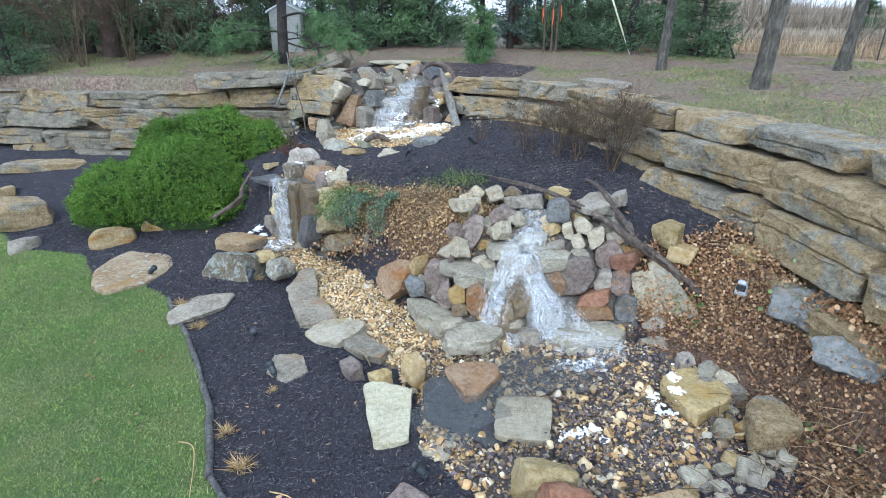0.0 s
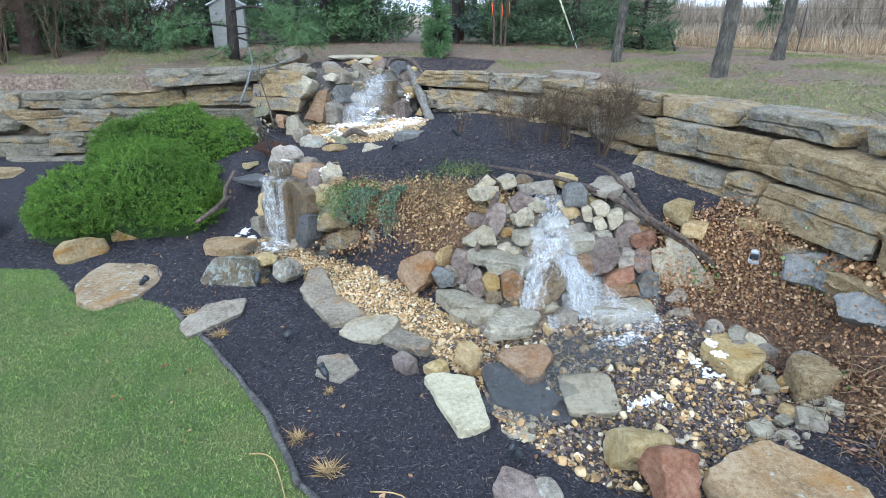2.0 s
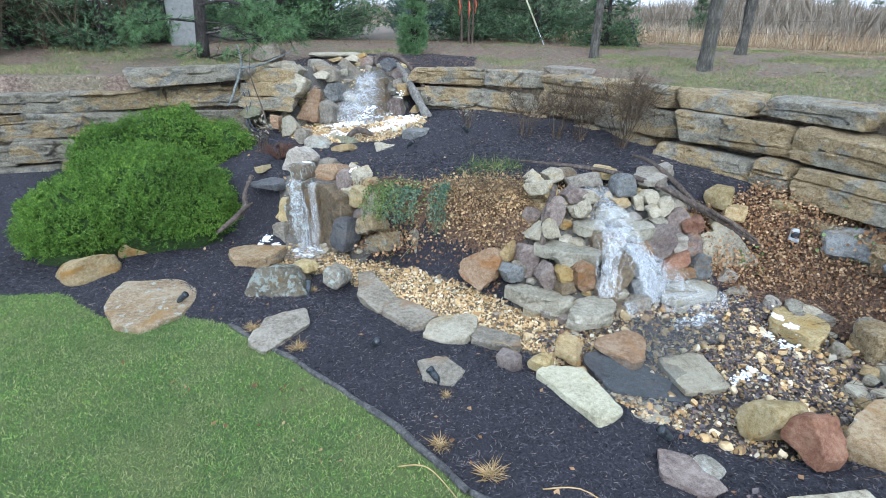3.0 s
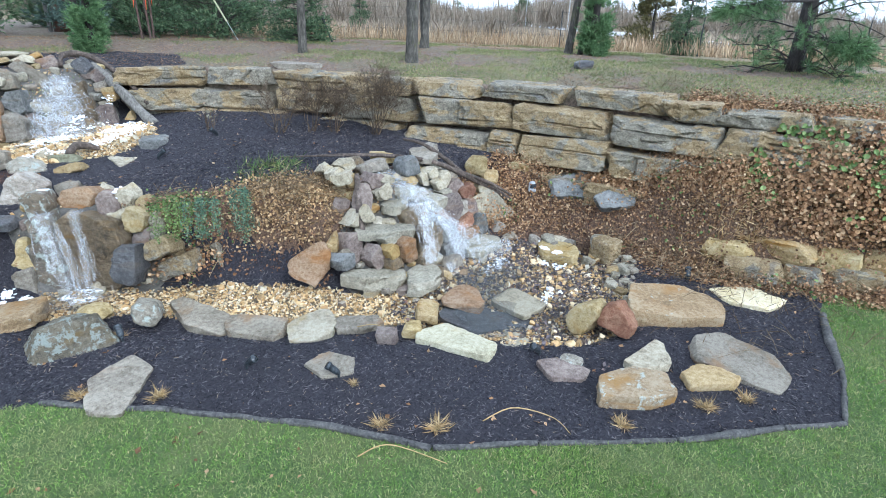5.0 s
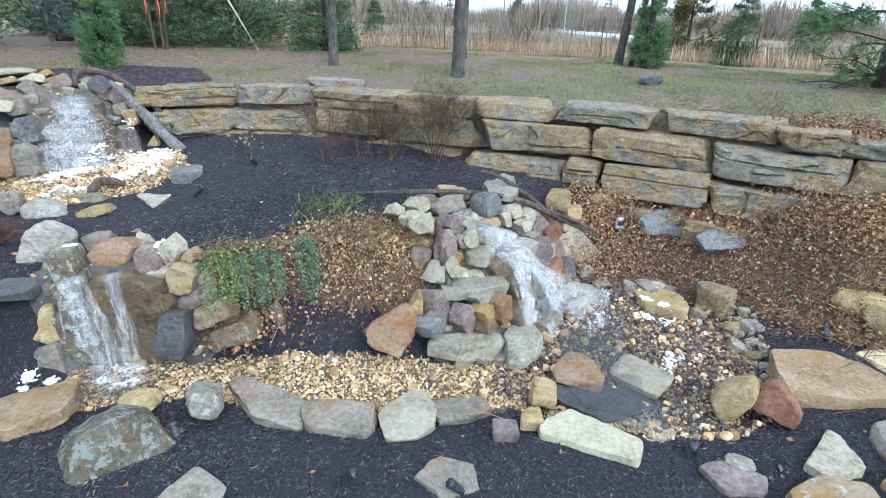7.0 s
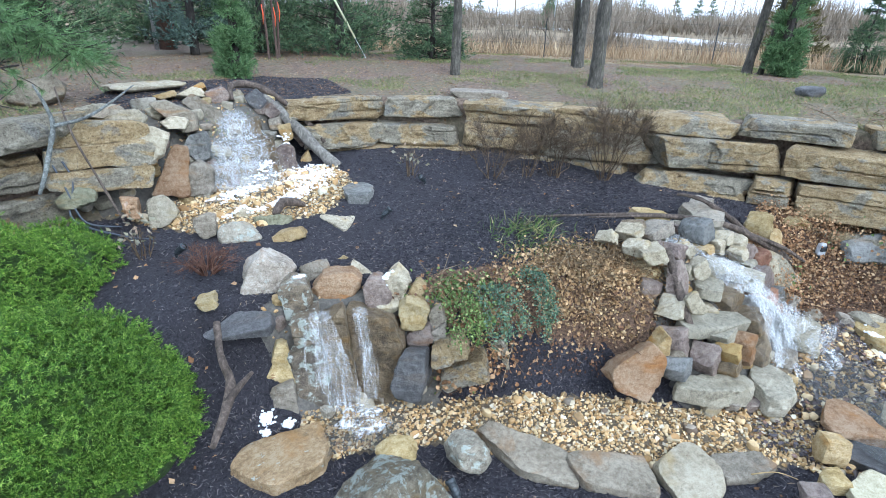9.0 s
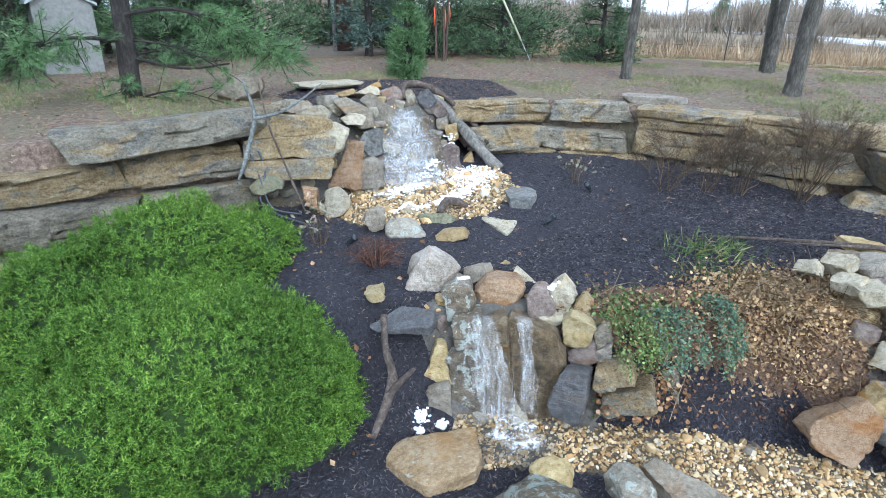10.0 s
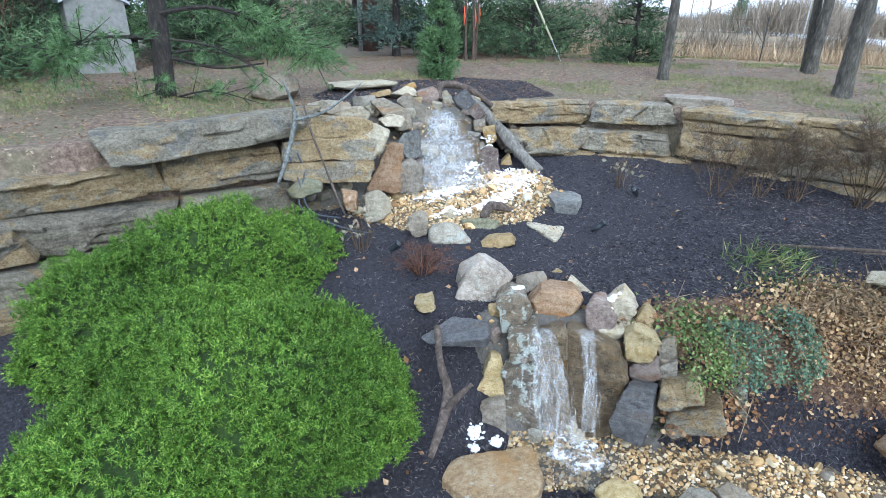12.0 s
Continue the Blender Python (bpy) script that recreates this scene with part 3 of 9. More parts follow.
FALL_GROUND = [[(-0.35, 5.6), (0.1, 4.9), (1.1, 4.7), (1.9, 4.9), (2.25, 5.3), (2.2, 6.0), (1.9, 6.5), (0.9, 6.6), (0.2, 6.3)],
               [(-2.75, 8.2), (-2.2, 7.8), (-1.75, 7.35), (-1.45, 7.6), (-1.75, 8.2), (-2.3, 8.8), (-2.7, 8.7)],
               [(-2.9, 11.9), (-2.5, 11.45), (-1.2, 11.25), (-0.2, 11.4), (0.3, 12.1), (-0.4, 12.5), (-1.6, 12.5), (-2.6, 12.5)]]


def zone(x, y):
    """0 lawn, 1 mulch, 2 gravel, 3 leaf litter, 4 field, 5 ivy bank, 6 mortar, 7 wet pool bed."""
    e = side(LAWN_EDGE, x, y)[0]
    d = side(BANK, x, y)[0]
    s = side(WALL, x, y)[0]
    z = np.where(e > 0, 1, 0)
    z = np.where((d > -0.25) & (x > 2.15) & (y < 5.6), 5, z)
    z = np.where((d > 0.22) & (d < 0.75) & (x > -1.75) & (x < 0.25) & (y > 6.0) & (y < 7.9), 5, z)
    z = np.where(inside(STREAM, x, y) | inside(UPPER_POOL, x, y), 2, z)
    z = np.where((s > 0.05) & ~((x > -2.6) & (x < 0.6) & (s < 1.0)), 3, z)
    z = np.where(inside(UPPER_MULCH, x, y) & (s > -0.5), 1, z)
    for poly in FALL_GROUND:
        z = np.where(inside(poly, x, y), 6, z)
    z = np.where(inside(STREAM, x, y) & (x > 0.0), 7, z)
    return np.where(s > 7.0 + 1.2 * ripple(x * 0.7, y * 0.7), np.where((x < 4.5), 3, 4), z)


def graded(lo, hi, step, out_lo, out_hi):
    mid = np.arange(lo, hi + step / 2, step)
    grow = [step * 1.28 ** i for i in range(1, 60)]
    right = [c for c in hi + np.cumsum(grow) if c < out_hi] + [out_hi]
    left = [c for c in lo - np.cumsum(grow) if c > out_lo] + [out_lo]
    return np.array(left[::-1] + mid.tolist() + right)


gx, gy = graded(-9.5, 8.0, 0.06, -700, 900), graded(0.0, 15.0, 0.06, -300, 1100)
GX, GY = np.meshgrid(gx, gy)
GZ = land(GX.ravel(), GY.ravel())
ncol, nrow = len(gx), len(gy)
ii, jj = np.meshgrid(np.arange(ncol - 1), np.arange(nrow - 1))
base = (jj * ncol + ii).ravel()
quads = np.stack([base, base + 1, base + 1 + ncol, base + ncol], 1)
me = bpy.data.meshes.new("ground")
me.from_pydata(np.stack([GX.ravel(), GY.ravel(), GZ], 1).tolist(), [], quads.tolist())
cx, cy = (gx[:-1] + gx[1:]) / 2, (gy[:-1] + gy[1:]) / 2
CX, CY = np.meshgrid(cx, cy)
for m in (M_LAWN, M_MULCH, M_BED, M_LITTER, M_FIELD, M_IVYSOIL, M_MORTAR, M_POOLBED):
    me.materials.append(m)
me.polygons.foreach_set("material_index", zone(CX.ravel(), CY.ravel()).astype(np.int32))
me.polygons.foreach_set("use_smooth", [True] * len(me.polygons))
me.update()
ground = tagged(new("ground", me), "sloping garden ground of lawn, black mulch and leaf litter", "ground", kind="structure")

# ---- the dry-stone retaining wall ----
def along(line, st):
    """Place and direction at a length along a line of points."""
    for (x0, y0, _), (x1, y1, _) in zip(line, line[1:]):
        ln = math.hypot(x1 - x0, y1 - y0)
        if st <= ln:
            return x0 + (x1 - x0) * st / ln, y0 + (y1 - y0) * st / ln, math.atan2(y1 - y0, x1 - x0)
        st -= ln
    return x1, y1, math.atan2(y1 - y0, x1 - x0)


def facets(rng, u, v, count, amp, tilt):
    """Broken plane pieces over a face: each with its own depth and slope."""
    pu, pv = rng.uniform(u.min(), u.max(), count), rng.uniform(v.min(), v.max(), count)
    near = np.argmin(((u[:, None] - pu) / 1.9) ** 2 + (v[:, None] - pv) ** 2, axis=1)
    off, su, sv = rng.normal(size=count) * amp, rng.normal(size=count) * tilt, rng.normal(size=count) * tilt
    return off[near] + su[near] * (u - pu[near]) + sv[near] * (v - pv[near])


def block_shape(ln, deep, tall, seed):
    """A quarried block: squared ends, flat broken face, thin bedding cracks, chipped arrises."""
    rng = np.random.RandomState(seed)
    m, quads = rock_shape((ln, deep, tall), seed, 22.0, 2, 0.006, 0, (max(20, int(ln / 0.032)), 6, 20), 0.03)
    x, y, z = m[:, 0], m[:, 1], m[:, 2]
    front = smooth((-y / (deep / 2) - 0.2) / 0.5)
    flat = m * (1, 1, 0)
    wu, wv = x + 0.012 * waves(rng, m, 9.0, 4), z + 0.010 * waves(rng, m, 9.0, 4)
    push = facets(rng, wu, wv, int(3 + 2 * ln), 0.012, 0.06) + facets(rng, wu, wv, int(20 + 22 * ln), 0.004, 0.08)
    push += np.where(np.abs(z) > tall * 0.46, rng.uniform(0.0, 0.02), 0.0)
    for cut in sorted(rng.uniform(-0.36, 0.36, rng.choice((0, 1, 1, 2)))):
        bed = z - cut * tall + 0.004 * waves(rng, flat, 3.0, 3)
        reach = (x > rng.uniform(-1.1, 0.1) * ln / 2) & (x < rng.uniform(0.0, 1.2) * ln / 2)
        push += np.where(np.abs(bed) < 0.011, rng.uniform(0.025, 0.05), 0.0) * reach
        push += np.where(bed > 0, 1.0, 0.0) * rng.uniform(-0.035, 0.02) * reach
    shift = Vector(rng.uniform(-50, 50, 3))
    rough = np.array([noise.fractal(Vector(c) * 16.0 + shift, 0.7, 2.1, 4) for c in m.tolist()])
    y2 = y + front * (push + 0.009 * rough)
    z2 = z + np.where(z > 0, 1.0, 0.4) * (0.007 * rough + facets(rng, wu, y, int(3 + 4 * ln), 0.008, 0.03) * smooth(np.abs(z) / tall / 0.4 - 0.1))
    x2 = x + smooth((np.abs(x) / (ln / 2) - 0.75) / 0.25) * np.sign(x) * (0.012 * rough + facets(rng, y, wv, 9, 0.015, 0.08) - 0.005)
    return np.stack([x2, y2, z2], 1), quads


def course(wall, joints, z0, z1, out, deep=0.55, seed=1, tops=(), material=None):
    """A course of blocks between the joints (lengths along the wall); out: how far its face stands before the top course's."""
    rng = np.random.RandomState(seed)
    for i, (a, b) in enumerate(zip(joints, joints[1:])):
        gap = rng.uniform(0.005, 0.03)
        xa, ya, _ = along(WALL, a + gap)
        xb, yb, _ = along(WALL, b - gap)
        ang = math.atan2(yb - ya, xb - xa)
        ln = math.hypot(xb - xa, yb - ya)
        top = z1 + (tops[i] if i < len(tops) else rng.uniform(-0.05, 0.03))
        o = out + rng.uniform(-0.05, 0.06)
        cx_, cy_ = (xa + xb) / 2, (ya + yb) / 2
        nx_, ny_ = -math.sin(ang), math.cos(ang)
        g = Geo()
        g.add(*block_shape(ln, deep, top - z0 - 0.015, seed * 50 + i))
        me_ = g.mesh("block", True, 26)
        me_.materials.append(material or M_WALL)
        ob = new("block", me_)
        k = deep / 2 - o
        ob.matrix_world = pose(cx_ + nx_ * k, cy_ + ny_ * k, (top + z0) / 2, rng.uniform(-2.0, 1.0), rng.uniform(-1.0, 1.0), math.degrees(ang) + rng.uniform(-2.0, 2.0))
        ob.parent = wall


wall_right = tagged(new("wall_right"), "curved dry-stacked retaining wall of weathered limestone blocks", "retaining wall", kind="structure")
course(wall_right, [30.45, 32.2, 33.3, 34.9, 36.25], 1.77, 2.13, 0.0, 0.62, 3)
course(wall_right, [36.25, 37.45, 38.9, 40.45, 41.1, 42.3, 43.6], 1.87, 2.14, 0.02, 0.7, 13)
course(wall_right, [30.6, 31.97, 33.4, 34.7, 36.3], 1.38, 1.76, 0.14, 0.6, 4)
course(wall_right, [36.3, 38.02, 39.68, 41.2, 42.7, 44.0], 1.43, 1.86, 0.22, 0.7, 14)
course(wall_right, [30.9, 32.3, 33.6, 35.0, 36.15], 0.98, 1.37, 0.24, 0.6, 5)
course(wall_right, [36.15, 37.72, 38.25, 39.75, 41.0, 42.6], 1.0, 1.42, 0.40, 0.75, 15)
course(wall_right, [38.55, 39.55, 40.35], 0.5, 0.93, 0.50, 0.6, 16, (0.0, -0.1))
wall_left = tagged(new("wall_left"), "tall dry-stacked retaining wall of stained limestone blocks", "retaining wall", kind="structure")
course(wall_left, [25.1, 27.2], 1.89, 2.22, 0.03, 0.6, 6, (), M_WALLD)
course(wall_left, [18.6, 20.2, 21.45, 22.68, 24.1, 25.65, 27.05], 1.47, 1.87, 0.0, 0.65, 7, (), M_WALLD)
course(wall_left, [18.5, 20.6, 22.55, 24.5, 25.8, 26.9], 1.06, 1.47, 0.12, 0.65, 8, (), M_WALLD)
course(wall_left, [18.4, 19.9, 21.6, 23.2, 24.65, 26.0, 27.0], 0.68, 1.06, 0.26, 0.65, 9, (), M_WALLD)
course(wall_left, [19.0, 20.8, 22.4, 24.0, 25.5, 26.9], 0.35, 0.68, 0.34, 0.65, 10, (), M_WALLD)

# ---- juniper ----
M_JUNIPER = leafy("juniper_green", ((0.0, (0.022, 0.062, 0.010)), (0.4, (0.065, 0.145, 0.021)), (0.75, (0.165, 0.30, 0.042)), (1.0, (0.31, 0.43, 0.10))), 0.5)
# near-black green: the shade deep inside the bush, put into the colour
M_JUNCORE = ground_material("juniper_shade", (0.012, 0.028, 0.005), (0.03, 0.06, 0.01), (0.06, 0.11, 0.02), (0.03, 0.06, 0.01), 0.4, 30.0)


def sprig_template(blades, length, width, spread, rng):
    """A feathery shoot: short scale-leaved twiglets round a stem."""
    v, f = [], []
    for i in range(blades):
        a = 2.4 * i + rng.uniform(-0.3, 0.3)
        t = spread * (1 - 0.75 * i / blades)
        z0 = length * 0.7 * i / blades
        d = np.array([math.cos(a) * math.sin(t), math.sin(a) * math.sin(t), math.cos(t)])
        ln = length * (0.55 - 0.2 * i / blades)
        sd = np.array([-math.sin(a), math.cos(a), 0.0]) * width
        k = len(v)
        v += [np.array([0, 0, z0]) - sd, np.array([0, 0, z0]) + sd, np.array([0, 0, z0]) + d * ln]
        f.append((k, k + 1, k + 2))
    return np.array(v), f


def mound_bush(name, lobes, count, label, seed):
    """lobes: x, y, z of the middle and three half sizes."""
    rng = np.random.RandomState(seed)
    x0, y0 = lobes[0][0], lobes[0][1]
    z0 = height(x0, y0)
    root = thing(name, x0, y0, z0, 0, label, "shrub")
    core, leaves = Geo(), Geo()
    area = [l[3] * l[4] + l[5] * (l[3] + l[4]) for l in lobes]
    tv, tf = sprig_template(11, 0.048, 0.0034, 1.4, rng)
    offs, dirs = [], []
    for l, a in zip(lobes, area):
        n = int(count * a / sum(area))
        d = rng.normal(size=(n, 3))
        d[:, 2] = np.abs(d[:, 2]) - 0.25 * rng.rand(n)
        d /= np.linalg.norm(d, axis=1)[:, None]
        c, h = np.array(l[:3]), np.array(l[3:])
        wob = 1 + 0.05 * waves(rng, d * h, 6.0) + 0.05 * waves(rng, d * h, 15.0) + 0.045 * waves(rng, d * h, 34.0)
        p = c + d * h * (wob * rng.uniform(0.86, 1.02, n))[:, None]
        keep = np.ones(n, bool)
        for o in lobes:
            if o is not l:
                keep &= (((p - np.array(o[:3])) / np.array(o[3:])) ** 2).sum(1) > 0.8
        keep &= p[:, 2] > land(p[:, 0], p[:, 1]) - 0.02
        nrm = d / h
        nrm /= np.linalg.norm(nrm, axis=1)[:, None]
        offs.append(p[keep])
        dirs.append((nrm + rng.normal(size=(n, 3)) * 0.6 + np.array([0, 0, 0.3]))[keep])
        # added dark shell under the sprigs, so gaps between them look shaded
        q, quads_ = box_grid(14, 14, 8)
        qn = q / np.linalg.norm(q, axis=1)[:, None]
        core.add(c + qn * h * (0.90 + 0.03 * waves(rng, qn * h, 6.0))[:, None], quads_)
    offs, dirs = np.concatenate(offs), np.concatenate(dirs)
    dirs /= np.linalg.norm(dirs, axis=1)[:, None]
    k = 5
    step = np.tile(np.arange(k) / k, len(offs))
    offs, dirs = np.repeat(offs, k, 0), np.repeat(dirs, k, 0)
    offs = offs + dirs * (step * 0.075)[:, None] + rng.normal(size=offs.shape) * (0.016 * (1.1 - step))[:, None]
    dirs = dirs + rng.normal(size=dirs.shape) * 0.42
    leaves.scatter(tv, tf, turns(dirs, rng, rng.uniform(0.75, 1.35, len(offs))), offs)
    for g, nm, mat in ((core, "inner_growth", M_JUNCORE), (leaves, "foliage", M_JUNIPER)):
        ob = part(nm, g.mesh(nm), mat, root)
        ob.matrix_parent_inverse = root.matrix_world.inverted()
    return root


mound_bush("juniper_bush", [(-4.48, 9.15, 0.40, 1.08, 0.92, 0.84), (-5.35, 8.9, 0.26, 0.82, 0.70, 0.70), (-3.95, 8.95, 0.32, 0.60, 0.70, 0.64), (-4.75, 9.7, 0.45, 0.8, 0.55, 0.82)], 16000,
           "dense low spreading juniper with bright green feathery foliage", 21)
mound_bush("juniper_bush", [(-4.38, 10.6, 0.62, 1.08, 0.68, 0.98), (-5.10, 10.45, 0.5, 0.72, 0.64, 0.92), (-3.50, 10.65, 0.6, 0.47, 0.54, 0.76)], 9000,
           "rounded green juniper growing against the limestone wall", 22)

# ---- stones of the lower garden ----
stone(-0.86, 4.48, 0.08, 0.24, 0.19, 0.17, -49, M_MAUVE, "small rounded mauve stone in mulch", hard=6.0)
stone(-0.61, 4.37, 0.07, 0.23, 0.19, 0.13, -52, M_YEL, "small yellowish block at the pool edge")
stone(-0.29, 4.45, 0.13, 0.24, 0.19, 0.23, -53, M_TAN, "upright broken tan stone at the pool edge", hard=14.0)
stone(-2.53, 7.2, 0.09, 0.31, 0.25, 0.16, -55, M_YEL, "small pale yellow stone in the gravel")
stone(-4.73, 8.61, 0.09, 0.53, 0.42, 0.25, 29, M_TAN, "tan stone under the juniper", hard=7.0)
stone(-7.15, 8.88, 0.13, 0.95, 0.57, 0.51, 39, M_WALL, "weathered layered limestone ledge stone", hard=14.0, layers=0.006)
stone(-8.20, 9.96, 0.19, 0.32, 0.25, 0.24, 39, M_TAN, "small tan stone in mulch")
stone(-6.58, 7.99, -0.04, 0.42, 0.34, 0.21, 39, M_GREY, "small grey stone at the lawn edge")
stone(-7.93, 10.80, 0.51, 1.31, 0.51, 0.20, 6.00, M_WALL, "yellow-brown step stone before the wall", hard=22.0, rugged=0.03, chops=4)
stone(3.24, 2.12, 0.41, 0.68, 0.41, 0.31, -84, M_YEL, "yellow limestone block of a low edging wall", hard=16.0, layers=0.01, group="low edging wall")
stone(3.53, 1.52, 0.45, 0.69, 0.41, 0.32, -89, M_TAN, "yellow limestone block of a low edging wall", hard=16.0, layers=0.01, group="low edging wall")
stone(3.70, 0.96, 0.44, 0.64, 0.38, 0.29, -93, M_YEL, "yellow limestone block of a low edging wall", hard=16.0, layers=0.01, group="low edging wall")
stone(3.88, 0.48, 0.50, 0.56, 0.33, 0.26, -96, M_TAN, "yellow limestone block of a low edging wall", hard=16.0, layers=0.01, group="low edging wall")
stone(3.09, 1.75, 0.24, 0.64, 0.38, 0.29, -87, M_WALL, "low brown edging stone under a limestone block", hard=14.0, group="low edging wall")
stone(3.35, 1.24, 0.24, 0.55, 0.33, 0.26, -91, M_WALL, "low brown edging stone under a limestone block", hard=14.0, group="low edging wall")
stone(3.61, 0.73, 0.28, 0.59, 0.35, 0.28, -94, M_WALL, "low brown edging stone under a limestone block", hard=14.0, group="low edging wall")
stone(-0.01, 2.84, 0.04, 0.20, 0.16, 0.12, -71, M_LICHEN, "small greenish stone lying on a flat stone")
STONE_SEED[0] += 2
stone(2.50, 5.69, 1.03, 0.28, 0.23, 0.27, -58, M_YEL, "yellow stone at the foot of the wall")
stone(2.61, 5.54, 0.87, 0.29, 0.24, 0.20, -25, M_TAN, "tan stone on the leaf-covered bank")
stone(3.22, 5.35, 0.92, 0.36, 0.28, 0.18, -62, M_YEL, "low yellow stone against the wall foot")

# ---- flat stones of pool and border ----
flag(-0.52, 3.87, 0.11, [(-0.24, 0.39), (-0.12, 0.43), (0.24, 0.34), (0.24, -0.37), (-0.03, -0.43)], 0.16, M_FRESHG, "long pale limestone slab edging the pebble stream")
flag(0.16, 3.97, 0.03, [(-0.35, 0.42), (-0.08, 0.46), (0.18, 0.20), (0.30, -0.13), (0.35, -0.46), (0.14, -0.42), (-0.18, -0.24), (-0.32, -0.11)], 0.08, M_SLATE, "dark wet stone slab under shallow water")
flag(0.71, 3.83, 0.07, [(-0.20, 0.29), (0.28, 0.27), (0.16, -0.29), (-0.28, -0.22)], 0.1, M_PALED, "flat tan stepping stone among wet pebbles")
flag(-0.06, 3.49, 0.06, [(-0.17, 0.08), (0.17, 0.16), (0.09, -0.16), (-0.08, -0.14)], 0.08, M_PALED, "small pale flat stone beside the pool")
flag(2.30, 4.12, 0.17, [(-0.30, 0.10), (0.08, 0.38), (0.28, 0.37), (0.30, -0.05), (0.23, -0.19), (-0.17, -0.38), (-0.26, -0.18)], 0.2, M_YEL, "broad yellow limestone beside the pool")
flag(2.63, 3.56, 0.34, [(-0.09, 0.19), (0.10, 0.22), (0.21, -0.11), (-0.02, -0.22), (-0.21, -0.13)], 0.34, M_WALL, "dark weathered stone block below the ivy bank")
flag(1.52, 2.33, 0.25, [(0.16, 0.55), (0.51, 0.09), (0.46, -0.45), (0.09, -0.55), (-0.29, -0.14), (-0.51, 0.31)], 0.22, M_RUSTY, "large rust-stained flat slab beside the pebble pool")
flag(2.45, 1.71, 0.17, [(-0.07, 0.41), (0.31, 0.04), (0.14, -0.41), (-0.17, -0.27), (-0.31, 0.13)], 0.12, M_FRESH, "freshly split bright cream limestone slab")
flag(1.00, 1.53, 0.13, [(0.05, 0.50), (0.38, 0.22), (0.37, -0.24), (0.0, -0.50), (-0.33, -0.42), (-0.38, -0.07), (-0.34, 0.33)], 0.1, M_GREYR, "broad thin grey-brown flagstone lying in black mulch")
flag(-0.14, 2.17, 0.17, [(-0.10, 0.36), (0.28, 0.13), (0.37, -0.16), (0.16, -0.36), (-0.11, -0.19), (-0.37, 0.21)], 0.17, M_RUSTYL, "tan slab with white lichen set in mulch")
flag(0.43, 1.67, 0.15, [(-0.04, 0.24), (0.20, 0.10), (0.20, -0.24), (0.07, -0.23), (-0.20, 0.10)], 0.17, M_TAN, "small brown stone block resting beside a flagstone")
flag(0.51, 2.21, 0.13, [(-0.28, 0.20), (0.29, 0.09), (0.36, 0.02), (-0.08, -0.20), (-0.36, 0.03)], 0.14, M_PALE, "pale wedge-shaped limestone at the pool edge")
flag(-1.53, 4.58, 0.06, [(-0.18, 0.23), (0.08, 0.21), (0.21, -0.09), (0.02, -0.23), (-0.21, -0.07)], 0.09, M_GREYR, "flat grey stone almost buried in mulch")
flag(-1.80, 6.40, 0.05, [(-0.08, 0.51), (0.04, 0.45), (0.20, -0.15), (0.21, -0.35), (-0.03, -0.51), (-0.21, -0.05)], 0.16, M_GREYR, "long grey slab edging the gravel stream")
flag(-1.52, 5.80, 0.05, [(-0.10, 0.41), (0.32, -0.18), (0.12, -0.36), (-0.10, -0.41), (-0.32, 0.08)], 0.16, M_GREYR, "grey stone slab edging the gravel stream")
flag(-1.19, 5.29, 0.07, [(-0.06, 0.28), (0.35, 0.11), (0.27, -0.09), (0.05, -0.28), (-0.23, -0.26), (-0.35, -0.06)], 0.18, M_PALE, "squarish pale stone edging the gravel stream")
flag(-0.81, 5.00, 0.05, [(-0.09, 0.25), (0.26, -0.09), (0.17, -0.25), (-0.08, -0.16), (-0.26, 0.03)], 0.13, M_GREYR, "thin mauve stone edging the gravel stream")
flag(-2.95, 5.83, 0.04, [(-0.09, 0.32), (0.33, 0.40), (0.31, -0.01), (-0.16, -0.40), (-0.33, -0.13)], 0.1, M_GREYR, "long grey flagstone set in the mulch bed")
flag(-4.33, 6.97, 0.01, [(-0.51, 0.03), (-0.47, 0.62), (0.33, 0.67), (0.51, 0.17), (0.41, -0.44), (-0.04, -0.67), (-0.32, -0.50)], 0.12, M_RUSTYL, "broad rusty flagstone with lichen at the lawn edge")
flag(-3.11, 7.84, 0.13, [(-0.40, 0.28), (-0.11, 0.33), (0.40, 0.06), (0.25, -0.23), (0.07, -0.33), (-0.34, -0.21)], 0.15, M_RUSTY, "wet brown flagstone beside the middle waterfall")
flag(-0.24, 2.85, 0.09, [(-0.05, 0.24), (0.14, 0.12), (0.20, -0.23), (-0.02, -0.24), (-0.20, 0.01)], 0.1, M_MAUVE, "flat mauve stone flecked with snow")
ledge(-1.59, 7.39, 0.51, -60, [(-0.18, 0.04), (0.11, 0.17), (0.18, -0.03), (-0.12, -0.17)], 0.35, -6, M_WALL, "tan layered ledge stone below trailing plants", "planted bank ledge")
ledge(-1.01, 7.28, 0.20, -65, [(-0.19, 0.02), (-0.01, 0.20), (0.13, 0.23), (0.19, -0.10), (-0.01, -0.23)], 0.35, -6, M_WALL, "tan layered ledge stone below trailing plants", "planted bank ledge")
ledge(-1.47, 7.29, 0.28, -62, [(-0.24, 0.02), (0.15, 0.19), (0.24, -0.03), (-0.16, -0.19)], 0.35, -6, M_WALLD, "dark layered ledge stone below trailing plants", "planted bank ledge")
ledge(0.04, 6.71, 0.04, -75, [(-0.28, -0.08), (0.25, 0.21), (0.28, 0.01), (-0.18, -0.21)], 0.35, -10, M_WALLD, "low brown ledge stone half covered by leaves", "planted bank ledge")
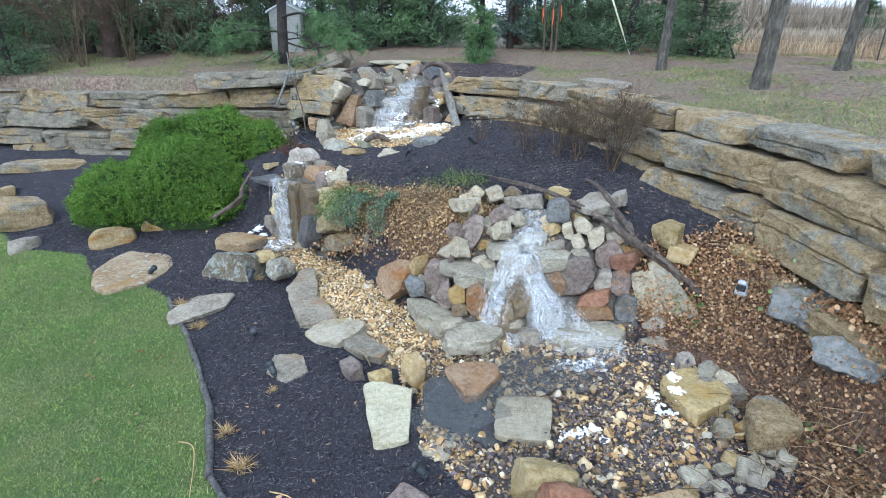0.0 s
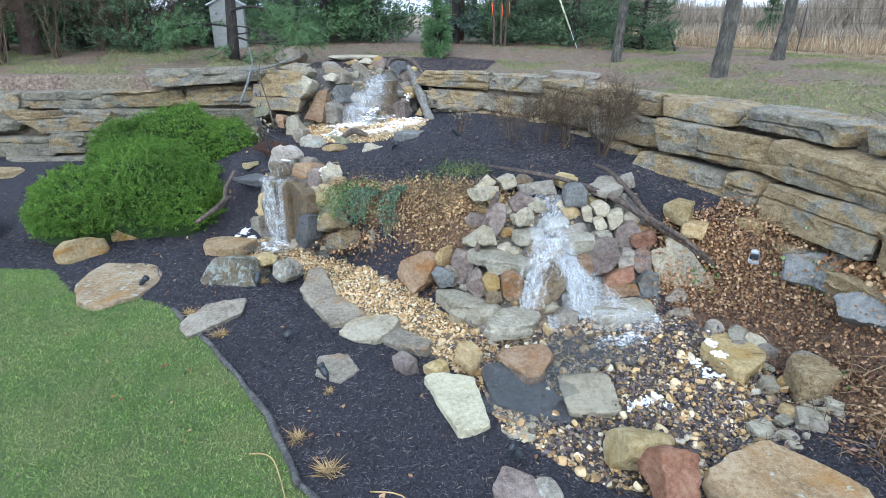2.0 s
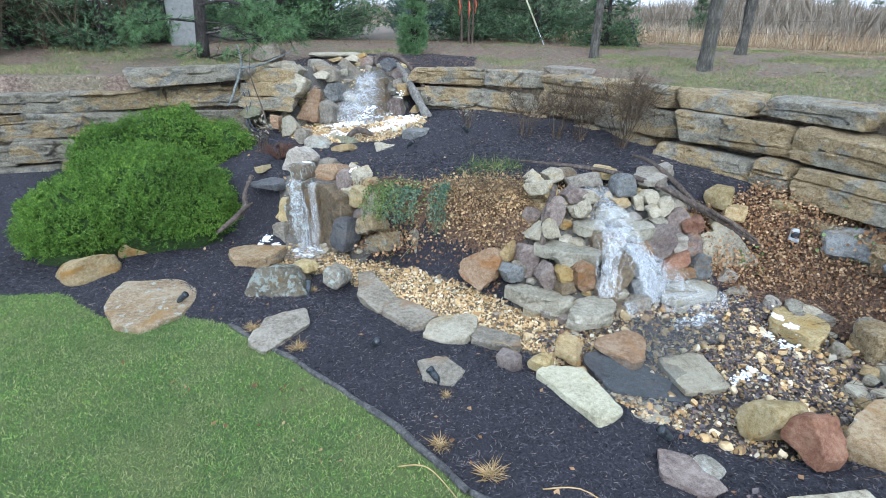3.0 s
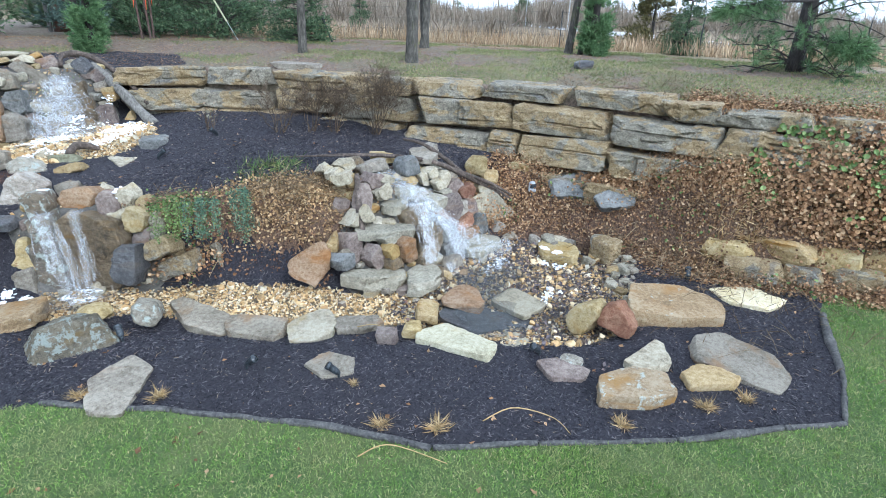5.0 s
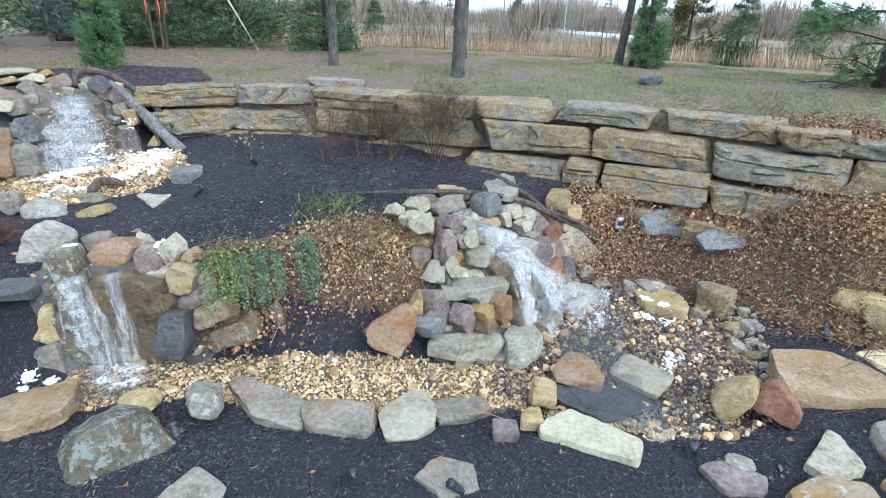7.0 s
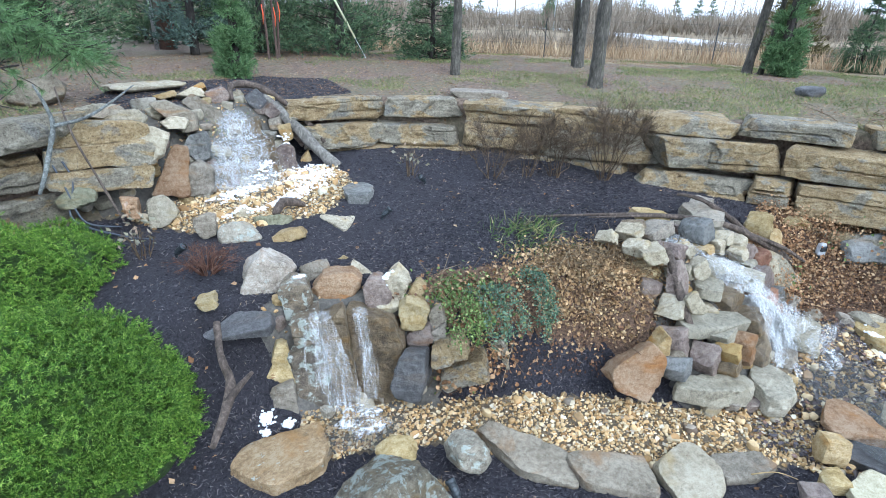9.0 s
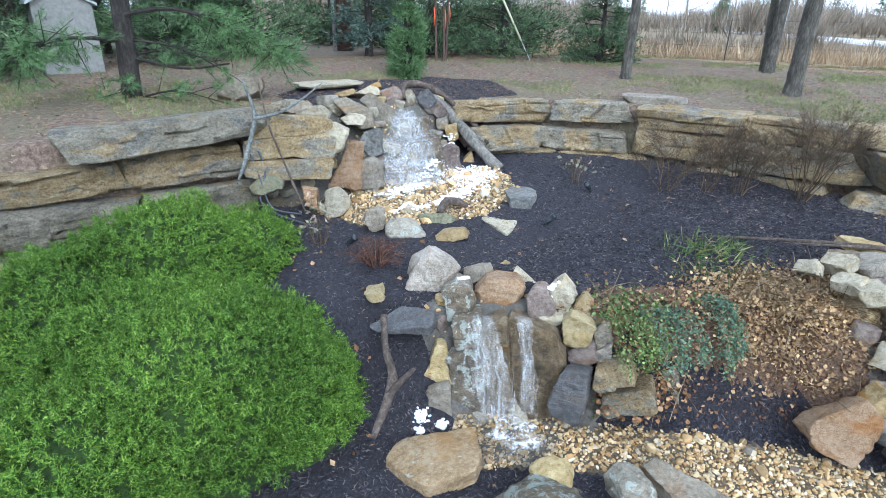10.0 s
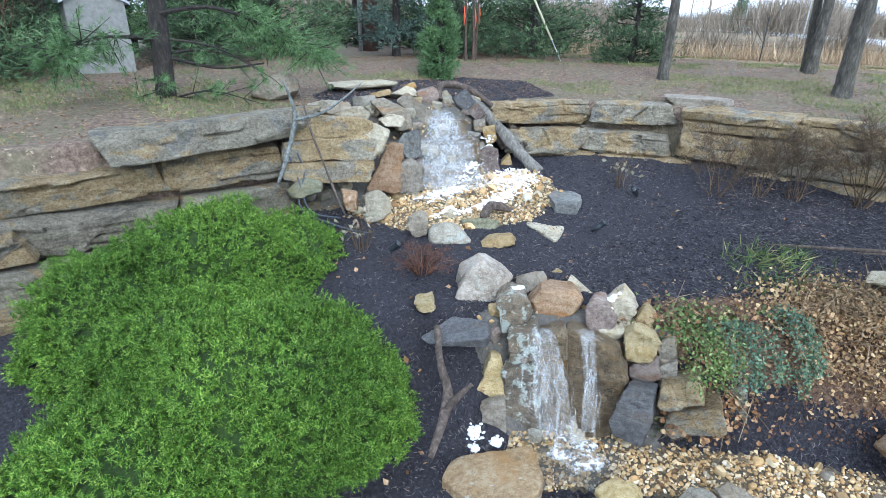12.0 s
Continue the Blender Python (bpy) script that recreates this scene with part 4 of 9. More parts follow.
ledge(-2.90, 6.93, -0.08, -17, [(-0.41, 0.04), (-0.31, 0.30), (-0.04, 0.39), (0.28, 0.29), (0.41, 0.03), (0.29, -0.21), (-0.03, -0.39), (-0.39, -0.17)], 0.6, -22, M_LICHENB, "large grey boulder covered with pale lichen", "", round_=44)
ledge(-2.20, 6.73, 0.12, -27, [(-0.16, 0.10), (-0.07, 0.16), (0.12, 0.10), (0.16, -0.05), (0.05, -0.16), (-0.15, -0.08)], 0.3, -14, M_LICHEN, "small lichen-covered boulder in mulch", "", round_=44)
ledge(0.72, 3.02, 0.18, -88, [(-0.19, -0.08), (-0.11, 0.10), (0.07, 0.21), (0.18, 0.18), (0.19, 0.02), (0.03, -0.21), (-0.10, -0.21)], 0.4, -12, M_YEL, "rounded yellow limestone boulder in the pebbles", "", round_=44)
ledge(0.81, 2.67, 0.23, -92, [(-0.19, -0.12), (-0.15, 0.12), (-0.05, 0.18), (0.19, -0.03), (0.16, -0.17), (0.01, -0.18)], 0.3, -20, M_RED, "broken red sandstone lump beside the pebbles", "")
ledge(-5.20, 8.05, 0.04, 33, [(-0.37, 0.01), (-0.19, 0.18), (0.33, 0.10), (0.37, -0.04), (0.0, -0.18), (-0.36, -0.12)], 0.5, -16, M_TAN, "flat tan boulder beside the juniper", "", round_=44)
ledge(3.44, 4.37, 0.73, -69, [(-0.51, 0.04), (-0.07, 0.21), (0.43, 0.17), (0.51, 0.0), (0.15, -0.17), (-0.40, -0.21)], 0.3, -35, M_SLATEL, "blue-grey slab lying in the ivy bank", "")
ledge(3.33, 3.77, 0.68, -73, [(-0.31, 0.01), (-0.01, 0.18), (0.31, 0.14), (0.31, -0.07), (-0.15, -0.18)], 0.3, -35, M_SLATEL, "blue-grey slab lying in the ivy bank", "")
ledge(-2.49, 13.51, 2.24, -20, [(-0.33, -0.12), (-0.13, 0.10), (0.21, 0.21), (0.33, 0.11), (0.24, -0.10), (-0.09, -0.21)], 0.5, -20, M_GREYR, "flat brown boulder above the upper waterfall", "")

# ---- stones of the middle waterfall ----
ledge(-2.34, 9.07, 1.02, -40, [(-0.28, -0.21), (-0.17, 0.08), (-0.01, 0.24), (0.28, 0.07), (0.23, -0.14), (0.04, -0.24), (-0.22, -0.23)], 0.42, -6, M_WHITISH, "large whitish boulder beside the middle waterfall", "middle waterfall stones", round_=44)
ledge(-2.35, 8.60, 0.93, -45, [(-0.15, 0.09), (-0.09, 0.19), (0.10, 0.17), (0.15, -0.04), (0.12, -0.12), (-0.09, -0.19)], 0.32, -8, M_WETL, "grey block spotted with white lichen", "middle waterfall stones")
ledge(-1.95, 8.49, 0.93, -50, [(-0.23, 0.01), (-0.14, 0.14), (0.15, 0.16), (0.23, 0.08), (0.20, -0.04), (-0.16, -0.16)], 0.36, -12, M_REDTAN, "orange-brown capstone over the middle waterfall", "middle waterfall stones")
ledge(-1.94, 8.85, 0.97, -46, [(-0.15, 0.01), (0.13, 0.11), (0.15, -0.04), (-0.06, -0.11)], 0.3, -30, M_GREYR, "grey-brown flat stone behind the capstone", "middle waterfall stones")
ledge(-1.52, 8.92, 0.89, -49, [(-0.13, -0.01), (0.03, 0.09), (0.13, 0.04), (0.08, -0.06), (-0.09, -0.09)], 0.25, -15, M_YEL, "yellow stone on the waterfall rim", "middle waterfall stones")
ledge(-1.27, 9.01, 0.87, -50, [(-0.09, 0.0), (0.04, 0.07), (0.09, -0.01), (0.0, -0.07)], 0.2, -15, M_GREY, "small grey stone in the mulch", "middle waterfall stones")
ledge(-1.52, 8.57, 0.92, -52, [(-0.14, -0.04), (-0.09, 0.10), (0.14, -0.05), (0.06, -0.10)], 0.3, -30, M_PALE, "pale flat stone on the waterfall rim", "middle waterfall stones")
ledge(-1.05, 8.76, 0.75, -54, [(-0.11, -0.01), (0.03, 0.08), (0.11, 0.0), (0.0, -0.08)], 0.2, -20, M_PALE, "small pale stone on the waterfall rim", "middle waterfall stones")
ledge(-1.78, 8.11, 0.89, -55, [(-0.13, 0.10), (-0.08, 0.20), (0.04, 0.17), (0.13, 0.02), (0.11, -0.16), (-0.02, -0.20), (-0.10, -0.06)], 0.26, -8, M_MAUVE, "upright rounded mauve stone beside the water", "middle waterfall stones", round_=44)
ledge(-1.61, 8.05, 0.98, -57, [(-0.14, 0.05), (0.0, 0.15), (0.14, 0.01), (0.09, -0.15), (-0.01, -0.14)], 0.26, -8, M_PALE, "pale stone at the waterfall shoulder", "middle waterfall stones")
ledge(-1.49, 7.87, 0.93, -59, [(-0.08, 0.02), (0.0, 0.11), (0.08, 0.04), (0.07, -0.11), (-0.03, -0.11)], 0.22, -8, M_TAN, "rounded tan cobble at the waterfall shoulder", "middle waterfall stones", round_=44)
ledge(-1.63, 7.78, 0.79, -59, [(-0.16, 0.06), (-0.08, 0.15), (0.08, 0.10), (0.16, 0.02), (0.10, -0.12), (-0.11, -0.15)], 0.3, -8, M_YEL, "squarish yellow limestone beside the waterfall", "middle waterfall stones")
ledge(-1.63, 7.72, 0.56, -60, [(-0.13, 0.0), (-0.05, 0.09), (0.10, 0.14), (0.13, 0.01), (0.05, -0.14), (-0.06, -0.14)], 0.26, -8, M_MAUVE, "rounded mauve cobble beside the waterfall", "middle waterfall stones", round_=44)
ledge(-1.47, 7.63, 0.72, -62, [(-0.09, 0.06), (0.04, 0.14), (0.09, -0.04), (-0.03, -0.14)], 0.24, -8, M_GREYR, "tan-grey stone beside the waterfall", "middle waterfall stones")
ledge(-1.55, 7.57, 0.57, -62, [(-0.08, 0.04), (0.07, 0.14), (0.08, -0.06), (-0.02, -0.14)], 0.22, -8, M_GREY, "grey stone beside the waterfall", "middle waterfall stones")
ledge(-1.94, 7.57, 0.36, -60, [(-0.16, -0.17), (-0.06, 0.23), (0.15, 0.25), (0.16, -0.08), (0.11, -0.25), (-0.09, -0.24)], 0.26, -10, M_SLATE, "dark wet leaning rock at the waterfall foot", "middle waterfall stones")
ledge(-2.43, 8.37, 0.75, -46, [(-0.14, 0.12), (0.11, 0.17), (0.14, -0.11), (-0.09, -0.17)], 0.3, -2, M_WETL, "wet block with pale lichen in the waterfall face", "middle waterfall stones")
ledge(-2.43, 8.31, 0.27, -47, [(-0.18, 0.34), (0.09, 0.42), (0.18, -0.34), (-0.06, -0.42)], 0.35, -3, M_WETL, "tall wet rock at the waterfall's edge", "middle waterfall stones")
ledge(-2.22, 8.19, 0.39, -50, [(-0.20, 0.44), (0.05, 0.59), (0.20, -0.53), (-0.08, -0.59)], 0.3, -3, M_WETC, "tall wet rock behind the falling water", "middle waterfall stones")
ledge(-1.96, 7.96, 0.38, -55, [(-0.28, 0.52), (-0.09, 0.52), (0.17, 0.41), (0.28, 0.11), (0.19, -0.32), (-0.15, -0.52)], 0.35, -6, M_WETC, "broad rough wet rock of the waterfall face", "middle waterfall stones")
ledge(-2.67, 8.48, 0.42, -43, [(-0.14, -0.12), (-0.02, 0.22), (0.07, 0.21), (0.14, -0.12), (-0.03, -0.22)], 0.18, -6, M_YEL, "upright pointed yellow stone beside the waterfall", "middle waterfall stones")
ledge(-2.72, 8.37, 0.14, -43, [(-0.12, 0.16), (0.08, 0.21), (0.12, -0.16), (-0.05, -0.21)], 0.28, -8, M_GREY, "grey stone at the waterfall foot", "middle waterfall stones")
ledge(-2.91, 9.13, 0.93, -34, [(-0.10, 0.02), (0.06, 0.05), (0.10, -0.02), (-0.06, -0.05)], 0.22, -8, M_YEL, "small yellow ledge stone in the mulch", "middle waterfall stones")
ledge(-1.38, 7.46, 0.29, -65, [(-0.16, -0.03), (0.08, 0.18), (0.16, -0.05), (-0.08, -0.18)], 0.35, -8, M_WALLD, "brown layered ledge by the waterfall", "middle waterfall stones")
flag(-2.88, 8.67, 0.84, [(-0.30, 0.16), (0.09, 0.23), (0.30, -0.07), (0.14, -0.23), (-0.27, 0.03)], 0.07, M_SLATE, "thin dark slate ledge strewn with mulch", "middle waterfall stones")

# ---- stones of the upper waterfall ----
ledge(-2.55, 11.77, 2.03, -24, [(-0.50, 0.03), (-0.20, 0.14), (0.46, 0.09), (0.51, -0.10), (-0.51, -0.14)], 0.5, -4, M_OCHRE, "ochre layered ledge beside the upper waterfall", "upper waterfall stones")
ledge(-2.54, 11.69, 1.78, -25, [(-0.56, 0.10), (0.10, 0.15), (0.57, 0.12), (0.50, -0.15), (-0.57, -0.15)], 0.5, -4, M_OCHRE, "thick ochre ledge beside the upper waterfall", "upper waterfall stones")
ledge(-2.18, 11.53, 1.84, -28, [(-0.32, 0.02), (-0.21, 0.15), (0.01, 0.24), (0.32, 0.12), (0.21, -0.16), (-0.04, -0.24), (-0.28, -0.20)], 0.4, -8, M_PALE, "big pale layered rock beside the upper waterfall", "upper waterfall stones")
ledge(-2.60, 11.58, 1.51, -24, [(-0.53, 0.12), (0.08, 0.13), (0.53, 0.13), (0.37, -0.13), (-0.20, -0.12), (-0.48, -0.03)], 0.45, -4, M_WALL, "low layered ledge at the upper pool", "upper waterfall stones")
ledge(-2.17, 11.87, 2.09, -27, [(-0.24, -0.02), (0.14, 0.11), (0.24, 0.01), (0.18, -0.08), (-0.14, -0.11)], 0.4, -14, M_PALE, "flat tan slab on the layered ledges", "upper waterfall stones")
ledge(-2.35, 11.96, 2.17, -25, [(-0.24, -0.02), (0.13, 0.08), (0.24, 0.0), (-0.01, -0.08)], 0.4, -14, M_GREYR, "flat brown slab on the layered ledges", "upper waterfall stones")
ledge(-1.92, 11.49, 1.47, -31, [(-0.24, -0.26), (0.07, 0.34), (0.24, 0.31), (0.19, -0.34)], 0.16, -16, M_REDTAN, "rust-orange slab leaning beside the water", "upper waterfall stones")
ledge(-1.59, 11.45, 1.34, -33, [(-0.18, 0.11), (0.01, 0.24), (0.18, 0.12), (0.18, -0.19), (-0.14, -0.24)], 0.35, -8, M_GREY, "grey boulder beside the upper waterfall", "upper waterfall stones")
ledge(-1.41, 11.71, 1.66, -33, [(-0.17, 0.0), (-0.07, 0.21), (0.12, 0.22), (0.17, -0.14), (0.0, -0.22)], 0.35, -8, M_SLATEL, "blue-grey boulder beside the upper waterfall", "upper waterfall stones")
ledge(-1.53, 11.99, 2.03, -31, [(-0.30, 0.19), (-0.07, 0.21), (0.30, 0.01), (0.29, -0.17), (0.10, -0.21)], 0.3, -12, M_GREYR, "long tan slab tilted over the waterfall rim", "upper waterfall stones")
ledge(-0.96, 12.28, 2.00, -34, [(-0.27, 0.15), (-0.10, 0.22), (0.23, 0.0), (0.27, -0.12), (0.14, -0.22)], 0.3, -12, M_GREYR, "long blue-tan slab tilted over the waterfall rim", "upper waterfall stones")
ledge(-0.86, 12.73, 2.19, -32, [(-0.23, -0.05), (0.01, 0.08), (0.19, 0.03), (0.23, -0.08)], 0.3, -20, M_PALE, "pale slab on the waterfall crest", "upper waterfall stones")
ledge(-0.58, 12.51, 2.15, -35, [(-0.19, 0.06), (0.08, 0.15), (0.19, -0.01), (0.10, -0.15), (-0.09, -0.11)], 0.3, -8, M_MAUVE, "rounded brown stone on the waterfall rim", "upper waterfall stones", round_=44)
ledge(-1.60, 11.86, 1.99, -31, [(-0.18, 0.0), (0.02, 0.08), (0.18, 0.03), (0.13, -0.08), (-0.09, -0.08)], 0.28, -8, M_PALE, "pale rounded stone on the waterfall shoulder", "upper waterfall stones")
ledge(-1.15, 12.91, 2.16, -30, [(-0.17, -0.02), (0.14, 0.06), (0.17, 0.0), (-0.10, -0.06)], 0.3, -20, M_TAN, "flat stone along the waterfall crest", "upper waterfall stones")
ledge(-0.57, 13.01, 2.20, -33, [(-0.11, -0.02), (0.09, 0.07), (0.11, 0.0), (-0.08, -0.07)], 0.3, -20, M_TAN, "flat stone along the waterfall crest", "upper waterfall stones")
ledge(-0.14, 12.69, 2.12, -36, [(-0.10, 0.02), (0.03, 0.08), (0.10, -0.01), (-0.01, -0.08)], 0.25, -8, M_PALE, "small pale stone on the waterfall crest", "upper waterfall stones")
ledge(-0.22, 11.46, 1.34, -41, [(-0.15, 0.12), (-0.06, 0.23), (0.08, 0.23), (0.15, -0.15), (-0.07, -0.23), (-0.14, -0.08)], 0.3, -8, M_MAUVE, "upright mauve stone beside the upper waterfall", "upper waterfall stones")
ledge(0.17, 11.52, 1.27, -43, [(-0.10, 0.0), (0.03, 0.14), (0.10, -0.07), (-0.04, -0.14)], 0.25, -8, M_TAN, "tan stone at the foot of the log", "upper waterfall stones")
ledge(-0.20, 12.10, 2.14, -38, [(-0.16, 0.01), (0.02, 0.15), (0.16, -0.02), (0.08, -0.15), (-0.12, -0.12)], 0.3, -8, M_SLATE, "dark stone on the waterfall rim", "upper waterfall stones")
ledge(-0.03, 11.99, 1.95, -40, [(-0.14, 0.03), (0.0, 0.13), (0.14, -0.03), (0.01, -0.13)], 0.28, -8, M_MAUVE, "mauve stone on the waterfall rim", "upper waterfall stones")
ledge(-0.06, 11.88, 1.79, -40, [(-0.10, 0.06), (0.06, 0.11), (0.10, -0.07), (-0.06, -0.11)], 0.25, -8, M_GREY, "grey stone beside the upper waterfall", "upper waterfall stones")
ledge(0.0, 11.74, 1.68, -41, [(-0.12, 0.08), (0.07, 0.13), (0.12, -0.09), (-0.06, -0.13)], 0.28, -8, M_TAN, "tan stone beside the upper waterfall", "upper waterfall stones")
ledge(0.31, 11.83, 1.53, -42, [(-0.12, 0.01), (0.03, 0.15), (0.12, 0.0), (0.03, -0.15)], 0.24, -8, M_MAUVE, "stone dusted with snow beside the log", "upper waterfall stones")
ledge(-0.54, 12.08, 1.72, -36, [(-0.34, 0.16), (0.27, 0.18), (0.34, -0.14), (-0.34, -0.18)], 0.4, -10, M_WETC, "wet stone step under the upper water", "upper waterfall stones")
ledge(-0.74, 11.75, 1.47, -37, [(-0.47, 0.16), (0.40, 0.21), (0.47, -0.20), (-0.43, -0.21)], 0.4, -12, M_WETC, "broad wet stone step under the water", "upper waterfall stones")
ledge(-0.92, 11.48, 1.18, -37, [(-0.43, 0.18), (0.43, 0.20), (0.42, -0.14), (-0.38, -0.20)], 0.35, -12, M_WETC, "broad wet stone face under the water", "upper waterfall stones")
ledge(-2.32, 10.97, 1.20, -29, [(-0.17, 0.12), (0.0, 0.19), (0.17, -0.01), (0.07, -0.15), (-0.17, -0.19)], 0.22, -14, M_PALE, "upright pale grey stone at the pool edge", "upper waterfall stones")
ledge(-2.58, 11.19, 1.25, -26, [(-0.09, 0.13), (0.09, 0.09), (0.09, -0.13), (-0.06, -0.09)], 0.22, -8, M_REDTAN, "rusty stone at the pool edge", "upper waterfall stones")
ledge(-2.17, 10.36, 1.12, -33, [(-0.10, 0.09), (0.0, 0.15), (0.11, 0.14), (0.11, -0.08), (-0.03, -0.15), (-0.11, -0.04)], 0.24, -8, M_GREYR, "mauve-grey stone ringing the upper pool", "upper waterfall stones")
ledge(-1.94, 10.07, 1.03, -37, [(-0.24, 0.08), (-0.14, 0.14), (0.01, 0.15), (0.20, 0.02), (0.24, -0.09), (-0.04, -0.15), (-0.23, -0.07)], 0.32, -18, M_LICHEN, "large grey stone ringing the upper pool", "upper waterfall stones", round_=44)
ledge(-1.44, 10.16, 0.99, -41, [(-0.21, 0.10), (0.0, 0.11), (0.21, 0.08), (0.21, -0.02), (-0.09, -0.11)], 0.3, -14, M_GREEN, "greenish stone ringing the upper pool", "upper waterfall stones")
ledge(-1.58, 9.68, 1.02, -42, [(-0.20, 0.0), (-0.07, 0.06), (0.14, 0.10), (0.20, -0.02), (-0.12, -0.10)], 0.28, -14, M_TAN, "tan block below the upper pool", "upper waterfall stones")
flag(-0.93, 9.58, 1.07, [(-0.10, 0.26), (0.13, 0.32), (0.20, -0.09), (-0.20, -0.32), (-0.13, -0.08)], 0.1, M_PALE, "pale flat stone below the upper pool", "upper waterfall stones")
flag(-0.25, 9.94, 1.22, [(-0.11, 0.19), (0.15, 0.32), (0.32, 0.24), (0.16, -0.12), (-0.18, -0.32), (-0.32, -0.12)], 0.16, M_SLATEL, "blue-grey stone ringing the upper pool", "upper waterfall stones")
ledge(-0.21, 10.07, 0.97, -49, [(-0.19, 0.03), (-0.10, 0.07), (0.19, 0.06), (0.17, -0.05), (-0.13, -0.07)], 0.3, -14, M_GREYR, "flat layered stone ringing the upper pool", "upper waterfall stones")
ledge(-0.83, 10.34, 0.92, -43, [(-0.13, 0.04), (0.11, 0.03), (0.13, -0.04), (-0.09, -0.04)], 0.28, -14, M_GREYR, "thin layered stone ringing the upper pool", "upper waterfall stones")
ledge(-1.58, 10.57, 1.08, -37, [(-0.11, 0.0), (0.02, 0.08), (0.11, 0.0), (0.0, -0.08)], 0.2, -8, M_PALE, "pale stone ringing the upper pool", "upper waterfall stones")
ledge(-2.96, 11.61, 1.36, -22, [(-0.22, -0.03), (-0.01, 0.14), (0.22, 0.02), (0.18, -0.06), (-0.12, -0.14)], 0.4, -20, M_GREEN, "grey-green stone at the wall foot", "upper waterfall stones")

# ---- stones of the lower waterfall ----
flag(0.32, 5.59, 0.66, [(-0.31, 0.29), (-0.04, 0.28), (0.38, -0.17), (0.22, -0.29), (-0.15, -0.08), (-0.38, 0.15)], 0.14, M_PALEG, "long thin pale ledge slab of the lower cascade", "lower waterfall stones")
flag(-0.09, 5.40, 0.25, [(-0.36, 0.32), (-0.05, 0.23), (0.36, -0.18), (0.25, -0.31), (0.07, -0.32), (-0.24, 0.02)], 0.18, M_PALEG, "long pale ledge slab at the cascade foot", "lower waterfall stones")
flag(0.33, 4.97, 0.22, [(-0.34, -0.02), (-0.11, 0.19), (0.25, 0.22), (0.34, 0.05), (0.15, -0.16), (-0.07, -0.22), (-0.27, -0.16)], 0.17, M_PALEG, "thick pale slab splashed by the falling water", "lower waterfall stones")
flag(1.48, 4.91, 0.28, [(-0.40, -0.07), (-0.19, 0.15), (0.30, 0.20), (0.40, -0.05), (0.31, -0.17), (-0.26, -0.20)], 0.11, M_PALEG, "long pale ledge that sheds thin water strings", "lower waterfall stones")
ledge(2.22, 5.36, 0.43, -23, [(-0.19, 0.23), (0.03, 0.32), (0.19, -0.07), (0.16, -0.18), (0.03, -0.32), (-0.06, -0.16)], 0.13, -14, M_PALE, "tall pale slab leaning on the cascade", "lower waterfall stones")
ledge(2.47, 5.35, 0.52, -25, [(-0.28, 0.26), (-0.19, 0.34), (0.04, 0.14), (0.28, -0.15), (0.23, -0.34), (0.02, -0.30), (-0.12, -0.03)], 0.2, -14, M_PALE, "big wedge of pale limestone on the cascade shoulder", "lower waterfall stones")
ledge(2.26, 5.13, 0.23, -24, [(-0.12, -0.04), (0.0, 0.11), (0.12, 0.05), (0.08, -0.06), (-0.08, -0.11)], 0.2, -8, M_GREY, "small grey stone under the leaning slabs", "lower waterfall stones")
ledge(1.36, 6.13, 1.16, -12, [(-0.15, -0.05), (-0.12, 0.10), (0.02, 0.15), (0.14, 0.07), (0.15, -0.09), (-0.02, -0.15), (-0.14, -0.13)], 0.32, -8, M_SLATEL, "rounded blue-grey boulder on the cascade rim", "lower waterfall stones", round_=44)
flag(1.21, 5.54, 0.88, [(-0.22, 0.06), (0.03, 0.21), (0.22, 0.08), (0.11, -0.17), (-0.16, -0.21)], 0.15, M_PALEG, "pale ledge beside the falling water", "lower waterfall stones")
flag(1.02, 5.85, 0.95, [(-0.20, 0.03), (-0.01, 0.21), (0.20, 0.12), (0.13, -0.16), (-0.14, -0.21)], 0.1, M_PALEG, "pale ledge the water slides over", "lower waterfall stones")
flag(0.69, 5.79, 0.86, [(-0.21, 0.04), (0.01, 0.18), (0.21, 0.11), (0.14, -0.13), (-0.15, -0.18)], 0.11, M_PALEG, "pale ledge of the water lip", "lower waterfall stones")
flag(1.16, 5.72, 0.90, [(-0.23, 0.01), (0.23, 0.15), (0.21, -0.07), (-0.13, -0.15)], 0.08, M_GREY, "grey ledge under the water lip", "lower waterfall stones")
ledge(1.87, 5.72, 0.79, -18, [(-0.15, -0.01), (-0.10, 0.13), (0.06, 0.17), (0.15, 0.06), (0.07, -0.13), (-0.07, -0.17)], 0.3, -8, M_MAUVE, "mauve boulder high in the cascade face", "lower waterfall stones")
ledge(2.01, 5.57, 0.77, -20, [(-0.15, 0.02), (-0.07, 0.09), (0.10, 0.11), (0.15, 0.01), (0.04, -0.11), (-0.11, -0.09)], 0.3, -8, M_RED, "rounded red-brown boulder on the shoulder", "lower waterfall stones", round_=44)
ledge(1.45, 5.50, 0.63, -15, [(-0.21, 0.08), (-0.11, 0.19), (0.15, 0.23), (0.21, 0.0), (0.14, -0.18), (-0.08, -0.23), (-0.18, -0.12)], 0.3, -8, M_MAUVE, "large dark mauve stone in the cascade face", "lower waterfall stones")
ledge(1.22, 5.49, 0.58, -13, [(-0.13, 0.10), (0.04, 0.18), (0.13, 0.02), (0.11, -0.16), (-0.05, -0.18)], 0.25, -8, M_REDTAN, "rust-brown wet stone beside the water", "lower waterfall stones")
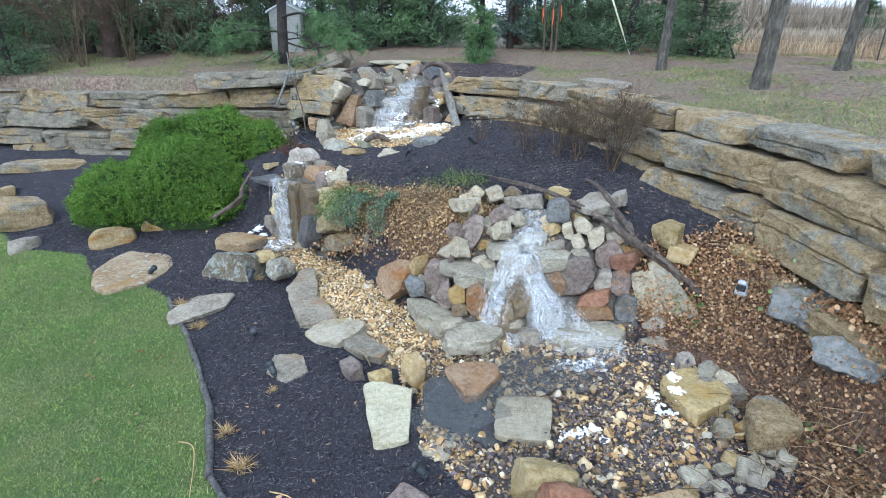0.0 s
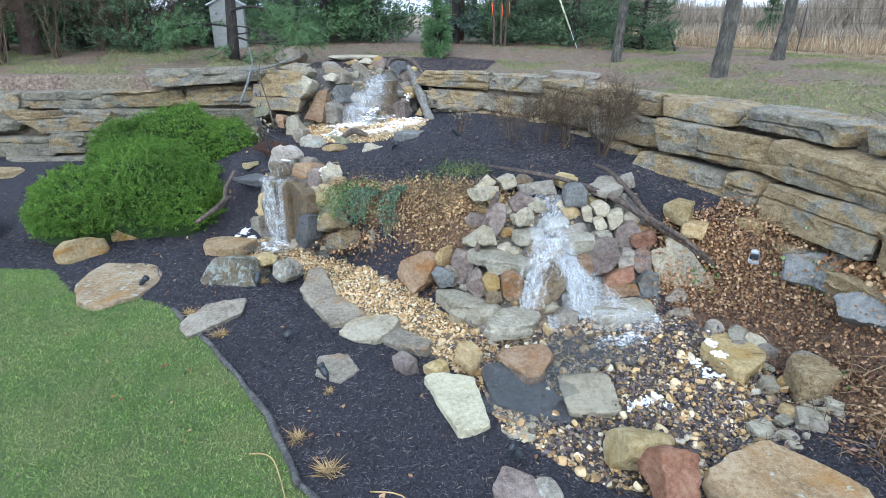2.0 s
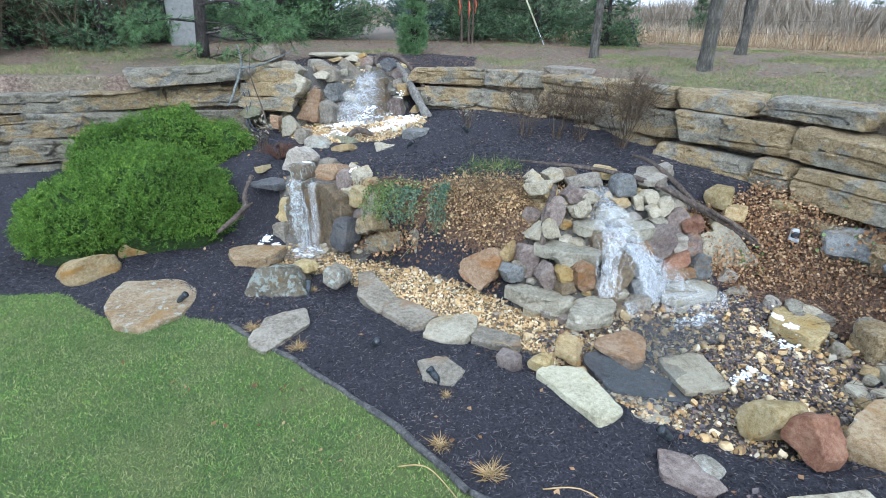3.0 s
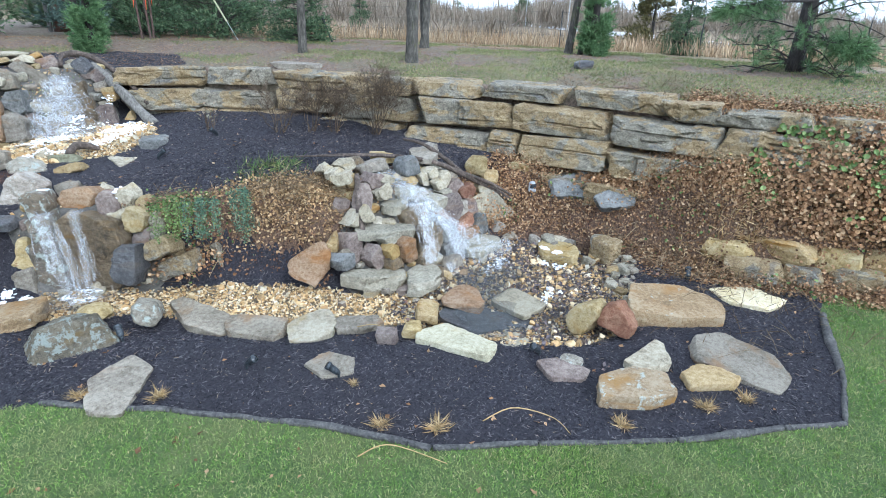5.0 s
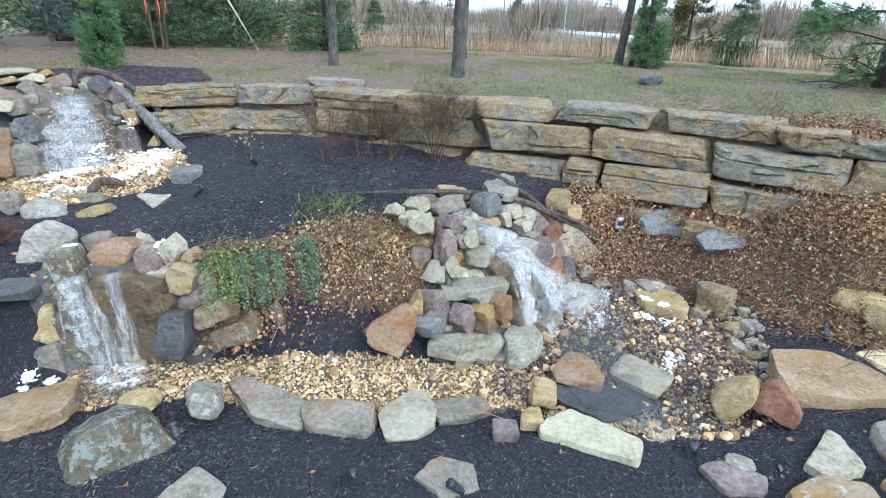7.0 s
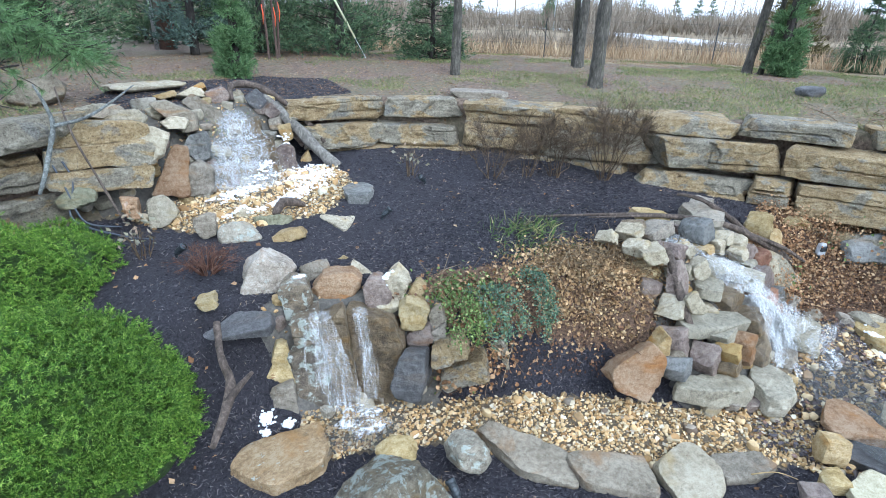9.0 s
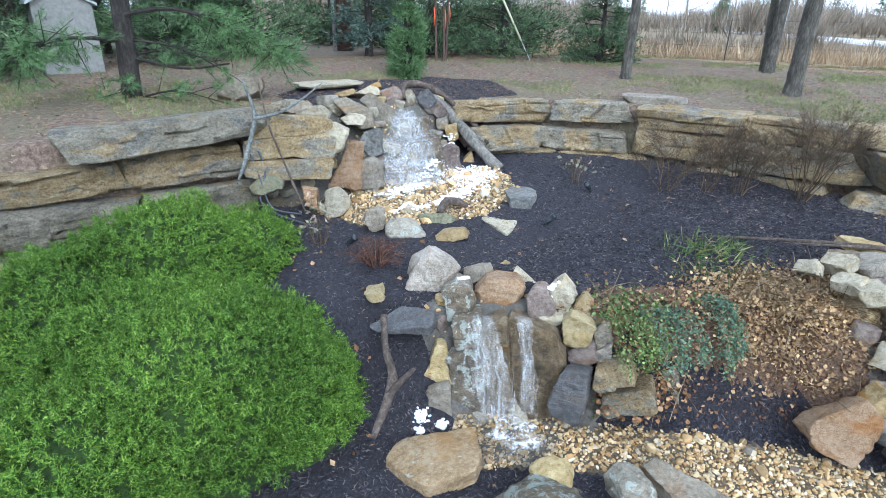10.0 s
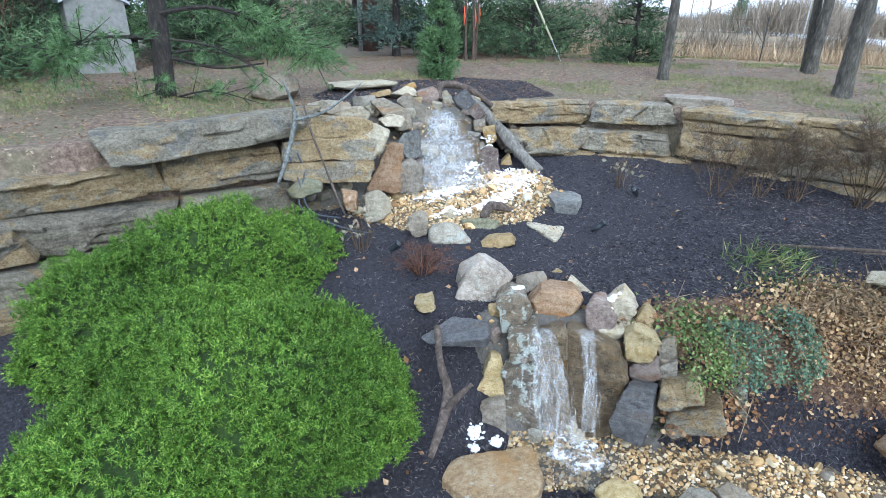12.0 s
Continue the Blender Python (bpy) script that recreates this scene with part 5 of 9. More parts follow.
ledge(1.65, 5.38, 0.42, -17, [(-0.19, -0.07), (-0.09, 0.06), (0.16, 0.13), (0.19, 0.02), (0.08, -0.10), (-0.10, -0.13)], 0.3, -8, M_RED, "flat reddish stone in the cascade face", "lower waterfall stones")
ledge(1.99, 5.31, 0.30, -20, [(-0.13, 0.06), (-0.05, 0.19), (0.11, 0.14), (0.13, -0.14), (0.0, -0.19), (-0.10, -0.08)], 0.28, -8, M_SLATEL, "blue-grey stone in the cascade face", "lower waterfall stones")
ledge(1.97, 5.49, 0.57, -20, [(-0.11, 0.07), (0.02, 0.17), (0.11, 0.08), (0.11, -0.12), (-0.02, -0.17), (-0.10, -0.06)], 0.28, -8, M_MAUVE, "upright mauve stone in the cascade face", "lower waterfall stones")
ledge(1.76, 5.49, 0.57, -18, [(-0.09, 0.01), (-0.03, 0.13), (0.09, 0.13), (0.09, -0.08), (-0.03, -0.13)], 0.26, -8, M_GREY, "grey stone in the cascade face", "lower waterfall stones")
ledge(1.62, 5.30, 0.27, -17, [(-0.27, -0.04), (-0.15, 0.07), (0.22, 0.11), (0.27, 0.0), (-0.02, -0.06), (-0.23, -0.11)], 0.26, -8, M_REDTAN, "rusty stone behind the lower ledge", "lower waterfall stones")
ledge(-0.32, 5.74, 0.38, 3, [(-0.13, 0.04), (-0.03, 0.11), (0.13, 0.05), (0.11, -0.08), (-0.07, -0.11)], 0.28, -4, M_SLATEL, "rounded grey stone at the cascade edge", "lower waterfall stones", round_=44)
ledge(-0.08, 5.85, 0.46, 1, [(-0.14, 0.04), (-0.06, 0.20), (0.12, 0.15), (0.14, -0.01), (0.02, -0.20), (-0.11, -0.16)], 0.3, -8, M_MAUVE, "purple-grey stone with pale lichen", "lower waterfall stones")
ledge(0.02, 5.56, 0.37, 0, [(-0.12, 0.0), (0.05, 0.17), (0.12, -0.14), (-0.01, -0.17)], 0.25, -8, M_MAUVE, "mauve-grey stone in the cascade face", "lower waterfall stones")
ledge(0.15, 5.39, 0.45, -2, [(-0.09, 0.04), (0.0, 0.10), (0.09, 0.06), (0.08, -0.08), (-0.03, -0.10)], 0.22, -4, M_YELR, "yellow-brown block in the cascade face", "lower waterfall stones")
ledge(0.37, 5.32, 0.42, -4, [(-0.12, 0.11), (0.03, 0.17), (0.12, 0.09), (0.08, -0.13), (-0.05, -0.17), (-0.12, -0.06)], 0.25, -4, M_REDTAN, "red-brown block in the cascade face", "lower waterfall stones")
ledge(0.26, 5.49, 0.55, -3, [(-0.16, 0.05), (0.12, 0.07), (0.16, -0.02), (-0.09, -0.07)], 0.22, -8, M_PALEG, "thin pale stone in the cascade face", "lower waterfall stones")
ledge(0.19, 5.38, 0.29, -2, [(-0.10, 0.08), (0.08, 0.05), (0.10, -0.07), (-0.08, -0.08)], 0.25, -8, M_WET, "dark wet stone above the low ledge", "lower waterfall stones")
ledge(1.10, 5.30, 0.47, -12, [(-0.24, 0.16), (-0.04, 0.23), (0.12, 0.05), (0.24, -0.17), (-0.01, -0.23), (-0.20, -0.04)], 0.3, -22, M_WETG, "smooth wet grey rock parting the water", "lower waterfall stones")
ledge(0.82, 5.32, 0.44, -9, [(-0.15, 0.16), (0.02, 0.26), (0.15, 0.12), (0.14, -0.13), (-0.05, -0.26), (-0.14, -0.04)], 0.3, -12, M_WET, "red-brown wet rock behind the water", "lower waterfall stones")
ledge(0.84, 5.62, 0.63, -8, [(-0.22, 0.14), (0.17, 0.18), (0.22, -0.13), (-0.18, -0.18)], 0.3, -10, M_WET, "wet rock behind the upper water", "lower waterfall stones")
ledge(0.63, 5.23, 0.22, -7, [(-0.16, 0.10), (0.10, 0.22), (0.16, -0.16), (-0.09, -0.22)], 0.3, -10, M_WET, "wet rock at the foot of the water", "lower waterfall stones")
ledge(1.09, 5.14, 0.24, -12, [(-0.20, 0.11), (0.15, 0.16), (0.20, -0.11), (-0.15, -0.16)], 0.3, -12, M_WETG, "wet grey rock at the foot of the water", "lower waterfall stones")
ledge(0.89, 4.98, 0.13, -10, [(-0.13, 0.04), (-0.03, 0.13), (0.12, 0.13), (0.13, -0.08), (-0.11, -0.13)], 0.25, -8, M_GREY, "wet grey block below the water", "lower waterfall stones")
ledge(0.67, 5.00, 0.06, -8, [(-0.10, 0.07), (0.05, 0.12), (0.10, -0.09), (-0.06, -0.12)], 0.25, -8, M_WET, "dark wet block below the water", "lower waterfall stones")
ledge(1.35, 4.98, 0.07, -15, [(-0.21, 0.05), (0.16, 0.11), (0.21, -0.03), (-0.16, -0.11)], 0.25, -8, M_WET, "dark wet rock under the ledge", "lower waterfall stones")
ledge(1.75, 5.02, 0.07, -19, [(-0.20, 0.01), (0.16, 0.13), (0.20, -0.01), (-0.16, -0.13)], 0.25, -8, M_WET, "dark wet rock under the ledge", "lower waterfall stones")
flag(0.29, 4.30, 0.14, [(-0.28, 0.14), (-0.20, 0.24), (0.20, 0.25), (0.28, 0.06), (0.04, -0.22), (-0.09, -0.25)], 0.11, M_REDTAN, "rusty triangular slab below the cascade", "lower waterfall stones")
ledge(2.15, 4.91, 0.03, -24, [(-0.20, -0.05), (-0.12, 0.11), (0.14, 0.19), (0.20, 0.09), (0.11, -0.16), (-0.11, -0.19)], 0.34, -20, M_GREYR, "brown-grey boulder with a rusty top", "lower waterfall stones", round_=44)
ledge(0.33, 6.01, 0.93, -3, [(-0.15, -0.18), (-0.10, 0.11), (0.03, 0.22), (0.15, 0.18), (0.11, -0.03), (0.01, -0.22)], 0.14, -22, M_MAUVE, "long mauve slab standing on the cascade", "lower waterfall stones")
ledge(-0.54, 6.05, 0.34, -49, [(-0.29, -0.05), (-0.17, 0.07), (0.16, 0.25), (0.29, 0.13), (0.25, -0.06), (0.08, -0.25), (-0.18, -0.15)], 0.3, -18, M_REDTAN, "big rusty pointed stone by the stream", "lower waterfall stones")
ledge(-0.19, 5.81, 0.36, -54, [(-0.14, -0.02), (-0.03, 0.12), (0.10, 0.13), (0.14, 0.02), (0.09, -0.13), (-0.08, -0.13)], 0.22, -8, M_GREYR, "rounded grey-brown stone at the cascade edge", "lower waterfall stones")
ledge(-0.30, 5.92, 0.57, -52, [(-0.08, -0.06), (0.04, 0.13), (0.08, 0.08), (0.08, -0.11), (-0.01, -0.13)], 0.2, -8, M_TAN, "upright tan stone beside the driftwood", "lower waterfall stones")
ledge(0.10, 5.96, 0.76, -1, [(-0.16, -0.05), (0.10, 0.11), (0.16, -0.02), (-0.03, -0.11)], 0.25, -8, M_PALE, "pale stone at the foot of the mauve slab", "lower waterfall stones")
ledge(0.20, 5.79, 0.82, -56, [(-0.11, 0.03), (0.0, 0.13), (0.11, -0.06), (-0.02, -0.13)], 0.18, -20, M_PALE, "pointed pale stone lying on the ledge", "lower waterfall stones")
ledge(0.68, 5.90, 1.01, -58, [(-0.09, 0.01), (0.02, 0.12), (0.09, -0.01), (0.04, -0.12), (-0.06, -0.11)], 0.2, -8, M_PALE, "pale stone by the water lip", "lower waterfall stones")
ledge(0.31, 6.43, 0.84, -52, [(-0.13, 0.19), (0.09, 0.23), (0.13, -0.23), (-0.10, -0.23)], 0.3, -8, M_WALL, "layered brown stone under dead leaves", "lower waterfall stones")
ledge(0.26, 6.29, 1.18, -53, [(-0.15, 0.05), (0.09, 0.10), (0.15, -0.05), (-0.03, -0.10)], 0.3, -8, M_PALE, "pale flat stone on the cascade rim", "lower waterfall stones")
ledge(0.44, 6.83, 1.16, -4, [(-0.12, -0.01), (0.0, 0.09), (0.12, 0.0), (0.04, -0.09)], 0.2, -20, M_PALE, "small pale stone on the cascade rim", "lower waterfall stones")
ledge(0.71, 6.23, 1.07, -7, [(-0.15, 0.0), (-0.03, 0.12), (0.15, 0.06), (0.12, -0.09), (-0.05, -0.12)], 0.3, -8, M_MAUVE, "mauve-brown stone on the cascade rim", "lower waterfall stones")
ledge(0.64, 6.66, 1.20, -6, [(-0.12, 0.02), (0.07, 0.11), (0.12, -0.05), (-0.04, -0.11)], 0.25, -8, M_PALE, "broken pale stone on the cascade rim", "lower waterfall stones")
ledge(0.87, 6.71, 1.19, -8, [(-0.12, -0.01), (-0.01, 0.10), (0.12, 0.02), (0.08, -0.10)], 0.25, -8, M_WET, "dark stone on the cascade rim", "lower waterfall stones")
ledge(1.00, 6.53, 1.15, -9, [(-0.26, 0.03), (0.19, 0.09), (0.26, -0.08), (-0.17, -0.09)], 0.3, -8, M_GREY, "broad grey slab at the back of the basin", "lower waterfall stones")
flag(1.46, 6.72, 1.22, [(-0.17, 0.01), (0.03, 0.27), (0.17, -0.01), (0.03, -0.27), (-0.13, -0.20)], 0.1, M_YEL, "flat yellow stone on the cascade rim", "lower waterfall stones")
flag(1.81, 6.21, 1.27, [(-0.26, -0.02), (0.03, 0.29), (0.26, 0.18), (0.11, -0.21), (-0.18, -0.29)], 0.12, M_GREY, "broad grey flat stone on the cascade rim", "lower waterfall stones")
ledge(2.10, 6.30, 1.24, -18, [(-0.11, 0.04), (0.06, 0.10), (0.11, -0.04), (-0.05, -0.10)], 0.25, -8, M_GREY, "grey stone on the cascade rim", "lower waterfall stones")
ledge(1.60, 5.91, 1.05, -15, [(-0.11, 0.03), (-0.02, 0.10), (0.11, 0.01), (0.07, -0.10), (-0.06, -0.08)], 0.22, -8, M_PALE, "pale broken stone by the cascade rim", "lower waterfall stones")
ledge(1.73, 5.78, 0.95, -17, [(-0.10, 0.07), (0.05, 0.13), (0.10, 0.0), (-0.05, -0.13)], 0.24, -8, M_PALE, "pale broken stone by the cascade rim", "lower waterfall stones")
ledge(1.51, 5.70, 0.95, -15, [(-0.09, 0.03), (0.01, 0.10), (0.09, -0.05), (-0.01, -0.10)], 0.2, -8, M_PALE, "small pale stone by the ledge", "lower waterfall stones")
ledge(1.27, 6.02, 0.98, -12, [(-0.13, 0.04), (0.05, 0.08), (0.13, 0.0), (-0.03, -0.08)], 0.24, -8, M_TAN, "tan stone beside the water basin", "lower waterfall stones")
ledge(1.45, 5.93, 0.99, -14, [(-0.07, 0.07), (0.02, 0.10), (0.07, -0.09), (-0.03, -0.10)], 0.2, -8, M_PALE, "pale stone beside the water basin", "lower waterfall stones")
ledge(1.52, 5.61, 0.84, -15, [(-0.10, 0.03), (0.02, 0.08), (0.10, 0.0), (0.0, -0.08)], 0.22, -8, M_PALEG, "small pale stone under the rim", "lower waterfall stones")
ledge(1.96, 5.85, 0.95, -19, [(-0.10, 0.02), (0.04, 0.08), (0.10, -0.04), (-0.04, -0.08)], 0.24, -8, M_GREYR, "brown stone beside the driftwood", "lower waterfall stones")
ledge(0.29, 6.45, 1.20, -3, [(-0.10, 0.03), (0.06, 0.08), (0.10, -0.05), (-0.08, -0.08)], 0.25, -8, M_PALE, "pale stone at the cascade edge", "lower waterfall stones")
ledge(0.37, 6.31, 1.13, -3, [(-0.12, 0.04), (0.08, 0.09), (0.12, -0.04), (-0.05, -0.09)], 0.25, -8, M_TAN, "tan stone at the cascade edge", "lower waterfall stones")
ledge(0.89, 6.14, 1.05, -8, [(-0.12, 0.03), (0.01, 0.09), (0.12, -0.01), (-0.01, -0.09)], 0.22, -8, M_PALE, "pale stone in the water basin", "lower waterfall stones")
ledge(0.63, 6.05, 0.94, -6, [(-0.11, 0.04), (0.04, 0.07), (0.11, -0.05), (-0.05, -0.07)], 0.24, -8, M_PALE, "pale stone at the water lip", "lower waterfall stones")
ledge(1.72, 5.84, 0.66, -17, [(-0.10, -0.01), (0.06, 0.08), (0.10, -0.08), (-0.04, -0.04)], 0.22, -8, M_PALEG, "small pale stone in the face", "lower waterfall stones")

# ---- loose ground cover ----
def spread(rng, x0, x1, y0, y1, per_m2, test):
    n = int((x1 - x0) * (y1 - y0) * per_m2)
    x, y = rng.uniform(x0, x1, n), rng.uniform(y0, y1, n)
    keep = test(x, y)
    x, y = x[keep], y[keep]
    return np.stack([x, y, land(x, y)], 1)


def stuff(name, g, material, label, category):
    return tagged(part(name, g.mesh(name), material), label, category, kind="stuff")


def ground_slope(p):
    e = 0.03
    gx_ = (land(p[:, 0] + e, p[:, 1]) - land(p[:, 0] - e, p[:, 1])) / (2 * e)
    gy_ = (land(p[:, 0], p[:, 1] + e) - land(p[:, 0], p[:, 1] - e)) / (2 * e)
    n = np.stack([-gx_, -gy_, np.ones(len(p))], 1)
    return n / np.linalg.norm(n, axis=1)[:, None]


KITE_V, KITE_F = np.array([(0, 0, 0), (0.5, 0.12, 0.45), (0.1, 0, 1.0), (-0.5, -0.12, 0.45)]), [(0, 1, 2, 3)]
LEAF_V = np.array([(0, -0.5, 0), (0.32, -0.1, 0.1), (0, 0.5, 0.02), (-0.32, -0.1, 0.12), (0, -0.05, 0.0)])
LEAF_F = [(0, 1, 4), (1, 2, 4), (2, 3, 4), (3, 0, 4)]
# a lobed, curled ivy leaf
LOBE_V = np.array([(0.02, -0.42, 0.04), (0.36, -0.26, 0.16), (0.40, 0.08, 0.05), (0.05, 0.46, -0.08), (-0.36, 0.12, 0.06), (-0.38, -0.24, 0.10), (0, -0.04, -0.04)])
LOBE_F = [(0, 1, 6), (1, 2, 6), (2, 3, 6), (3, 4, 6), (4, 5, 6), (5, 0, 6)]

# lawn
M_GRASS = leafy("grass_blades", ((0.0, (0.08, 0.145, 0.036)), (0.5, (0.15, 0.265, 0.055)), (0.8, (0.23, 0.335, 0.095)), (0.92, (0.33, 0.33, 0.16)), (1.0, (0.44, 0.39, 0.23))), 0.6, (0.27, 0.27, 0.12))
rg = np.random.RandomState(31)
g = Geo()
for x0, x1, y0, y1, dens in ((-8.5, -1.0, 1.2, 8.5, 5400), (-1.6, 3.6, -0.4, 2.8, 5400), (-14, -8.5, 3, 11, 900), (3.0, 6.0, -1.5, 2.2, 1200)):
    p = spread(rg, x0, x1, y0, y1, dens, lambda x, y: (side(LAWN_EDGE, x, y)[0] < -0.03 + 0.05 * ripple(x * 3, y * 3)) & (side(BANK, x, y)[0] < -0.15))
    n = len(p)
    d = rg.normal(size=(n, 3)) * (0.75, 0.75, 0.1) + (0.1, 0.05, 0.85)
    m = turns(d, rg, np.ones(n))
    wide, tall = rg.uniform(0.0036, 0.0066, n), rg.uniform(0.020, 0.055, n)
    m[:, :, 0] *= wide[:, None]
    m[:, :, 1] *= wide[:, None]
    m[:, :, 2] *= tall[:, None]
    g.scatter(KITE_V, KITE_F, m, p)
stuff("lawn_grass", g, M_GRASS, "short winter lawn of green and straw-coloured grass blades", "grass")

# mulch
M_CHIP = leafy("mulch_chips", ((0.0, (0.012, 0.012, 0.019)), (0.5, (0.042, 0.040, 0.056)), (0.75, (0.08, 0.075, 0.094)), (0.965, (0.15, 0.14, 0.16)), (1.0, (0.24, 0.185, 0.14))), 0.75)
CHIP_V = np.array([(-0.5, -0.4, -0.5), (0.5, -0.4, -0.35), (0.1, -0.4, 0.5), (0.0, 0.6, 0.05)])
CHIP_F = [(0, 3, 1), (1, 3, 2), (2, 3, 0), (0, 1, 2)]
rg = np.random.RandomState(32)
g = Geo()


def mulched(x, y):
    return zone(x, y) == 1


for x0, x1, y0, y1, dens in ((-7.5, 3.2, 0.6, 9.0, 1700), (-3.5, 3.2, 6.0, 12.2, 900), (-10.0, -3.5, 8.6, 11.8, 420), (-2.4, 2.4, 12.0, 14.4, 450)):
    p = spread(rg, x0, x1, y0, y1, dens, mulched)
    n = len(p)
    nr = ground_slope(p)
    d = np.cross(nr, rg.normal(size=(n, 3)))
    d += nr * rg.normal(size=(n, 1)) * 0.22 * np.linalg.norm(d, axis=1)[:, None]
    m = turns(d, rg, np.ones(n))
    m[:, :, 0] *= rg.uniform(0.006, 0.016, n)[:, None]
    m[:, :, 1] *= rg.uniform(0.003, 0.007, n)[:, None]
    m[:, :, 2] *= (0.014 + 0.06 * rg.rand(n) ** 2)[:, None]
    p[:, 2] += 0.006
    g.scatter(CHIP_V, CHIP_F, m, p)
stuff("mulch", g, M_CHIP, "shredded black bark mulch covering the planting beds", "mulch")

# pebbles
M_PEBBLE = leafy("dry_pebbles", ((0.0, (0.17, 0.10, 0.05)), (0.2, (0.36, 0.23, 0.11)), (0.5, (0.50, 0.35, 0.19)), (0.72, (0.58, 0.46, 0.30)), (0.86, (0.66, 0.57, 0.43)), (0.94, (0.30, 0.26, 0.22)), (1.0, (0.76, 0.71, 0.62))), 0.55)
M_PEBWET = leafy("wet_pebbles", ((0.0, (0.06, 0.05, 0.05)), (0.2, (0.15, 0.115, 0.09)), (0.42, (0.32, 0.21, 0.105)), (0.66, (0.46, 0.33, 0.17)), (0.80, (0.24, 0.21, 0.19)), (0.92, (0.46, 0.40, 0.31)), (1.0, (0.58, 0.53, 0.45))), 0.35)
PEBS = [rock_shape((1, 0.8, 0.62), 900 + i, 3.0, 4, 0.09, 0, (2, 2, 2), 0.35) for i in range(4)]


def pebble_bed(name, poly, dens, material, label, seed, small, large, test=None, lift=0.3):
    rng = np.random.RandomState(seed)
    xs, ys = [q[0] for q in poly], [q[1] for q in poly]
    p = spread(rng, min(xs) - 0.2, max(xs) + 0.2, min(ys) - 0.2, max(ys) + 0.2, dens,
               lambda x, y: inside(poly, x + 0.09 * ripple(x * 5, y * 5), y + 0.09 * ripple(y * 5 + 2, x * 5)) & (test(x, y) if test else True))
    g = Geo()
    n = len(p)
    size = small + (large - small) * rng.rand(n) ** 2.2
    pick = rng.randint(0, len(PEBS), n)
    p[:, 2] += size * rng.uniform(0.05, lift, n)
    m = turns(rng.normal(size=(n, 3)) * (0.5, 0.5, 0.3) + (0, 0, 1), rng, size)
    for i, (v, f) in enumerate(PEBS):
        k = pick == i
        g.scatter(v, f, m[k], p[k])
    return tagged(part(name, g.mesh(name, True, 62), material), label, "gravel", kind="stuff")


pebble_bed("stream_gravel", STREAM, 2100, M_PEBBLE, "tan and cream river pebbles filling the stream bed", 41, 0.014, 0.046, lambda x, y: (x < 0.15 + 0.3 * ripple(x, y * 2)))
pebble_bed("pool_gravel", STREAM, 1050, M_PEBWET, "wet brown and grey river pebbles in the pool", 42, 0.016, 0.052, lambda x, y: (x >= 0.0 + 0.3 * ripple(x, y * 2)))
pebble_bed("pool_gravel", STREAM, 70, M_PEBBLE, "scattered dry tan pebbles lying over the pool", 43, 0.025, 0.085, lambda x, y: (x >= 0.0), 0.7)
pebble_bed("upper_gravel", UPPER_POOL, 1100, M_PEBBLE, "tan pebbles round the upper pool", 44, 0.018, 0.055)
for poly, dens, sd in zip(FALL_GROUND, (60, 110, 70), (45, 46, 47)):
    pebble_bed("joint_gravel", poly, dens, M_PEBBLE, "small pebbles caught between the waterfall stones", sd, 0.02, 0.05, None, 0.4)

# dead leaves on the bank and the upper ground
M_DEADLEAF = leafy("dead_leaves", ((0.0, (0.10, 0.055, 0.032)), (0.3, (0.20, 0.108, 0.056)), (0.65, (0.30, 0.178, 0.098)), (0.9, (0.37, 0.245, 0.15)), (1.0, (0.45, 0.335, 0.225))), 0.7)
M_IVY = leafy("ivy_leaves", ((0.0, (0.05, 0.09, 0.025)), (0.6, (0.12, 0.18, 0.055)), (1.0, (0.24, 0.31, 0.13))), 0.45)
M_TWIG = leafy("dry_twigs", ((0.0, (0.075, 0.05, 0.032)), (0.6, (0.16, 0.115, 0.075)), (1.0, (0.30, 0.24, 0.17))), 0.8)


def leaf_cover(name, x0, x1, y0, y1, dens, test, material, label, seed, small, large, loft):
    rng = np.random.RandomState(seed)
    p = spread(rng, x0, x1, y0, y1, dens, test)
    n = len(p)
    nr = ground_slope(p) + rng.normal(size=(n, 3)) * (0.7 if "ivy" in name else 0.35)
    g = Geo()
    p = p + nr * (rng.rand(n) ** 1.5 * loft)[:, None]
    shape = (LOBE_V, LOBE_F) if "ivy" in name else (LEAF_V, LEAF_F)
    g.scatter(*shape, turns(nr, rng, small + (large - small) * rng.rand(n) ** 1.6), p)
    return stuff(name, g, material, label, "leaves")


def ivy_bank(x, y):
    s = side(WALL, x, y)[0]
    d = side(BANK, x, y)[0]
    few = np.sin(x * 913.7 + y * 571.3) * 0.5 + 0.5
    return (d > -0.35 + 0.2 * ripple(x * 2, y * 2)) & (x > 2.1) & (s < np.where(y < 3.3, 0.9, -0.06)) & (y < 5.8) & (few < 0.05 + 0.35 * smooth((3.2 - y) / 0.6) + 0.85 * smooth((d - 0.15) / 0.5) + 0.2 * ripple(x * 1.7, y * 2.1))


leaf_cover("dead_ivy_leaves", 2.0, 6.5, -3.0, 5.8, 7000, ivy_bank, M_DEADLEAF, "brown dead ivy leaves covering the bank", 51, 0.022, 0.047, 0.12)
leaf_cover("ivy", 2.4, 6.5, -2.0, 5.5, 420, lambda x, y: ivy_bank(x, y) & (ripple(x * 2.2, y * 1.7) > 0.25), M_IVY, "green ivy leaves among dead ones on the bank", 52, 0.035, 0.065, 0.14)
leaf_cover("fallen_leaves", -11, 11, -1.0, 18, 300, lambda x, y: (side(WALL, x, y)[0] > 0.5), M_DEADLEAF, "fallen brown leaves on the upper ground", 53, 0.018, 0.042, 0.008)
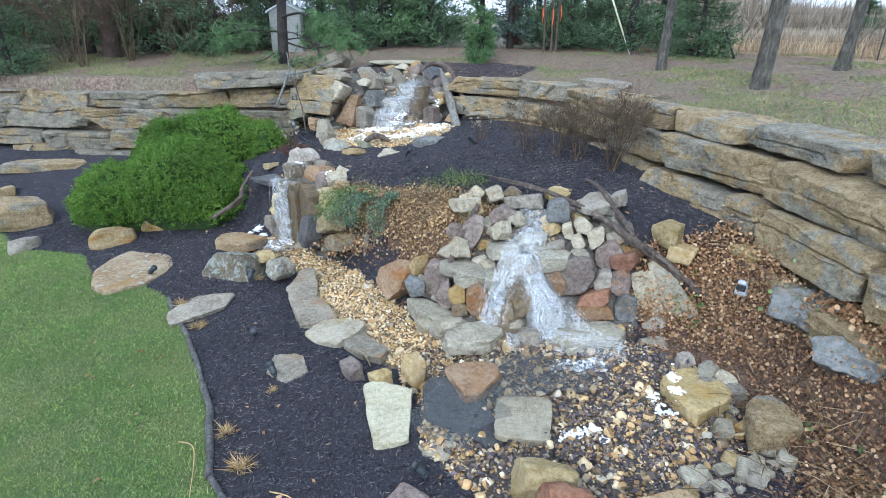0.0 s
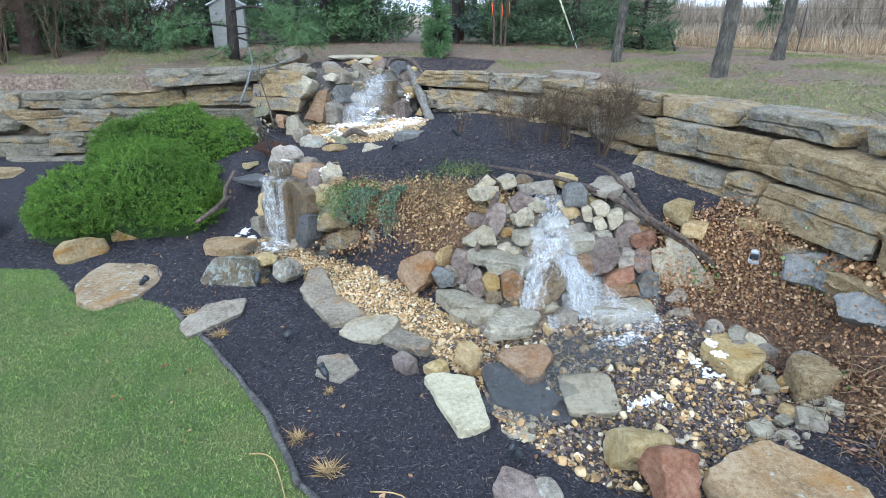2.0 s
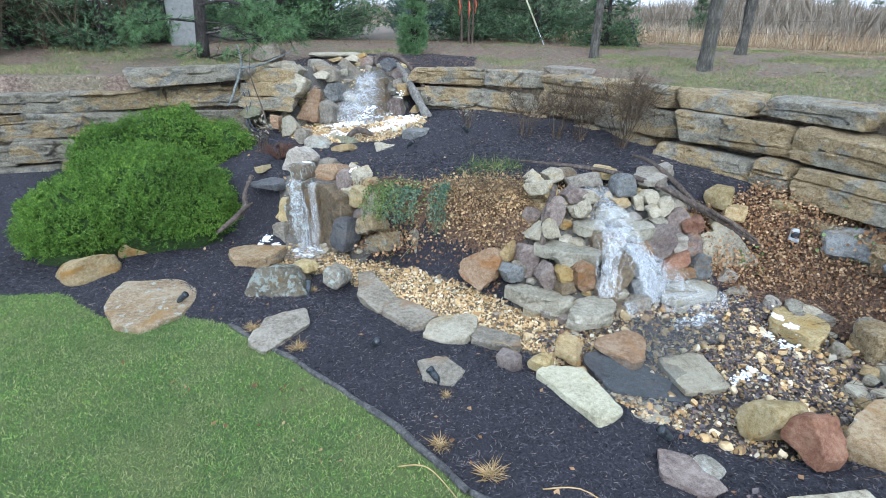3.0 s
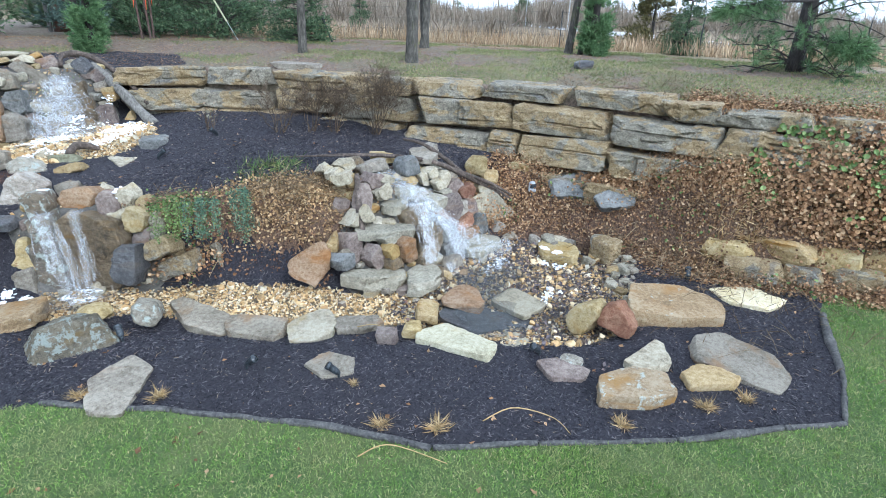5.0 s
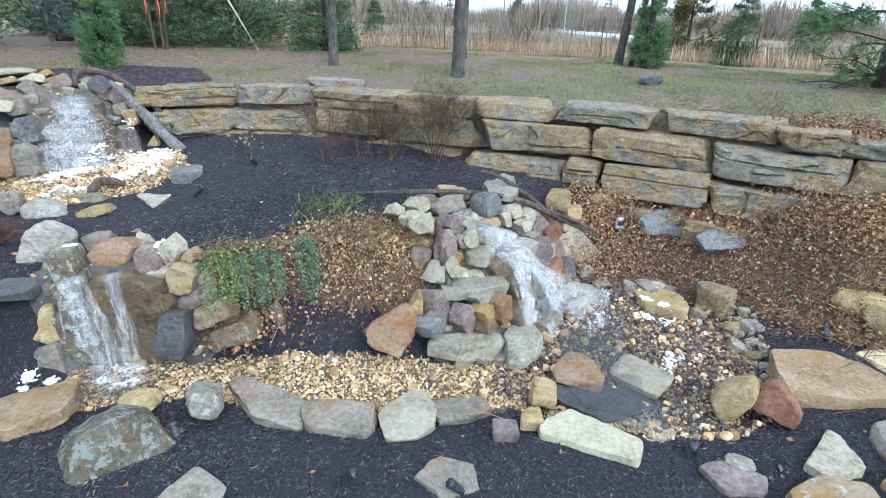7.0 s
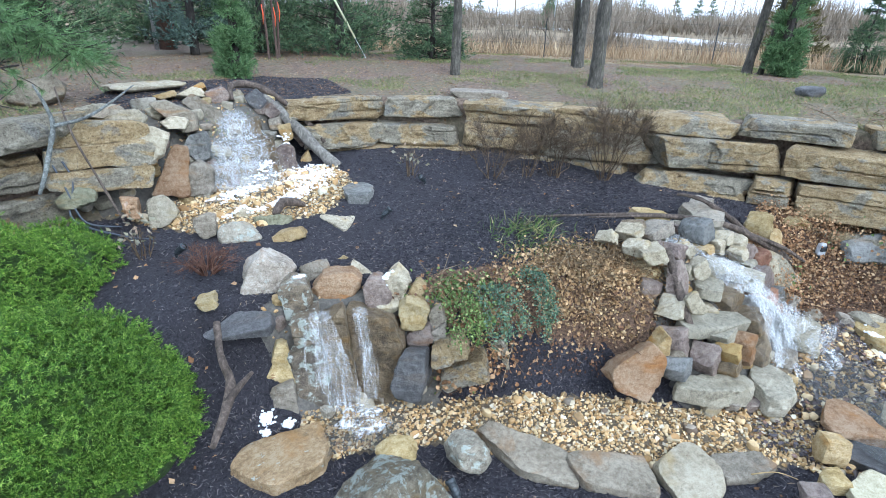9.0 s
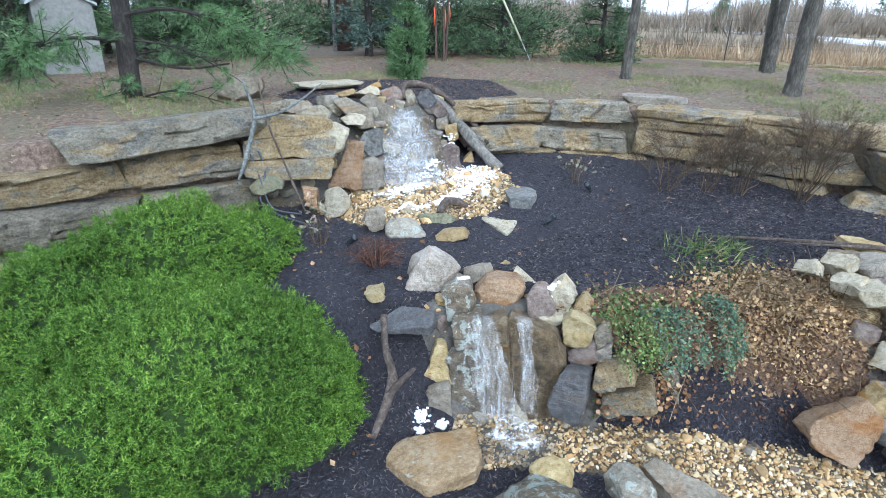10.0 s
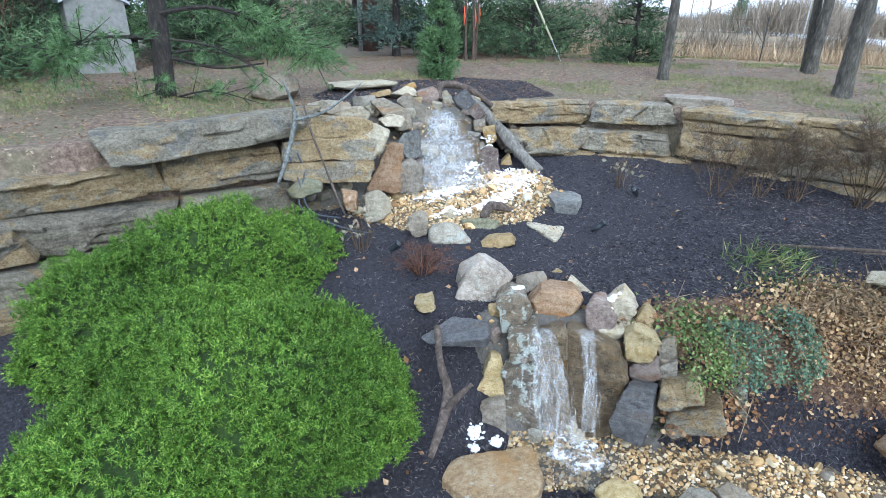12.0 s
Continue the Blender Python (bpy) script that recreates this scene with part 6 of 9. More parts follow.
M_WETLEAF = leafy("wet_dark_leaves", ((0.0, (0.035, 0.03, 0.038)), (0.5, (0.085, 0.072, 0.085)), (0.85, (0.15, 0.125, 0.14)), (1.0, (0.22, 0.12, 0.08))), 0.4)
leaf_cover("wet_leaves", -0.6, 2.8, 2.4, 5.0, 600, lambda x, y: (inside(STREAM, x, y) & (x > -0.35)) | (zone(x, y) == 1) & (x > 0.0) & (y < 3.4) & (ripple(x * 3, y * 3) > 0.15), M_WETLEAF, "dark wet leaves lying among the pool pebbles", 57, 0.03, 0.075, 0.05)
M_OLDLEAF = leafy("rotting_leaves", ((0.0, (0.045, 0.026, 0.022)), (0.5, (0.12, 0.065, 0.045)), (0.85, (0.22, 0.125, 0.075)), (1.0, (0.36, 0.25, 0.16))), 0.6)
leaf_cover("bank_leaves", -1.9, 0.5, 5.9, 8.0, 1100, lambda x, y: (side(BANK, x, y)[0] > 0.05) & (side(BANK, x, y)[0] < 0.8 + 0.3 * ripple(x * 3, y * 3)), M_OLDLEAF, "brown dead leaves lying on the planted bank", 58, 0.02, 0.05, 0.04)
leaf_cover("leaf_litter", 1.9, 3.6, 2.4, 5.8, 1300, lambda x, y: (side(BANK, x, y)[0] > -0.6) & ~inside(STREAM, x, y) & (side(WALL, x, y)[0] < -0.2) & (y > 2.6), M_OLDLEAF, "dark red-brown rotting leaves on the lower slope", 59, 0.02, 0.05, 0.03)
leaf_cover("bed_leaves", -4.5, 3.0, 1.0, 11.0, 5, lambda x, y: side(LAWN_EDGE, x, y)[0] > -1.0, M_DEADLEAF, "a few fallen leaves on lawn and mulch", 54, 0.04, 0.08, 0.02)

# ivy hanging on the wall itself
rg = np.random.RandomState(56)
for nm, cnt, mat, lab, lo, hi in (("hanging_dead_ivy", 17000, M_DEADLEAF, "dead brown ivy hanging over the wall blocks", 0.035, 0.07), ("hanging_ivy", 2600, M_IVY, "green ivy leaves hanging over the wall", 0.05, 0.09)):
    sts = 39.3 + 7.5 * rg.rand(cnt)
    zz = 0.70 + rg.rand(cnt) * (0.30 + 0.25 * np.clip((sts - 39.5) / 1.5, 0, 1) + 0.85 * smooth((sts - 41.0 + 0.25 * rg.normal(size=cnt)) / 1.9))
    if nm == "hanging_ivy":
        sts, zz = 41.3 + 4.8 * rg.rand(cnt), 0.95 + 1.05 * rg.rand(cnt)
    P = np.array([along(WALL, s_) for s_ in sts])
    nx_, ny_ = np.sin(P[:, 2]), -np.cos(P[:, 2])
    o = 0.36 - 0.26 * np.clip(zz - 0.9, 0, 1.2) + 0.20 * smooth((sts - 40.6) / 1.2) * smooth((1.9 - zz) / 0.4) + rg.normal(size=cnt) * 0.07
    pp = np.stack([P[:, 0] + nx_ * o, P[:, 1] + ny_ * o, zz], 1)
    pp[:, 2] = np.maximum(zz, land(pp[:, 0], pp[:, 1]) + 0.02)
    keep = (ripple(sts * 1.7, zz * 2.2) + 0.35 * rg.normal(size=cnt)) > -0.35
    if nm == "hanging_ivy":
        keep = ripple(sts * 2.3 + 1.0, zz * 3.1) + 0.10 * rg.normal(size=cnt) > 0.24 - 0.26 * smooth((zz - 1.3) / 0.3)
    pp, nx_, ny_ = pp[keep], nx_[keep], ny_[keep]
    cnt = len(pp)
    g = Geo()
    g.scatter(LOBE_V, LOBE_F, turns(np.stack([nx_, ny_, np.full(cnt, 0.5)], 1) + rg.normal(size=(cnt, 3)) * 0.45, rg, rg.uniform(lo, hi, cnt)), pp)
    stuff(nm, g, mat, lab, "ivy")

# thin winter grass above the wall
M_THIN = leafy("thin_winter_grass", ((0.0, (0.10, 0.15, 0.05)), (0.45, (0.18, 0.235, 0.09)), (0.7, (0.27, 0.27, 0.13)), (1.0, (0.38, 0.32, 0.22))), 0.7)
rg = np.random.RandomState(55)
p = spread(rg, -11, 11, -2, 16, 1100, lambda x, y: (side(WALL, x, y)[0] > 0.45) & (ripple(x * 0.9 + 1, y * 0.9) + 0.3 * (x > 3.9) + 0.1 * (x < -4) > -0.12 + 0.2 * (side(WALL, x, y)[0] > 3.5) + 0.28 * smooth((y - 7.5) / 2.5) * (x > -3.0) + 0.3 * rg.rand(len(x))) & ~inside(UPPER_MULCH, x, y) & (side(WALL, x, y)[0] < 8))
n = len(p)
m = turns(rg.normal(size=(n, 3)) * (0.8, 0.8, 0.1) + (0, 0, 0.8), rg, np.ones(n))
m[:, :, :2] *= rg.uniform(0.005, 0.011, n)[:, None, None]
m[:, :, 2] *= rg.uniform(0.03, 0.08, n)[:, None]
g = Geo()
g.scatter(KITE_V, KITE_F, m, p)
stuff("thin_grass", g, M_THIN, "thin pale winter grass above the retaining wall", "grass")

# ---- water ----
def water_material(name, white, low, high, streak, thin, full, along=0.12):
    """Aerated water: white streaks drawn out along the fall, clear between them."""
    m, nt, b = nodes_of(name)
    tc = nt.nodes.new("ShaderNodeTexCoord")
    n = noise_tex(nt, stretch(nt, tc.outputs["Object"], streak, streak, streak * along), 1.0, 3.0, 0.55)
    wide = noise_tex(nt, stretch(nt, tc.outputs["Object"], streak * 0.3, streak * 0.3, streak * 0.06), 1.0, 2.0, 0.5)
    f = mathn(nt, "ADD", mathn(nt, "MULTIPLY", n, 0.6), mathn(nt, "MULTIPLY", wide, 0.4))
    a = smooth_range(nt, f, low, high)
    b.inputs["Base Color"].default_value = (*white, 1)
    b.inputs["Roughness"].default_value = 0.35
    b.inputs["IOR"].default_value = 1.33
    nt.links.new(mathn(nt, "ADD", mathn(nt, "MULTIPLY", a, full - thin), thin), b.inputs["Alpha"])
    bump(nt, b, f, 0.25, 0.02)
    return m


M_FALL = water_material("falling_water", (0.80, 0.83, 0.85), 0.38, 0.70, 30.0, 0.08, 0.31)
M_SHEET = water_material("thin_water_sheet", (0.80, 0.83, 0.85), 0.40, 0.70, 40.0, 0.06, 0.38)
M_SPRAY = water_material("white_spray", (0.90, 0.92, 0.94), 0.35, 0.6, 40.0, 0.15, 0.55, 1.0)
M_FOAM = water_material("foam", (0.90, 0.92, 0.94), 0.44, 0.66, 26.0, 0.05, 0.80, 1.0)
m, nt, b = nodes_of("still_water")
b.inputs["Base Color"].default_value = (0.10, 0.11, 0.11, 1)
b.inputs["Roughness"].default_value = 0.06
b.inputs["IOR"].default_value = 1.33
b.inputs["Alpha"].default_value = 0.30
tc = nt.nodes.new("ShaderNodeTexCoord")
bump(nt, b, noise_tex(nt, tc.outputs["Object"], 28.0, 3.0), 0.5, 0.02)
M_POOL = m


def glide(pts, s):
    """A place on a smooth line through pts, s from 0 to 1."""
    pts = np.asarray(pts, float)
    k = s * (len(pts) - 1)
    i = np.clip(np.floor(k).astype(int), 0, len(pts) - 2)
    u = (k - i)[:, None]
    p0, p1, p2, p3 = pts[np.maximum(i - 1, 0)], pts[i], pts[i + 1], pts[np.minimum(i + 2, len(pts) - 1)]
    return 0.5 * ((2 * p1) + (p2 - p0) * u + (2 * p0 - 5 * p1 + 4 * p2 - p3) * u ** 2 + (3 * p1 - p0 - 3 * p2 + p3) * u ** 3)


def water_run(parent, path, wide, strands, seed, thick=0.012, across=None, name="water_stream"):
    """A bundle of thin strands of falling water; wide: widths along the path."""
    rng = np.random.RandomState(seed)
    g = Geo()
    for _ in range(strands):
        ln = rng.uniform(0.06, 0.3) if rng.rand() < 0.8 else rng.uniform(0.4, 0.8)
        a0 = rng.uniform(0, 1 - ln)
        s = np.linspace(a0, a0 + ln, 10)
        c = glide(path, s)
        w = np.interp(s, np.linspace(0, 1, len(wide)), wide)
        t = np.gradient(c, axis=0)
        sd = np.cross(t, (0, 0, 1.0)) if across is None else np.tile(np.array(across, float), (len(s), 1))
        sd /= np.linalg.norm(sd, axis=1)[:, None] + 1e-6
        out = np.cross(sd, t)
        out /= np.linalg.norm(out, axis=1)[:, None] + 1e-6
        o = np.clip(rng.normal() * 0.34, -0.7, 0.7) + 0.09 * np.sin(s * rng.uniform(10, 40) + rng.uniform(0, 6))
        c = c + sd * (w * o)[:, None] + out * (rng.uniform(-0.01, 0.05) + 0.012 * np.sin(s * rng.uniform(8, 20) + rng.uniform(0, 6)))[:, None]
        h = thick * (0.3 + rng.rand() ** 2 * 1.7) * np.sin(np.linspace(0.12, 3.0, 10))
        ring = np.stack([c - sd * h[:, None], c + out * (h * 0.5)[:, None], c + sd * h[:, None]], 1).reshape(-1, 3)
        f = [(i * 3 + j, i * 3 + j + 1, i * 3 + j + 4, i * 3 + j + 3) for i in range(len(s) - 1) for j in range(2)]
        g.add(ring, f)
    tagged(part(name, g.mesh(name, True), M_FALL, parent), kind="stuff")
    # a thin broken sheet under the strands
    rows, cols = 30, 12
    s = np.linspace(0, 1, rows)
    c = glide(path, s)
    t = np.gradient(c, axis=0)
    w = np.interp(s, np.linspace(0, 1, len(wide)), wide)
    sd = np.cross(t, (0, 0, 1.0)) if across is None else np.tile(np.array(across, float), (rows, 1))
    sd /= np.linalg.norm(sd, axis=1)[:, None] + 1e-6
    o = np.linspace(-0.5, 0.5, cols)
    v = (c[:, None, :] + sd[:, None, :] * (w[:, None] * o[None, :] * 0.95)[:, :, None]).reshape(-1, 3)
    v += rng.normal(size=v.shape) * 0.006 + (0, 0, 0.004)
    g = Geo()
    g.add(v, [(i * cols + j, i * cols + j + 1, (i + 1) * cols + j + 1, (i + 1) * cols + j) for i in range(rows - 1) for j in range(cols - 1)])
    part("water_sheet", g.mesh("water_sheet", True), M_SHEET, parent)
    # broken white water: flecks carried along the fall
    n = strands * 2
    s = rng.rand(n) ** 0.85
    c = glide(path, s)
    t = glide(path, np.clip(s + 0.03, 0, 1)) - glide(path, np.clip(s - 0.03, 0, 1))
    w = np.interp(s, np.linspace(0, 1, len(wide)), wide)
    sd = np.cross(t, (0, 0, 1.0)) if across is None else np.tile(np.array(across, float), (n, 1))
    sd /= np.linalg.norm(sd, axis=1)[:, None] + 1e-6
    clump = np.sin(s * 23 + rng.uniform(0, 6)) * 0.15
    c = c + sd * (w * (np.clip(rng.normal(size=n) * 0.3, -0.75, 0.75) + clump))[:, None] + rng.normal(size=(n, 3)) * 0.018 + (0, 0, 0.015)
    m = turns(t + rng.normal(size=(n, 3)) * 0.02, rng, np.ones(n))
    m[:, :, :2] *= (thick * rng.uniform(0.3, 1.0, n))[:, None, None]
    m[:, :, 2] *= (0.012 + 0.045 * rng.rand(n) ** 2)[:, None]
    g = Geo()
    g.scatter(np.array([(1, 0, 0), (-0.5, 0.8, 0.1), (-0.5, -0.8, 0), (0.1, 0, 1.0), (0, 0.1, -0.7)]), [(0, 1, 3), (1, 2, 3), (2, 0, 3), (1, 0, 4), (2, 1, 4), (0, 2, 4)], m, c)
    return tagged(part("spray", g.mesh("spray", True), M_SPRAY, parent), kind="stuff")


def foam_patch(parent, x, y, z, rx, ry, seed, name="foam", material=None, tall=0.05):
    rng = np.random.RandomState(seed)
    n, rings = 26, 9
    v, f = [(x, y, z + tall)], []
    th = np.arange(n) * 2 * math.pi / n
    edge = 1 + 0.22 * np.sin(2 * th + rng.uniform(0, 6)) + 0.16 * np.sin(5 * th + rng.uniform(0, 6)) + 0.1 * np.sin(9 * th + rng.uniform(0, 6))
    for k in range(1, rings + 1):
        r = k / rings
        for j in range(n):
            px, py = x + rx * r * edge[j] * math.cos(th[j]), y + ry * r * edge[j] * math.sin(th[j])
            v.append((px, py, z + tall * (1 - r ** 2) * rng.uniform(0.5, 1.3)))
    for j in range(n):
        f.append((0, 1 + j, 1 + (j + 1) % n))
    for k in range(rings - 1):
        for j in range(n):
            a, b_ = 1 + k * n + j, 1 + k * n + (j + 1) % n
            f.append((a, a + n, b_ + n, b_))
    g = Geo()
    g.add(v, f)
    return part(name, g.mesh(name, True), material or M_FOAM, parent)


lower_fall = thing("lower_waterfall", 0, 0, 0, 0, "white water tumbling down the lower stone cascade", "waterfall")
water_run(lower_fall, [(1.10, 6.35, 1.09), (1.07, 6.10, 1.03), (1.03, 5.93, 0.97)], (0.34, 0.34, 0.32), 26, 1, 0.007)
water_run(lower_fall, [(1.03, 5.93, 0.99), (0.98, 5.70, 0.99), (0.87, 5.58, 0.92), (0.81, 5.40, 0.88)], (0.26, 0.32, 0.42, 0.46), 70, 2, 0.006)
water_run(lower_fall, [(0.80, 5.42, 0.91), (0.68, 5.24, 0.78), (0.56, 5.10, 0.60), (0.50, 5.00, 0.44), (0.47, 4.96, 0.31)], (0.34, 0.28, 0.20, 0.20, 0.22), 110, 3, 0.006, (0.98, -0.2, 0))
water_run(lower_fall, [(0.86, 5.42, 0.91), (0.92, 5.22, 0.76), (0.97, 5.08, 0.61), (1.03, 4.98, 0.40), (1.07, 4.88, 0.18)], (0.34, 0.30, 0.20, 0.22, 0.30), 120, 4, 0.006, (0.98, -0.2, 0))
water_run(lower_fall, [(1.00, 5.10, 0.70), (1.13, 5.00, 0.58), (1.25, 4.95, 0.43), (1.42, 4.86, 0.29)], (0.16, 0.26, 0.36, 0.46), 75, 5, 0.006, (0.9, -0.4, 0))
water_run(lower_fall, [(1.43, 4.78, 0.31), (1.41, 4.69, 0.30), (1.42, 4.67, 0.22), (1.43, 4.66, 0.12)], (0.70, 0.76, 0.78, 0.80), 70, 6, 0.004, (0.98, -0.22, 0))
water_run(lower_fall, [(0.70, 4.86, 0.26), (0.72, 4.80, 0.16), (0.74, 4.78, -0.02)], (0.12, 0.14, 0.16), 18, 7, 0.004, (0.98, -0.22, 0))
foam_patch(lower_fall, 1.40, 4.58, 0.08, 0.40, 0.10, 6)
foam_patch(lower_fall, 0.95, 4.45, 0.10, 0.75, 0.32, 8, "pool_water", M_POOL, 0.015)
foam_patch(lower_fall, 0.16, 3.92, 0.095, 0.40, 0.42, 9, "pool_water", M_POOL, 0.015)
middle_fall = thing("middle_waterfall", 0, 0, 0, 0, "two thin streams of water falling over dark rock", "waterfall")
water_run(middle_fall, [(-2.38, 8.25, 0.91), (-2.52, 8.08, 0.98), (-2.51, 8.02, 0.78), (-2.49, 7.96, 0.48), (-2.44, 7.92, 0.23), (-2.39, 7.86, 0.06)], (0.16, 0.18, 0.24, 0.30, 0.34, 0.36), 48, 11, 0.005, (0.80, -0.60, 0))
water_run(middle_fall, [(-2.16, 8.00, 0.95), (-2.29, 7.84, 1.01), (-2.32, 7.78, 0.89), (-2.32, 7.72, 0.56), (-2.34, 7.68, 0.24)], (0.12, 0.13, 0.11, 0.11, 0.13), 20, 12, 0.005, (0.80, -0.60, 0))
foam_patch(middle_fall, -2.46, 7.66, 0.10, 0.24, 0.18, 13)
foam_patch(middle_fall, -2.55, 7.58, 0.10, 0.34, 0.24, 14, "pool_water", M_POOL, 0.015)
upper_fall = thing("upper_waterfall", 0, 0, 0, 0, "broad white waterfall over the upper stone steps", "waterfall")
water_run(upper_fall, [(-0.57, 12.25, 2.01), (-0.74, 11.92, 1.91), (-0.76, 11.80, 1.71), (-0.75, 11.78, 1.64)], (0.30, 0.42, 0.52, 0.56), 130, 15, 0.008, (0.83, -0.56, 0))
water_run(upper_fall, [(-0.80, 11.72, 1.69), (-0.95, 11.50, 1.66), (-0.98, 11.44, 1.53), (-1.00, 11.40, 1.41)], (0.58, 0.70, 0.78, 0.80), 170, 16, 0.008, (0.83, -0.56, 0))
water_run(upper_fall, [(-1.02, 11.36, 1.46), (-1.10, 11.24, 1.40), (-1.13, 11.18, 1.25), (-1.16, 11.12, 1.09)], (0.80, 0.84, 0.86, 0.90), 230, 18, 0.008, (0.83, -0.56, 0))
foam_patch(upper_fall, -1.15, 11.10, 1.14, 0.52, 0.16, 17)

# ---- snow ----
m, nt, b = nodes_of("snow")
tc = nt.nodes.new("ShaderNodeTexCoord")
sn = noise_tex(nt, tc.outputs["Object"], 55.0, 4.0)
r = ramp(nt, ((0.35, (0.72, 0.75, 0.80)), (0.65, (0.88, 0.90, 0.93))))
nt.links.new(sn, r.inputs[0])
nt.links.new(r.outputs[0], b.inputs["Base Color"])
b.inputs["Roughness"].default_value = 0.7
bump(nt, b, sn, 0.5, 0.01)
M_SNOW = m


bpy.context.view_layer.update()
DEPS = bpy.context.evaluated_depsgraph_get()
LUMPS = [rock_shape((1, 0.9, 0.45), 960 + i, 1.5, 3, 0.05, 0, (3, 3, 2), 0.3) for i in range(3)]


def snow(x, y, rx, ry, seed, label="small patch of melting white snow on pebbles"):
    """Grainy lumps of old snow lying on whatever is below."""
    rng = np.random.RandomState(seed)
    n = int(24 + 3200 * rx * ry)
    r, a = rng.rand(n) ** 0.6, rng.uniform(0, 6.28, n)
    edge = 1 + 0.3 * np.sin(2 * a + seed) + 0.2 * np.sin(5 * a + 2 * seed)
    px, py = x + rx * r * edge * np.cos(a), y + ry * r * edge * np.sin(a)
    size = rng.uniform(0.02, 0.06, n) * (1.15 - 0.5 * r)
    zs = []
    for u, v in zip(px, py):
        ok, loc = scene.ray_cast(DEPS, (u, v, 4.5), (0, 0, -1))[:2]
        zs.append(loc[2] if ok else height(u, v))
    mid = float(np.median(zs))
    offs = np.stack([px - x, py - y, np.clip(np.array(zs) - mid, -0.12, 0.12) + size * 0.12], 1)
    g = Geo()
    m = turns(rng.normal(size=(n, 3)) * 0.2 + (0, 0, 1), rng, size)
    for i, (v, f) in enumerate(LUMPS):
        g.scatter(v, f, m[i::3], offs[i::3])
    ob = part("snow_patch", g.mesh("snow_patch", True), M_SNOW)
    ob.matrix_world = pose(x, y, mid)
    tagged(ob, label, "snow", "melting snow patches", "stuff")



for i, (x, y, rx, ry) in enumerate(((1.98, 3.92, 0.10, 0.07), (2.08, 4.02, 0.07, 0.05), (1.92, 4.12, 0.05, 0.04), (1.10, 3.66, 0.11, 0.06), (1.26, 3.72, 0.07, 0.05), (1.34, 3.60, 0.04, 0.03),
                                    (-2.98, 8.30, 0.09, 0.06), (-2.86, 8.16, 0.06, 0.04), (-3.06, 8.20, 0.04, 0.04),
                                    (-0.36, 10.98, 0.22, 0.15), (-0.12, 11.08, 0.18, 0.15), (-0.08, 10.84, 0.13, 0.12), (-0.34, 10.74, 0.22, 0.10), (-0.60, 10.60, 0.20, 0.09), (-0.42, 10.50, 0.12, 0.06), (-0.84, 10.50, 0.18, 0.08), (-1.08, 10.52, 0.16, 0.07), (-1.34, 10.50, 0.17, 0.06), (-1.62, 10.58, 0.14, 0.05), (-1.45, 11.02, 0.20, 0.07), (-1.10, 11.06, 0.2, 0.06), (-0.8, 11.10, 0.16, 0.06))):
    snow(x, y, rx * (1.35 if y > 10 else 1.1), ry * (1.35 if y > 10 else 1.1), 60 + i)
for i, (x, y, rx, ry) in enumerate(((2.13, 4.27, 0.09, 0.07), (-0.17, 11.72, 0.09, 0.08), (-0.12, 11.60, 0.07, 0.06), (-2.30, 8.62, 0.05, 0.04), (-1.72, 8.05, 0.04, 0.05))):
    snow(x, y, rx, ry, 80 + i, "small patch of melting snow lying on stone")

# ---- driftwood ----
def wood_material(name, dark, mid, light, tall=1.0, moss=None):
    m, nt, b = nodes_of(name)
    vec, rnd = own_coords(nt)
    n = noise_tex(nt, stretch(nt, vec, 1, 1, tall), 26.0, 6.0, 0.75, 0.4)
    big = noise_tex(nt, vec, 5.0, 3.0)
    r = ramp(nt, ((0.34, dark), (0.5, mid), (0.66, light)))
    nt.links.new(mathn(nt, "ADD", mathn(nt, "MULTIPLY", n, 0.7), mathn(nt, "MULTIPLY", big, 0.3)), r.inputs[0])
    col = r.outputs[0]
    if moss:
        grown = smooth_range(nt, noise_tex(nt, stretch(nt, vec, 1, 1, 0.3), 6.0, 6.0, 0.75), 0.54, 0.68)
        col = mixc(nt, mathn(nt, "MULTIPLY", grown, 0.7), col, moss)
    nt.links.new(col, b.inputs["Base Color"])
    b.inputs["Roughness"].default_value = 0.85
    bump(nt, b, n, 1.0, 0.04)
    return m


M_DRIFT = wood_material("weathered_driftwood", (0.03, 0.022, 0.018), (0.10, 0.076, 0.06), (0.24, 0.185, 0.148), 0.6)
M_BARKLOG = wood_material("grey_barked_log", (0.06, 0.055, 0.05), (0.20, 0.185, 0.16), (0.36, 0.34, 0.30), 0.4)
M_BIRCH = wood_material("lichened_branch", (0.05, 0.05, 0.045), (0.17, 0.18, 0.17), (0.40, 0.43, 0.41))
M_BARK = wood_material("dark_bark", (0.008, 0.007, 0.006), (0.03, 0.025, 0.021), (0.08, 0.066, 0.056), 0.3)
M_BARKG = wood_material("grey_bark", (0.016, 0.014, 0.012), (0.075, 0.068, 0.056), (0.19, 0.175, 0.145), 0.22, (0.10, 0.105, 0.03))


